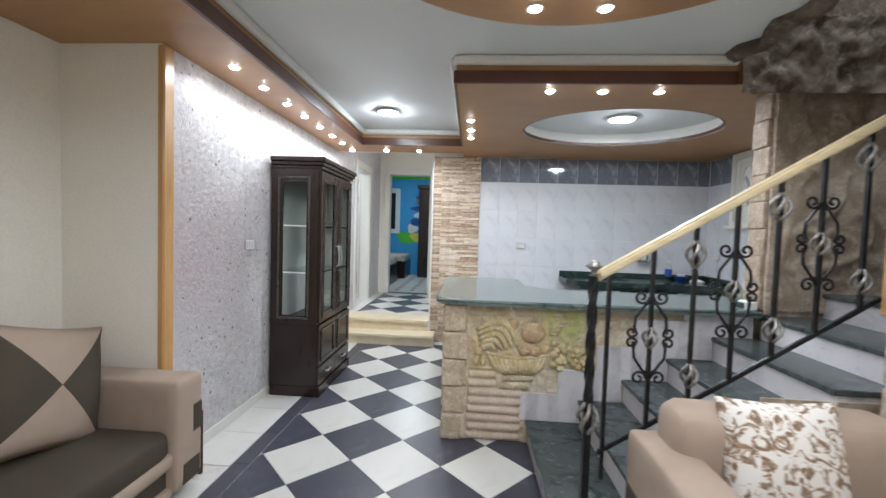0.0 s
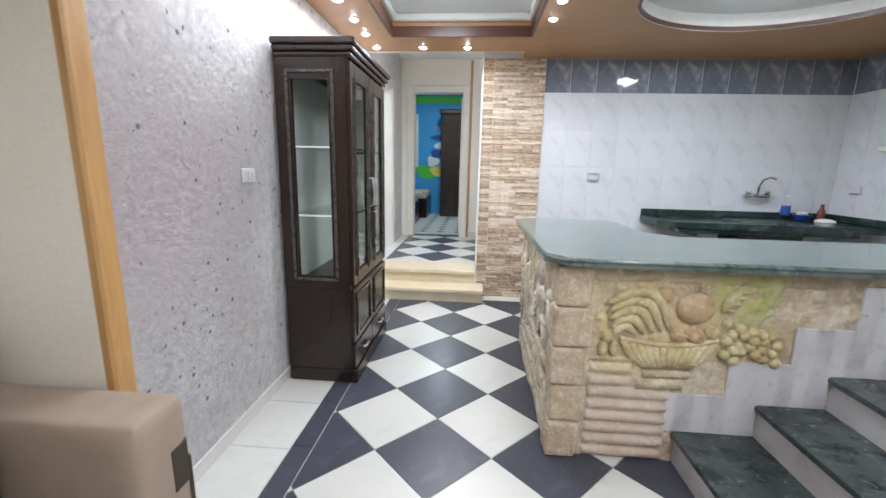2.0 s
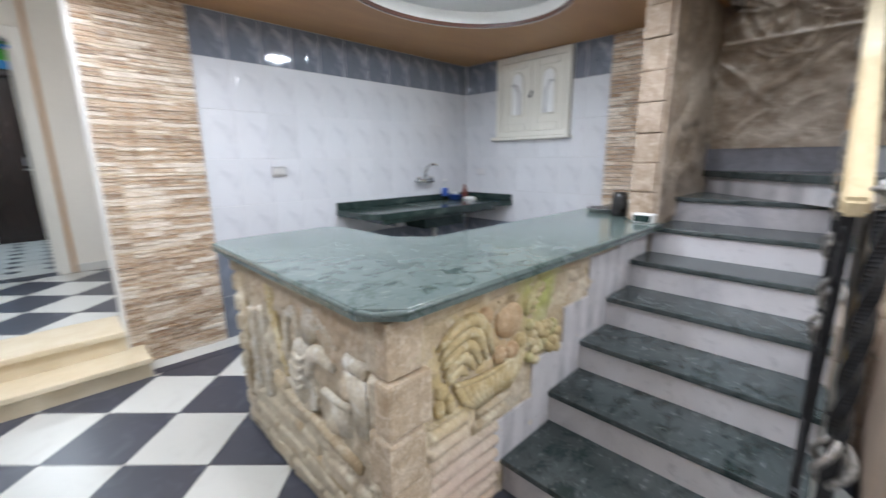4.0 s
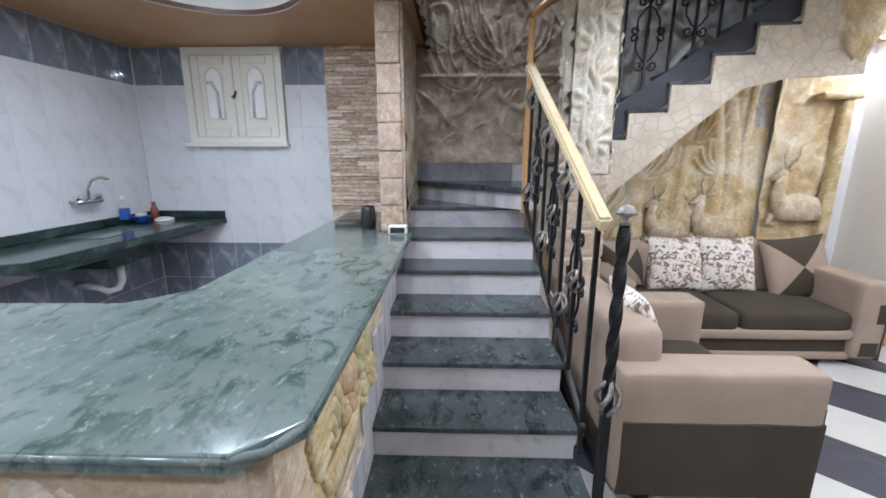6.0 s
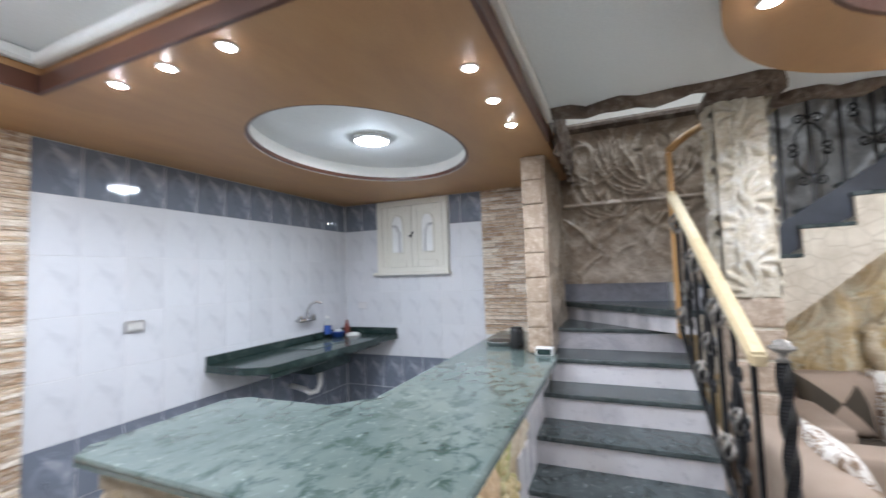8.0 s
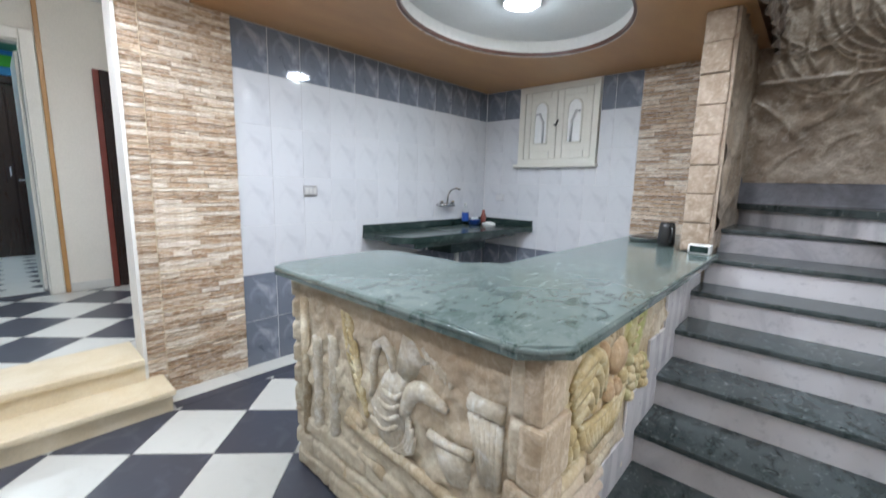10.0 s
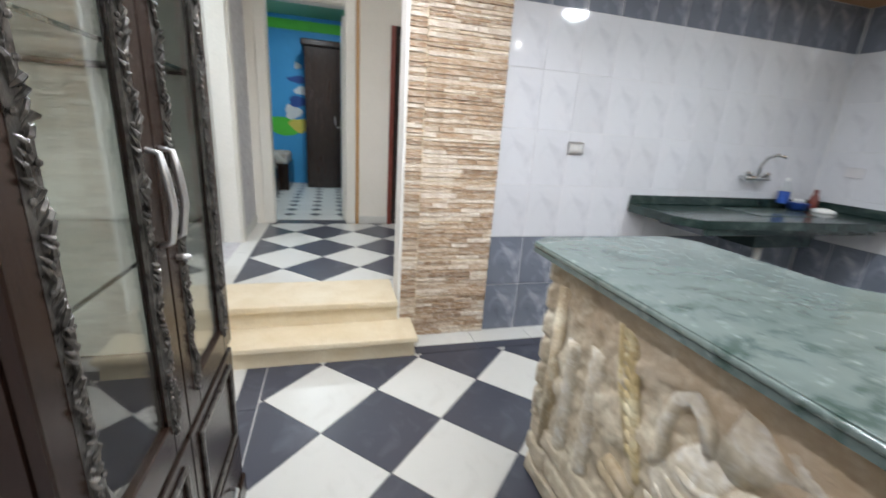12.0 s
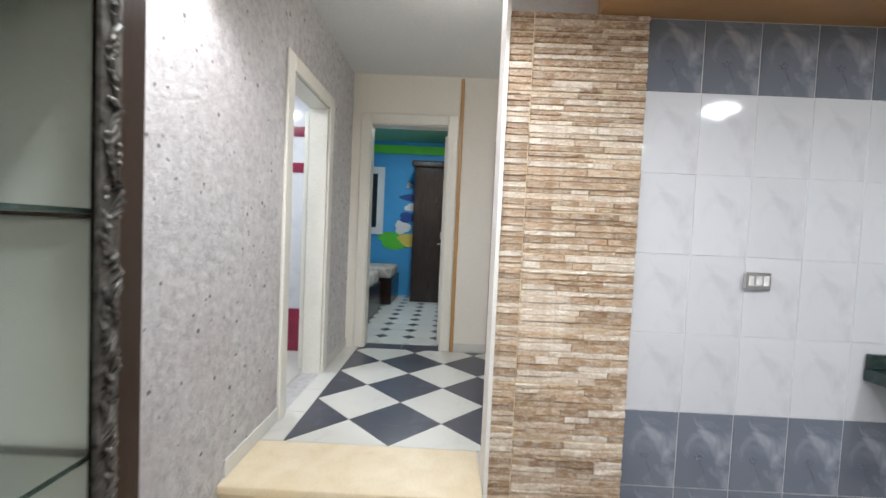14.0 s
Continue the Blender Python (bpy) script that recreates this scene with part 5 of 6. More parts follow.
cloth = tagged(lathe("dish_cloth", (2.70, 5.02, 0.941), [(0.08, 0), (0.075, 0.018), (0.04, 0.03), (0.01, 0.034)], WHITEPAINT, None, 11), "crumpled white cloth on the sink slab", "cloth")


def wall_socket(x, y, z, along):
    t = thing("wall_socket", (x, y, z), "white double socket plate on the wall", "socket")
    if along == "x":
        block("plate", (x - 0.06, y - 0.014, z - 0.038), (x + 0.06, y - 0.001, z + 0.038), SATIN, t, 0.006)
        for k in (-1, 0, 1):
            block("insert", (x + k * 0.033 - 0.012, y - 0.018, z - 0.022), (x + k * 0.033 + 0.012, y - 0.0145, z + 0.022), PLASTIC_W, t, 0.002)
    else:
        s = 1 if along == "+y" else -1
        a, b = sorted((x + 0.001 * s, x + 0.014 * s))
        block("plate", (a, y - 0.06, z - 0.038), (b, y + 0.06, z + 0.038), GREYPLATE, t, 0.006)
        a, b = sorted((x + 0.0145 * s, x + 0.018 * s))
        for k in (-1, 0, 1):
            block("insert", (a, y + k * 0.033 - 0.012, z - 0.022), (b, y + k * 0.033 + 0.012, z + 0.022), GREYPLATE, t, 0.002)


wall_socket(0.612, 5.258, 1.305, "x")
wall_socket(2.908, 5.02, 1.25, "-y")
wall_socket(XW, 3.0, 1.30, "+y")

# things at the far end of the bar
kettle = thing("coffee_pot", (2.02, 3.02, 0.998), "black coffee pot with handle on the marble bar", "coffee pot")
lathe("pot", (2.02, 3.03, 0.999), [(0.05, 0), (0.055, 0.02), (0.05, 0.13), (0.042, 0.16)], PLASTIC_K, kettle, 18)
tube("handle", [(1.985, 3.0, 1.03), (1.95, 2.98, 1.06), (1.955, 2.98, 1.12), (1.99, 3.0, 1.14)], 0.009, PLASTIC_K, kettle, 8)
tray = thing("drip_tray", (2.15, 3.20, 0.998), "low chrome tray with dark inside on the marble bar", "tray")
lathe("dish", (2.15, 3.20, 0.999), [(0.10, 0), (0.115, 0.03), (0.12, 0.032)], SATIN, tray, 24)
lathe("inside", (2.15, 3.20, 1.028), [(0.10, 0), (0.10, 0.0045), (0.09, 0.005)], PLASTIC_K, tray, 24)
box = thing("sugar_box", (1.80, 2.80, 0.998), "small white box with dark green front on the bar", "box")
block("case", (1.775, 2.73, 0.999), (1.85, 2.85, 1.055), PLASTIC_W, box, 0.005)
block("front", (1.772, 2.742, 1.008), (1.7745, 2.838, 1.046), DARKGREEN, box)


# ---------------------------------------------------------------- stair railing
rail = thing("stair_railing", (1.1, 1.85, 0.2), "black wrought iron railing with scrolls and pale wooden handrail", "railing")
NY = 1.842


def ry(x):
    return 1.897 + 0.046 * (x - 0.6)


def zr(x, base):
    return base + 0.62 * (x - 0.55)


def bar_box(name, x0, z0, x1, z1, w, h, mat, label=""):
    bm = bmesh.new()
    vs = [bm.verts.new((x, ry(x) + sy * w, z + sz * h)) for x, z in ((x0, z0), (x1, z1)) for sy in (-1, 1) for sz in (-1, 1)]
    for f in ((0, 1, 3, 2), (4, 6, 7, 5), (0, 4, 5, 1), (2, 3, 7, 6), (0, 2, 6, 4), (1, 5, 7, 3)):
        bm.faces.new([vs[i] for i in f])
    bmesh.ops.bevel(bm, geom=bm.edges[:], offset=min(w, h) * 0.4, segments=2, affect="EDGES")
    return part(name, bm, mat, rail, label)


bar_box("handrail", 0.565, zr(0.565, 1.255), 1.87, zr(1.87, 1.225), 0.028, 0.024, RAILWOOD, "pale yellow wooden handrail")
bar_box("bottom_bar", 0.60, zr(0.60, 0.40), 1.85, zr(1.85, 0.40), 0.012, 0.012, IRON)
bm = bmesh.new()
n, last_ring = 96, None
for k in range(n + 1):
    z, a = 0.168 + 1.10 * k / n, max(0.0, k - n * 0.45) * 0.14 + math.pi / 4
    ring = [bm.verts.new((0.535 + 0.023 * math.cos(a + q * math.pi / 2), NY + 0.023 * math.sin(a + q * math.pi / 2), z)) for q in range(4)]
    for q in range(4) if last_ring else ():
        bm.faces.new((last_ring[q], last_ring[(q + 1) % 4], ring[(q + 1) % 4], ring[q]))
    last_ring = ring
part("newel_post", bm, IRON, rail, "twisted black iron newel")
lathe("newel_cap", (0.535, NY, 1.272), [(0.022, 0), (0.011, 0.012), (0.012, 0.024), (0.036, 0.04), (0.038, 0.046), (0.024, 0.054), (0.026, 0.062), (0.007, 0.07)], PEWTER, rail, 16, "brushed silver cap")


def knot(z, x, s=1.0, y=None):
    """A forged basket knot round a baluster."""
    y = ry(x) if y is None else y
    bm = bmesh.new()
    for q in range(4):
        pts = [(x + s * 0.034 * math.sin(math.pi * k / 8) * math.cos(q * math.pi / 2 + k * 0.25), y + s * 0.034 * math.sin(math.pi * k / 8) * math.sin(q * math.pi / 2 + k * 0.25), z + s * (-0.06 + 0.12 * k / 8)) for k in range(9)]
        add_tube(bm, pts, 0.008 * s, 6)
    part("basket_knot", bm, PEWTER, rail, "silver-brushed basket knot", True)


def spiral(cx, cz, r0, r1, a0, turns, sx, n=16):
    return [(cx + sx * (r0 + (r1 - r0) * k / n) * math.cos(a0 + turns * 2 * math.pi * k / n), ry(cx), cz + (r0 + (r1 - r0) * k / n) * math.sin(a0 + turns * 2 * math.pi * k / n)) for k in range(n + 1)]


def scrollwork(x, zm):
    """Two lyre scrolls, one above the other, left and right of a baluster."""
    for sx in (-1, 1):
        for sz in (1, -1):
            pts = [(x + sx * 0.012, ry(x), zm + sz * 0.165), (x + sx * 0.03, ry(x), zm + sz * 0.15), (x + sx * 0.068, ry(x), zm + sz * 0.095), (x + sx * 0.072, ry(x), zm + sz * 0.05), (x + sx * 0.06, ry(x), zm + sz * 0.02)]
            curl = spiral(x + sx * 0.085, zm + sz * 0.025, 0.026, 0.008, math.pi, 1.1, sx)
            curl = [(a, b, zm + sz * (c - (zm + sz * 0.025)) + sz * 0.0 + sz * 0.025) for a, b, c in curl]
            tube("scroll", pts + curl[1:], 0.0065, IRON, rail, 6)
            head = spiral(x + sx * 0.045, zm + sz * 0.19, 0.034, 0.009, math.pi, 1.25, sx)
            tube("scroll", [(a, b, (zm + sz * 0.19) + sz * (c - (zm + sz * 0.19))) for a, b, c in head], 0.0065, IRON, rail, 6)
    knot(zm, x, 0.9)


for k, x in enumerate((0.625, 0.822, 1.010, 1.192, 1.378, 1.566, 1.76)):
    zb, zt = zr(x, 0.40) - (0.14 if k == 0 else 0), zr(x, 1.235)
    block("baluster", (x - 0.0085, ry(x) - 0.0085, zb), (x + 0.0085, ry(x) + 0.0085, zt), IRON, rail)
    if k and k % 2:
        scrollwork(x, (zb + zt) / 2)
    elif k:
        knot(zb + 0.13, x)
        knot(zt - 0.14, x, 1.1)
knot(0.62, 0.535, 1.3, NY)

up_rail = thing("upper_railing", (2.1, 0.7, 1.6), "black wrought iron railing of the upper flight", "railing")


def zu(y):
    return 1.30 + 0.685 * (1.79 - y)


for k in range(11):
    y = 1.62 - 0.15 * k
    block("baluster", (2.062, y - 0.008, zu(y) + 0.16), (2.078, y + 0.008, min(zu(y) + 0.95, 4.0)), IRON, up_rail)
    if k % 2:
        zc = zu(y) + 0.55
        for s in (-1, 1):
            for q in (-1, 1):
                pts = [(0.012, 0.165), (0.03, 0.15), (0.068, 0.095), (0.072, 0.05), (0.06, 0.02)]
                curl = [(0.085 - (0.026 - 0.018 * m / 12) * math.cos(2.2 * math.pi * m / 12), 0.025 - (0.026 - 0.018 * m / 12) * math.sin(2.2 * math.pi * m / 12)) for m in range(1, 13)]
                head = [(0.045 - (0.034 - 0.025 * m / 14) * math.cos(2.5 * math.pi * m / 14), 0.19 + (0.034 - 0.025 * m / 14) * math.sin(2.5 * math.pi * m / 14)) for m in range(15)]
                for line in (pts + curl, head):
                    tube("scroll", [(2.07, y + s * a, zc + q * b) for a, b in line], 0.0065, IRON, up_rail, 6)
bm = bmesh.new()
band = [bm.verts.new((x, y, zu(y) + dz)) for x in (2.046, 2.060) for y, dz in ((1.60, 0.01), (0.02, 0.01), (0.02, 0.225), (1.60, 0.225))]
for q in ((0, 1, 2, 3), (7, 6, 5, 4), (0, 4, 5, 1), (1, 5, 6, 2), (2, 6, 7, 3), (3, 7, 4, 0)):
    bm.faces.new([band[i] for i in q])
part("bottom_board", bm, SLATE, up_rail, "dark slanting board under the balusters")
tube("handrail", [(2.07, 1.72, zu(1.72) + 0.96), (2.07, 0.0, zu(0.0) + 0.96)], 0.026, RAILWOOD, up_rail, 8)
tagged(block("gate_post", (1.865, 1.935, 1.127), (1.90, 1.97, 2.32), TRIMWOOD, None, 0.006), "slim wooden newel post at the top of the stairs", "newel post")
tagged(tube("raised_handrail", [(1.8825, 1.952, 2.33), (1.95, 1.86, 2.42), (2.07, 1.72, 2.52)], 0.024, TRIMWOOD, None, 8), "wooden handrail linking the two flights", "handrail")


# ---------------------------------------------------------------- china cabinet
cab = thing("display_cabinet", (-1.49, 3.73, 0), "dark wenge display cabinet with carved glass doors", "cabinet")
CX0, CX1, CY0, CY1 = -1.715, -1.275, 3.30, 4.155
DX0 = CX1 - 0.034
block("plinth", (CX0, CY0, 0.0), (CX1, CY1, 0.09), WENGE, cab, 0.006)
block("base_box", (CX0, CY0, 0.09), (CX1 - 0.03, CY1, 0.62), WENGE, cab, 0.004)
block("back_panel", (CX0, CY0 + 0.02, 0.62), (CX0 + 0.015, CY1 - 0.02, 1.93), LINING, cab, label="pale grey-green inside back")
for y0, y1 in ((CY0, CY0 + 0.025), (CY1 - 0.025, CY1)):

    boxes("side_frame", [((CX0, y0, 0.62), (CX0 + 0.095, y1, 1.93)), ((CX1 - 0.135, y0, 0.62), (CX1 - 0.03, y1, 1.93)), ((CX0 + 0.095, y0, 1.83), (CX1 - 0.135, y1, 1.93)), ((CX0 + 0.095, y0, 0.62), (CX1 - 0.135, y1, 0.70))], WENGE, cab)
    ym = (y0 + y1) / 2
    side = block("side_pane", (CX0 + 0.095, ym - 0.003, 0.70), (CX1 - 0.135, ym + 0.003, 1.83), PANE, cab, label="clear glass side")
    side.visible_shadow = False
for a, b, c, d in ((CX0 + 0.06, CX0 + 0.078, 0.67, 1.88), (CX1 - 0.118, CX1 - 0.10, 0.67, 1.88), (CX0 + 0.078, CX1 - 0.118, 1.862, 1.88), (CX0 + 0.078, CX1 - 0.118, 0.67, 0.688)):
    block("side_moulding", (a, CY0 - 0.01, c), (b, CY0 - 0.0005, d), CARVING, cab, 0.004)
block("top_box", (CX0, CY0, 1.93), (CX1 - 0.03, CY1, 1.99), WENGE, cab)
for k, (o, z0, z1) in enumerate(((0.012, 1.945, 1.972), (0.028, 1.972, 2.003), (0.042, 2.003, 2.04))):
    block("cornice_step", (CX0, CY0 - o, z0), (CX1 + o - 0.012, CY1 + o, z1), WENGE, cab, 0.007)
block("far_lining", (CX0 + 0.016, CY1 - 0.032, 0.63), (DX0, CY1 - 0.026, 1.92), DOORWHITE, cab, label="pale inside panel")
block("floor_lining", (CX0 + 0.016, CY0 + 0.026, 0.621), (DX0, CY1 - 0.033, 0.628), WENGE, cab)
boxes("near_lining", [((CX0 + 0.016, CY0 + 0.0255, 0.63), (CX0 + 0.074, CY0 + 0.029, 1.92)), ((CX1 - 0.114, CY0 + 0.0255, 0.63), (DX0, CY0 + 0.029, 1.92))], DOORWHITE, cab)
for z in (1.06, 1.46):
    ledge = block("shelf", (CX0 + 0.016, CY0 + 0.026, z), (CX1 - 0.05, CY1 - 0.026, z + 0.008), PANE, cab, label="clear glass shelf")
    ledge.visible_shadow = False
    block("shelf_edge", (CX0 + 0.016, CY0 + 0.0255, z - 0.001), (CX1 - 0.05, CY0 + 0.0298, z + 0.009), FROSTED, cab, label="pale ground edge of the glass shelf")
    block("shelf_front", (CX1 - 0.0498, CY0 + 0.03, z), (CX1 - 0.048, CY1 - 0.03, z + 0.008), DARKGREEN, cab, label="dark green edge of the glass shelf")
    # added dark strip: draws the dark line where the shelf meets the far panel
    block("shelf_line", (CX0 + 0.016, CY1 - 0.046, z - 0.008), (CX1 - 0.05, CY1 - 0.0325, z - 0.0005), WENGE, cab, label="added dark strip drawing the line where shelf meets end panel")
DX = CX1 - 0.03
ymid = (CY0 + CY1) / 2


def carving(y, z0, z1, parent, x=DX + 0.026):
    """A strip of carved acanthus: overlapping leaf lobes."""
    rr = random.Random(int(y * 1000 + z0 * 77))
    bm = bmesh.new()
    add_box(bm, (x - 0.010, y - 0.019, z0), (x - 0.003, y + 0.019, z1))
    n = int((z1 - z0) / 0.014)
    for k in range(n):
        z = z0 + (k + 0.5) * (z1 - z0) / n
        s = 1 if math.sin(z * 52.0) + rr.uniform(-0.5, 0.5) > 0 else -1
        w, t, c = rr.uniform(0.007, 0.015), rr.uniform(0.008, 0.026), 0.007 * math.sin(z * 43.0)
        pts = [(x - 0.004, y + c - s * 0.004, z - t), (x + rr.uniform(-0.001, 0.003), y + c + s * 0.001, z - t * 0.3), (x + rr.uniform(0.001, 0.006), y + c + s * w * 0.6, z + t * 0.2), (x - 0.003, y + c + s * w, z + t * rr.uniform(0.5, 1.0))]
        add_tube(bm, pts, [0.002, rr.uniform(0.003, 0.006), rr.uniform(0.003, 0.006), 0.001], 6)
        if rr.random() < 0.3:
            add_ball(bm, (x + 0.001, y - s * 0.011, z + 0.006), (0.004, 0.005, 0.005), 6, 5)
    part("carving", bm, CARVING, parent, "black carved leaf moulding")


for k, (y0, y1) in enumerate(((CY0 + 0.004, ymid - 0.003), (ymid + 0.003, CY1 - 0.004))):
    d = boxes("glass_door", [((DX, y0, 0.64), (DX + 0.022, y0 + 0.085, 1.93)), ((DX, y1 - 0.085, 0.64), (DX + 0.022, y1, 1.93)), ((DX, y0 + 0.085, 1.84), (DX + 0.022, y1 - 0.085, 1.93)), ((DX, y0 + 0.085, 0.64), (DX + 0.022, y1 - 0.085, 0.72))], WENGE, cab, 0.003, "dark wooden glazed door")
    front = block("pane", (DX + 0.006, y0 + 0.085, 0.72), (DX + 0.011, y1 - 0.085, 1.84), PANE_DARK, d, label="clear glass pane")
    front.visible_shadow = False
    carving(y0 + 0.072, 0.70, 1.85, d)
    carving(y1 - 0.072, 0.70, 1.85, d)
    hy = y1 - 0.03 if k == 0 else y0 + 0.03
    hs_ = [(DX + 0.022, hy - 0.006, 1.285), (DX + 0.044, hy - 0.006, 1.28), (DX + 0.05, hy - 0.003, 1.235), (DX + 0.05, hy + 0.010, 1.195), (DX + 0.05, hy + 0.014, 1.165), (DX + 0.044, hy + 0.004, 1.105), (DX + 0.022, hy + 0.004, 1.095)]
    tube("handle", hs_, [0.006, 0.007, 0.0085, 0.0085, 0.0085, 0.007, 0.006], SATIN, d, 8, label="satin silver wavy handle")
    if k == 1:
        tube("key", [(DX + 0.022, y0 + 0.045, 1.05), (DX + 0.05, y0 + 0.045, 1.05)], 0.006, SATIN, d, 8)
    low = block("base_door", (DX, y0, 0.27), (DX + 0.02, y1, 0.615), WENGE, cab, 0.003, "dark wooden lower door")
    for a, b, c, e in ((y0 + 0.05, y1 - 0.05, 0.565, 0.58), (y0 + 0.05, y1 - 0.05, 0.30, 0.315), (y0 + 0.05, y0 + 0.065, 0.315, 0.565), (y1 - 0.065, y1 - 0.05, 0.315, 0.565)):
        block("moulding", (DX + 0.0205, a, c), (DX + 0.030, b, e), CARVING, low, 0.003)
    dr = block("drawer", (DX, y0, 0.10), (DX + 0.02, y1, 0.255), WENGE, cab, 0.003, "dark wooden drawer")
    tube("handle", [(DX + 0.02, (y0 + y1) / 2 - 0.05, 0.18), (DX + 0.042, (y0 + y1) / 2 - 0.04, 0.18), (DX + 0.042, (y0 + y1) / 2 + 0.04, 0.18), (DX + 0.02, (y0 + y1) / 2 + 0.05, 0.18)], 0.007, SATIN, dr, 8)


# ---------------------------------------------------------------- sofas and cushions
def soft_box(name, lo, hi, mat, parent, r=0.05, label="", puff=0.0):
    bm = bmesh.new()
    add_box(bm, lo, hi)
    bmesh.ops.subdivide_edges(bm, edges=bm.edges[:], cuts=9, use_grid_fill=True)
    c = (Vector(lo) + Vector(hi)) / 2
    h = (Vector(hi) - Vector(lo)) / 2
    for v in bm.verts:
        q = v.co - c
        q = Vector([math.copysign(h[i] * (1 - (1 - min(1.0, abs(q[i]) / h[i])) ** 2.0), q[i]) for i in range(3)])
        core = Vector([max(-h[i] + r, min(h[i] - r, q[i])) for i in range(3)])
        d = q - core
        if d.length > 1e-6:
            q = core + d.normalized() * min(r, d.length)
        if puff:
            q.z += puff * (1 - (q.x / h.x) ** 2) * (1 - (q.y / h.y) ** 2) * (1 if q.z > 0 else 0)
        q += Vector((noise.noise(v.co * 7), noise.noise(v.co * 7 + Vector((5, 5, 5))), noise.noise(v.co * 7 + Vector((9, 1, 3))))) * 0.004
        v.co = c + q
    ob = part(name, bm, mat, parent, label, True)
    return ob


def sofa(at, turn, width, label, seats, group="sofa suite"):
    """Back along local +y, front at -y, origin at the middle of the back on the floor."""
    t = thing("sofa" if seats > 1 else "armchair", (0, 0, 0), label, "sofa" if seats > 1 else "armchair", group)
    w, d = width / 2, 0.86
    block("base", (-w + 0.03, -d + 0.06, 0.05), (w - 0.03, -0.02, 0.22), BROWN, t, 0.012)
    for x in (-w + 0.1, w - 0.1):
        for y in (-d + 0.14, -0.1):
            lathe("foot", (x, y, 0), [(0.022, 0), (0.028, 0.05)], WENGE, t, 10)
    soft_box("front_rail", (-w + 0.17, -d + 0.02, 0.20), (w - 0.17, -d + 0.12, 0.28), BEIGE, t, 0.03)
    soft_box("bottom_rail", (-w + 0.17, -d + 0.03, 0.045), (w - 0.17, -d + 0.09, 0.10), BEIGE, t, 0.02)
    sw = (2 * w - 0.38) / seats
    for k in range(seats):
        soft_box("seat_cushion", (-w + 0.19 + k * sw + 0.004, -d + 0.03, 0.25), (-w + 0.19 + (k + 1) * sw - 0.004, -0.22, 0.405), BROWN, t, 0.05, "dark brown seat cushion", 0.02)
    soft_box("backrest", (-w + 0.10, -0.24, 0.20), (w - 0.10, 0.0, 0.80), BEIGE, t, 0.08)
    for s in (-1, 1):
        a, b = sorted((s * w, s * (w - 0.20)))
        soft_box("arm", (a, -d, 0.07), (b, -0.01, 0.645), BEIGE, t, 0.03, "beige upholstered arm")
        pa, pb = sorted((s * (w - 0.003), s * (w - 0.095)))
        block("arm_patch", (pa, -d - 0.004, 0.33), (pb, -d + 0.03, 0.50), BROWN, t, 0.015, "dark brown fabric inlay")
        pa, pb = sorted((s * (w - 0.012), s * (w - 0.17)))
        block("arm_foot_band", (pa, -d - 0.003, 0.075), (pb, -d + 0.05, 0.215), BROWN, t, 0.02, "dark brown fabric inlay")
        pa, pb = sorted((s * (w + 0.004), s * (w - 0.02)))
        block("arm_band", (pa, -d - 0.002, 0.06), (pb, -0.03, 0.425), BROWN, t, 0.008, "dark brown lower band")
    t.matrix_basis = pose(*at, 0, 0, turn)
    return t


def pillow(at, turn, tilt, size, mats, label, quarters=False, lean=0, swap=False):
    """A plump square pillow, standing on its lower edge; local y is its thickness."""
    bm = bmesh.new()
    n = 14
    grid = {}
    for side in (-1, 1):
        for i in range(n + 1):
            for j in range(n + 1):
                u, v = -1 + 2 * i / n, -1 + 2 * j / n
                edge = (1 - u * u) * (1 - v * v)
                pinch = 1 - 0.07 * (1 - abs(u) ** 2) * (abs(v) ** 4) - 0.07 * (1 - abs(v) ** 2) * (abs(u) ** 4)
                key = (0 if i in (0, n) or j in (0, n) else side, i, j)
                if key not in grid:
                    grid[key] = bm.verts.new((u * size / 2 * pinch, side * 0.085 * edge ** 0.45 if key[0] else 0.0, size / 2 + v * size / 2 * pinch))
        pick = lambda i, j: grid[(0 if i in (0, n) or j in (0, n) else side, i, j)]
        for i in range(n):
            for j in range(n):
                a, b, c, d = pick(i, j), pick(i + 1, j), pick(i + 1, j + 1), pick(i, j + 1)
                if i == j:
                    made = [bm.faces.new((a, b, c)), bm.faces.new((a, c, d))]
                elif i + j == n - 1:
                    made = [bm.faces.new((a, b, d)), bm.faces.new((b, c, d))]
                else:
                    made = [bm.faces.new((a, b, c, d))]
                for f in made if quarters else ():
                    m = f.calc_center_median()
                    f.material_index = int((abs(m.x) > abs(m.z - size / 2)) != swap)
    ob = part("cushion", bm, mats, None, "", True)
    ob.matrix_basis = pose(*at, tilt, lean, turn)
    return tagged(ob, label, "cushion", "sofa cushions")


sofa((XL + 0.01, 1.03, 0), 90, 2.12, "beige and dark brown fabric sofa along the cream wall", 2)
sofa((2.79, 0.33, 0), -90, 1.98, "beige and dark brown fabric sofa under carved wall", 2)
sofa((1.20, 1.74, 0), 0, 1.06, "beige and dark brown fabric armchair beside the stair railing", 1)
pillow((-1.86, 1.58, 0.42), 90, -12, 0.57, [BEIGE, BROWN], "large square cushion of beige and brown triangles, slumped", True, 15)
pillow((-2.03, 0.90, 0.44), 90, -14, 0.46, [FLORAL], "white cushion with brown flower print")
pillow((2.47, 0.55, 0.39), -90, -18, 0.48, [FLORAL], "white cushion with brown flower print")
pillow((2.45, 0.13, 0.39), -92, -18, 0.48, [FLORAL], "white cushion with brown flower print")
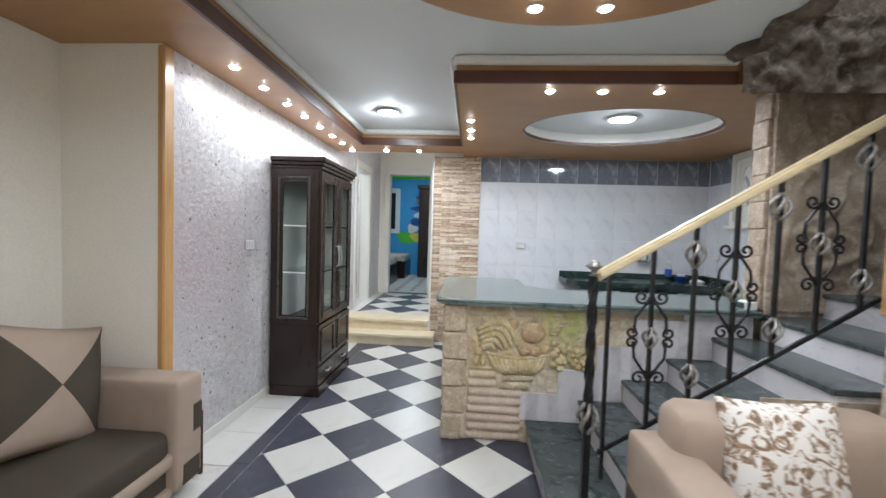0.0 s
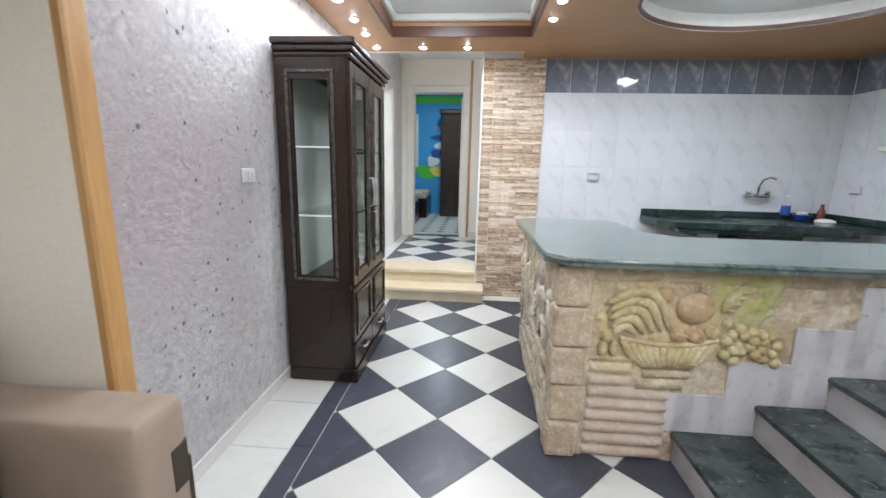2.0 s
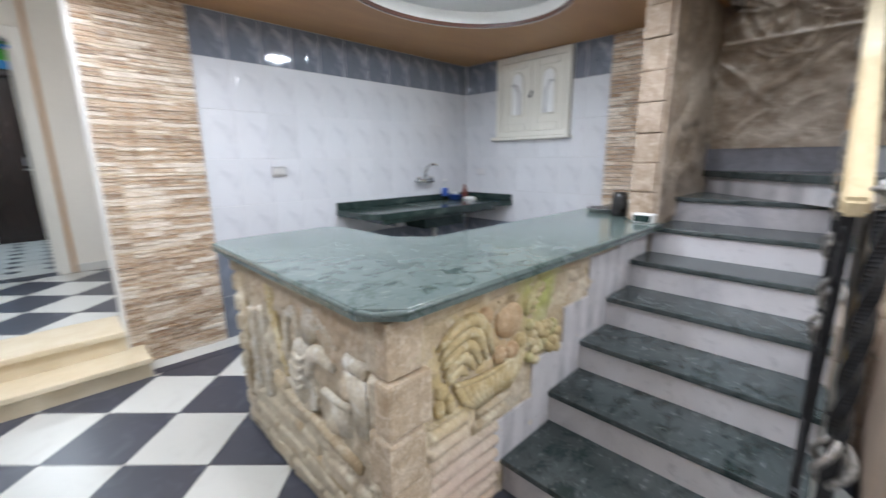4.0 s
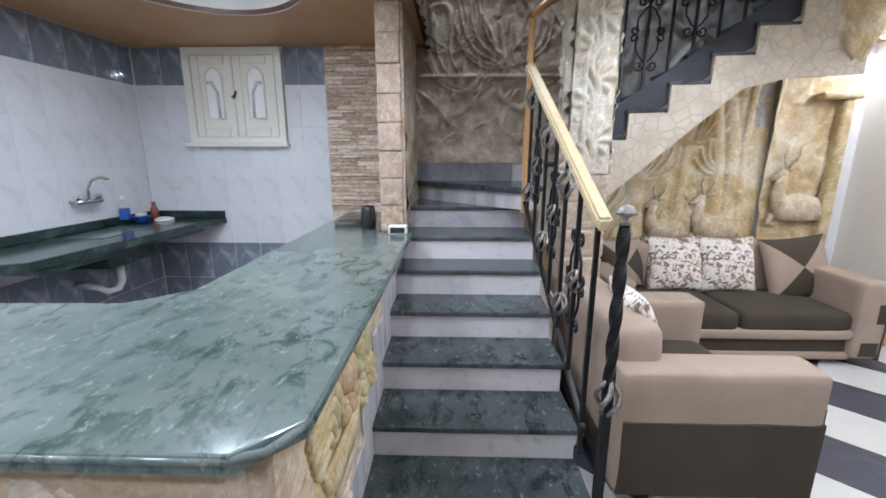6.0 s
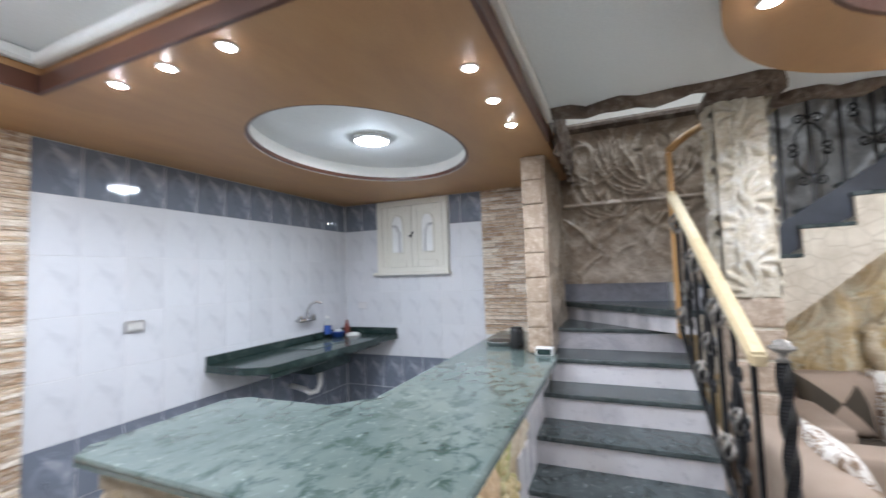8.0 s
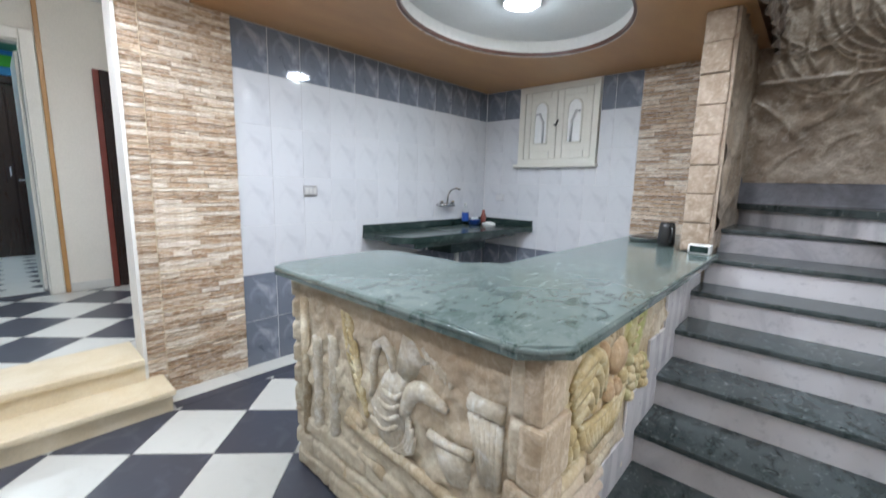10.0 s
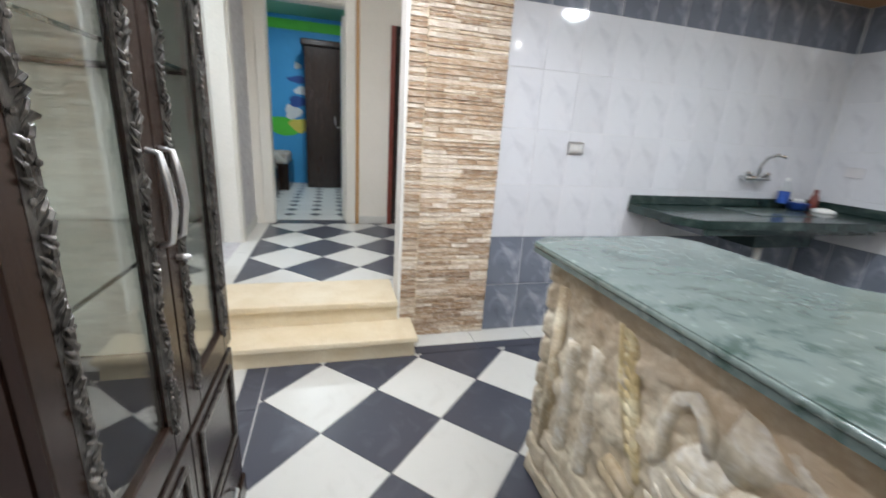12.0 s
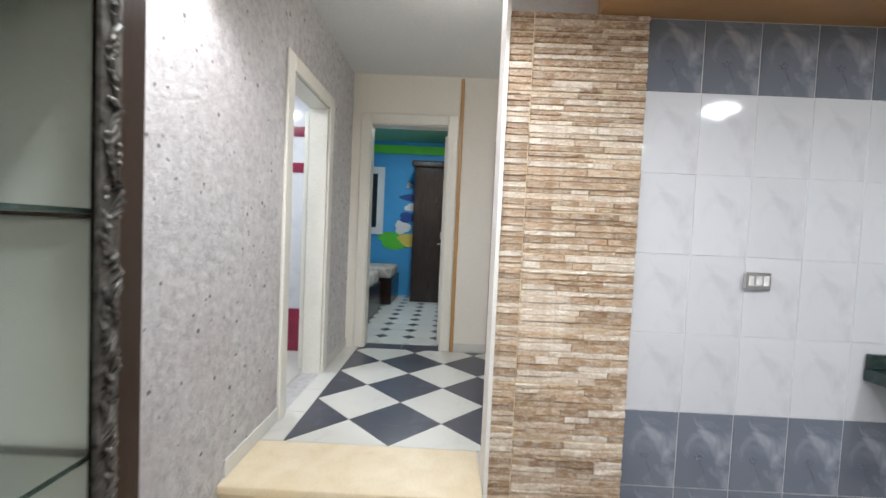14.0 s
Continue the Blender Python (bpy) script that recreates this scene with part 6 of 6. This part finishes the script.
pillow((2.36, -0.42, 0.365), -90, -20, 0.53, [BEIGE, BROWN], "square cushion of beige and brown triangles", True, -6, True)
pillow((2.50, 0.98, 0.40), -75, -14, 0.44, [BEIGE, BROWN], "square cushion of beige and brown triangles", True)
pillow((1.13, 1.44, 0.44), 0, -15, 0.44, [FLORAL], "white cushion with brown flower print")

# ---------------------------------------------------------------- bedroom seen through the hall
ward = thing("wardrobe", (-0.95, 10.4, HALL_Z), "tall dark brown wooden wardrobe with cornice", "wardrobe")
block("body", (-1.36, 10.15, HALL_Z), (-0.3, KY - 0.005, 2.52), WENGE, ward, 0.006)
block("cornice", (-1.41, 10.10, 2.52), (-0.25, KY - 0.005, 2.62), WENGE, ward, 0.02)
block("door", (-1.34, 10.13, HALL_Z + 0.08), (-0.86, 10.149, 2.48), WENGE, ward, 0.004)
block("door", (-0.85, 10.13, HALL_Z + 0.08), (-0.32, 10.149, 2.48), WENGE, ward, 0.004)
block("handle", (-0.90, 10.11, 1.35), (-0.885, 10.129, 1.47), SATIN, ward, 0.003)


def bed(x0, y0, x1, y1, label):
    t = thing("bed", ((x0 + x1) / 2, (y0 + y1) / 2, HALL_Z), label, "bed")
    block("frame", (x0, y0, HALL_Z), (x1, y1, HALL_Z + 0.42), WENGE, t, 0.01)
    soft_box("mattress", (x0 + 0.02, y0 + 0.02, HALL_Z + 0.40), (x1 - 0.02, y1 - 0.02, HALL_Z + 0.58), BEDCOVER, t, 0.05, "printed bed cover")


bed(-2.9, 8.3, -1.72, 9.35, "low dark bed with a printed cover")
bed(-2.9, 9.75, -1.62, KY - 0.05, "low dark bed with a printed cover by the blue wall")
bw = thing("window_2", (-2.1, KY, 1.4), "white framed bedroom window with dark pane", "window", kind="structure")
boxes("window_frame", [((-2.6, KY - 0.04, 1.38), (-1.95, KY - 0.003, 1.50)), ((-2.6, KY - 0.04, 2.46), (-1.95, KY - 0.003, 2.58)), ((-2.07, KY - 0.04, 1.50), (-1.95, KY - 0.003, 2.46)), ((-2.6, KY - 0.04, 1.50), (-2.5, KY - 0.003, 2.46))], WHITEPAINT, bw)
block("pane", (-2.5, KY - 0.02, 1.50), (-2.07, KY - 0.004, 2.46), PLASTIC_K, bw)
mural = thing("wall_mural", (-1.6, KY - 0.003, 1.3), "mural of plain green, yellow and white patches on blue", "mural")


def blob(name, cx, cz, a, b, mat, lift, seed):
    rr = random.Random(seed)
    ph = rr.uniform(0, 6)
    pts = [(cx + a * (1 + 0.16 * math.sin(3 * q + ph) + 0.08 * math.sin(7 * q)) * math.cos(q), cz + b * (1 + 0.16 * math.sin(3 * q + ph)) * math.sin(q)) for q in [2 * math.pi * k / 28 for k in range(28)]]
    bm = bmesh.new()
    bm.faces.new([bm.verts.new((x, KY - lift, z)) for x, z in pts])
    part(name, bm, mat, mural)


blob("green_patch", -1.68, 1.28, 0.36, 0.15, LEAFGREEN, 0.004, 1)
blob("yellow_patch", -1.50, 1.30, 0.16, 0.12, YELLOWPAINT, 0.006, 2)
blob("white_patch", -1.60, 1.52, 0.14, 0.12, WHITEPAINT, 0.007, 3)
blob("navy_patch", -1.50, 1.70, 0.17, 0.09, NAVYPAINT, 0.008, 4)
blob("white_patch", -1.46, 1.88, 0.11, 0.07, WHITEPAINT, 0.009, 5)
blob("navy_patch", -1.52, 2.06, 0.14, 0.06, NAVYPAINT, 0.010, 6)
blob("white_patch", -1.50, 2.28, 0.06, 0.05, WHITEPAINT, 0.011, 7)


# ---------------------------------------------------------------- tiles and stone pieces, last
def shared(name, me, loc, parent, rot=0.0):
    ob = new(name, me)
    ob.parent = parent
    ob.location = loc
    ob.rotation_euler = (0, 0, rot)
    return ob


def clipped_prism(pts, z0, z1, mat, name):
    bm = bmesh.new()
    lo = [bm.verts.new((x, y, z0)) for x, y in pts]
    hi = [bm.verts.new((x, y, z1)) for x, y in pts]
    bm.faces.new(hi)
    for k in range(len(pts)):
        bm.faces.new((lo[k], lo[(k + 1) % len(pts)], hi[(k + 1) % len(pts)], hi[k]))
    me = bpy.data.meshes.new(name)
    bmesh.ops.recalc_face_normals(bm, faces=bm.faces)
    bm.to_mesh(me)
    bm.free()
    me.materials.append(mat)
    return me


def clip(poly, axis, limit, keep_less):
    out = []
    for k in range(len(poly)):
        a, b = poly[k], poly[(k + 1) % len(poly)]
        ia, ib = (a[axis] <= limit) == keep_less, (b[axis] <= limit) == keep_less
        if ia:
            out.append(a)
        if ia != ib:
            s = (limit - a[axis]) / (b[axis] - a[axis])
            out.append((a[0] + s * (b[0] - a[0]), a[1] + s * (b[1] - a[1])))
    return out


def diagonal_field(parent, x0, y0, x1, y1, px, py, half, z0, z1, whole_first=True, dark_odd=1):
    """Square tiles laid at 45 degrees inside a rectangle, cut at its edges."""
    g = 0.003
    whole = {q: clipped_prism([(half - g, 0), (0, half - g), (g - half, 0), (0, g - half)], z0, z1, TILE_D if q else TILE_W, "tile") for q in (0, 1)}
    for i in range(int((x0 - px) / half) - 2, int((x1 - px) / half) + 3):
        for j in range(int((y0 - py) / half) - 2, int((y1 - py) / half) + 3):
            if (i + j) % 2 == 0:
                continue
            cx, cy, dark = px + i * half, py + j * half, (i % 2) == dark_odd
            if cx - half >= x0 - 1e-6 and cx + half <= x1 + 1e-6 and cy - half >= y0 - 1e-6 and cy + half <= y1 + 1e-6:
                shared("tile", whole[int(dark)], (cx, cy, 0), parent)
                continue
            poly = [(cx + half - g, cy), (cx, cy + half - g), (cx - half + g, cy), (cx, cy - half + g)]
            for ax, lim, less in ((0, x0, False), (0, x1, True), (1, y0, False), (1, y1, True)):
                poly = clip(poly, ax, lim, less) if poly else poly
            if len(poly) > 2:
                area = abs(sum(p[0] * q[1] - q[0] * p[1] for p, q in zip(poly, poly[1:] + poly[:1]))) / 2
                if area > 0.0008:
                    shared("tile", clipped_prism(poly, z0, z1, TILE_D if dark else TILE_W, "tile"), (0, 0, 0), parent)


diagonal_field(floor, -1.315, -0.70, 2.50, 5.01, -0.447, 2.706, 0.284, -0.006, 0.0)
diagonal_field(hall_floor, -1.605, 5.603, 0.20, 7.40, -1.033, 5.605, 0.284, HALL_Z - 0.006, HALL_Z, True, 0)


def strip_tiles(parent, x0, y0, x1, y1, along, length, z0, z1, mat):
    a0, a1 = (x0, x1) if along == "x" else (y0, y1)
    n = max(1, round((a1 - a0) / length))
    for k in range(n):
        p, q = a0 + (a1 - a0) * k / n + 0.002, a0 + (a1 - a0) * (k + 1) / n - 0.002
        pts = [(p, y0), (q, y0), (q, y1), (p, y1)] if along == "x" else [(x0, p), (x1, p), (x1, q), (x0, q)]
        shared("border_tile", clipped_prism(pts, z0, z1, mat, "border_tile"), (0, 0, 0), parent)


strip_tiles(floor, -1.423, -0.8, -1.322, 5.02, "y", 0.40, -0.006, 0.0, TILE_D)
strip_tiles(floor, XW, 2.27, -1.429, 5.02, "y", 0.40, -0.006, 0.0, TILE_W)
strip_tiles(floor, XL, YS, -1.429, 2.12, "y", 0.40, -0.006, 0.0, TILE_W)
strip_tiles(floor, -0.45, 5.014, 2.5, 5.10, "x", 0.40, -0.006, 0.0, TILE_D)
strip_tiles(floor, -0.45, 5.104, 2.9, YN, "x", 0.40, -0.006, 0.0, TILE_W)
strip_tiles(floor, -1.42, -0.80, 2.5, -0.704, "x", 0.40, -0.006, 0.0, TILE_D)
strip_tiles(floor, -1.42, YS, 2.9, -0.804, "x", 0.40, -0.006, 0.0, TILE_W)
strip_tiles(floor, 2.504, -0.70, 2.9, 5.01, "y", 0.40, -0.006, 0.0, TILE_W)
strip_tiles(hall_floor, XW, 5.60, -1.608, 7.40, "y", 0.40, HALL_Z - 0.006, HALL_Z, TILE_W)
strip_tiles(hall_floor, -1.57, 7.40, -0.79, 7.57, "x", 0.39, HALL_Z - 0.003, HALL_Z + 0.002, TILE_D)

# bedroom floor: white octagons with small dark dots
white_oct = clipped_prism([(0.147, 0.076), (0.076, 0.147), (-0.076, 0.147), (-0.147, 0.076), (-0.147, -0.076), (-0.076, -0.147), (0.076, -0.147), (0.147, -0.076)], HALL_Z - 0.004, HALL_Z, TILE_W, "tile")
dot_tile = clipped_prism([(0.072, 0), (0, 0.072), (-0.072, 0), (0, -0.072)], HALL_Z - 0.004, HALL_Z + 0.001, TILE_D, "tile")
for i in range(9):
    for j in range(10):
        shared("tile", white_oct, (-2.5 + 0.3 * i, 7.74 + 0.3 * j, 0), kids_floor)
        shared("tile", dot_tile, (-2.35 + 0.3 * i, 7.89 + 0.3 * j, 0), kids_floor)

# glazed kitchen tiles
TW = 0.2455


def upright_tile(w, h, mat):
    """A tile with a softened edge, in the plane of local x and z, facing local -y."""
    bm = bmesh.new()
    g, e = 0.0017, 0.0013
    o = [bm.verts.new((x, 0.0, z)) for x, z in ((g, g), (w - g, g), (w - g, h - g), (g, h - g))]
    f = [bm.verts.new((x, -0.0022, z)) for x, z in ((g + e, g + e), (w - g - e, g + e), (w - g - e, h - g - e), (g + e, h - g - e))]
    bm.faces.new(f)
    for k in range(4):
        bm.faces.new((o[k], o[(k + 1) % 4], f[(k + 1) % 4], f[k]))
    if mat is KTILE_D and w > 0.2:
        for k in range(5):
            a = 2 * math.pi * k / 5 + 0.4
            add_tube(bm, [(w * 0.42 + 0.004 * math.cos(a), -0.002, h * 0.42 + 0.004 * math.sin(a)), (w * 0.42 + 0.014 * math.cos(a), -0.0045, h * 0.42 + 0.012 * math.sin(a)), (w * 0.42 + 0.024 * math.cos(a), -0.002, h * 0.42 + 0.018 * math.sin(a))], [0.003, 0.007, 0.003], 6, ((0, 1, 0), 0.5))
        add_tube(bm, [(w * 0.42, -0.002, h * 0.40), (w * 0.52, -0.0035, h * 0.26), (w * 0.56, -0.002, h * 0.14)], [0.003, 0.004, 0.002], 5, ((0, 1, 0), 0.5))
    bmesh.ops.recalc_face_normals(bm, faces=bm.faces)
    me = bpy.data.meshes.new("tile")
    bm.to_mesh(me)
    bm.free()
    me.materials.append(mat)
    return me


ROWS_Z = [(0.0, 0.345, KTILE_D), (0.345, 0.35, KTILE_D), (0.695, 0.355, KTILE), (1.050, 0.355, KTILE), (1.405, 0.355, KTILE), (1.760, 0.355, KTILE), (2.115, ZS - 2.116, KTILE_D)]
for z, h, mat in ROWS_Z:
    me = upright_tile(TW, h, mat)
    for k in range(12):
        x = 0.075 + k * TW
        if x + TW <= XE + 0.01:
            shared("tile", me, (x, YN - 0.0005, z), wall_north)
    last = upright_tile(XE - 0.075 - 11 * TW - 0.002, h, mat)
    shared("tile", last, (0.075 + 11 * TW, YN - 0.0005, z), wall_north)
    for k in range(7):
        y = YN - 0.01 - k * TW
        lo = max(y - TW, 3.555)
        if z < 2.40 and z + h > 1.60 and lo < 4.80 and y > 3.92:
            if y > 4.80:
                piece = upright_tile(y - 4.803, h, mat)
                shared("tile", piece, (XE - 0.0005, y, z), wall_east, -math.pi / 2)
            elif lo < 3.92 and y - 3.92 < TW:
                piece = upright_tile(3.917 - lo, h, mat)
                shared("tile", piece, (XE - 0.0005, 3.917, z), wall_east, -math.pi / 2)
            if z < 1.6 and z + h > 1.60:
                yy0, yy1 = max(lo, 3.92), min(y, 4.80)
                piece = upright_tile(yy1 - yy0, 1.583 - z, mat)
                shared("tile", piece, (XE - 0.0005, yy1, z), wall_east, -math.pi / 2)
            continue
        shared("tile", me if y - lo > TW - 0.002 else upright_tile(y - lo, h, mat), (XE - 0.0005, y, z), wall_east, -math.pi / 2)


def ledger_rows(x0, x1, z0, z1, seed, row=0.030):
    """Split-stone strips: lists of (x, z, width, height, depth)."""
    rr = random.Random(seed)
    out, z = [], z0
    while z < z1 - 0.008:
        h = min(row * rr.uniform(0.7, 1.35), z1 - z)
        x = x0
        while x < x1 - 0.004:
            w = min(rr.uniform(0.07, 0.30), x1 - x)
            if x1 - x - w < 0.05:
                w = x1 - x
            out.append((x, z, w, h, rr.uniform(0.005, 0.016)))
            x += w
        z += h
    return out


def split_stone(w, h, d, seed):
    rr = random.Random(seed)
    bm = bmesh.new()
    n = max(3, int(w / 0.022))
    g = 0.0012
    rings = []
    for k in range(n + 1):
        x = g + (w - 2 * g) * k / n
        a, b = d * rr.uniform(0.55, 1.0), d * rr.uniform(0.40, 1.0)
        rings.append([bm.verts.new(q) for q in ((x, 0, g), (x, -b, g + 0.003), (x, -a, h - g - 0.003), (x, 0, h - g))])
    for r0, r1 in zip(rings, rings[1:]):
        for q in range(3):
            bm.faces.new((r0[q], r1[q], r1[q + 1], r0[q + 1]))
    bm.faces.new(rings[0])
    bm.faces.new(rings[-1][::-1])
    bmesh.ops.recalc_face_normals(bm, faces=bm.faces)
    return bm


pillar = structure(block("wall_pillar", (-0.53, YN - 0.012, 0.0), (0.072, YN - 0.0005, ZS), STEP), "pillar clad in split brown and cream ledger stone")
panels = []
for q in range(11):
    z0, z1 = max(0.0, q * 0.258 - 0.232), min(ZS, q * 0.258 + 0.0225)
    if z1 > z0 + 0.01:
        panels += ledger_rows(-0.53, -0.428, z0, z1, 60 + q, 0.027) + ledger_rows(-0.424, 0.072, z0, z1, 80 + q, 0.027)
rest = bmesh.new()
near = 0
for k, (x, z, w, h, d) in enumerate(panels):
    me = bpy.data.meshes.new("stone")
    bm = split_stone(w, h, d, k)
    if 0.78 < z < 1.95 and near < 300:
        near += 1
        bm.to_mesh(me)
        me.materials.append(LEDGER)
        shared("stone", me, (x, YN - 0.0125, z), pillar)
    else:
        bmesh.ops.translate(bm, verts=bm.verts, vec=(x, YN - 0.0125, z))
        bm.to_mesh(me)
        rest.from_mesh(me)
        bpy.data.meshes.remove(me)
    bm.free()
part("stone_cladding", rest, LEDGER, pillar)["kind"] = "stuff"

bm_all = bmesh.new()
for k, (x, z, w, h, d) in enumerate(ledger_rows(0.0, 0.62, 0.96, ZS, 2)):
    piece = split_stone(w, h, d, 900 + k)
    tmp = bpy.data.meshes.new("stone")
    bmesh.ops.transform(piece, matrix=Matrix.Translation((XE - 0.012, 3.55 - x, z)) @ Matrix.Rotation(-math.pi / 2, 4, "Z") @ Matrix.Translation((0, 0, 0)), verts=piece.verts)
    piece.to_mesh(tmp)
    piece.free()
    bm_all.from_mesh(tmp)
    bpy.data.meshes.remove(tmp)
cladding = part("stone_cladding", bm_all, LEDGER, wall_east, "split brown ledger stone cladding")
cladding["kind"] = "stuff"
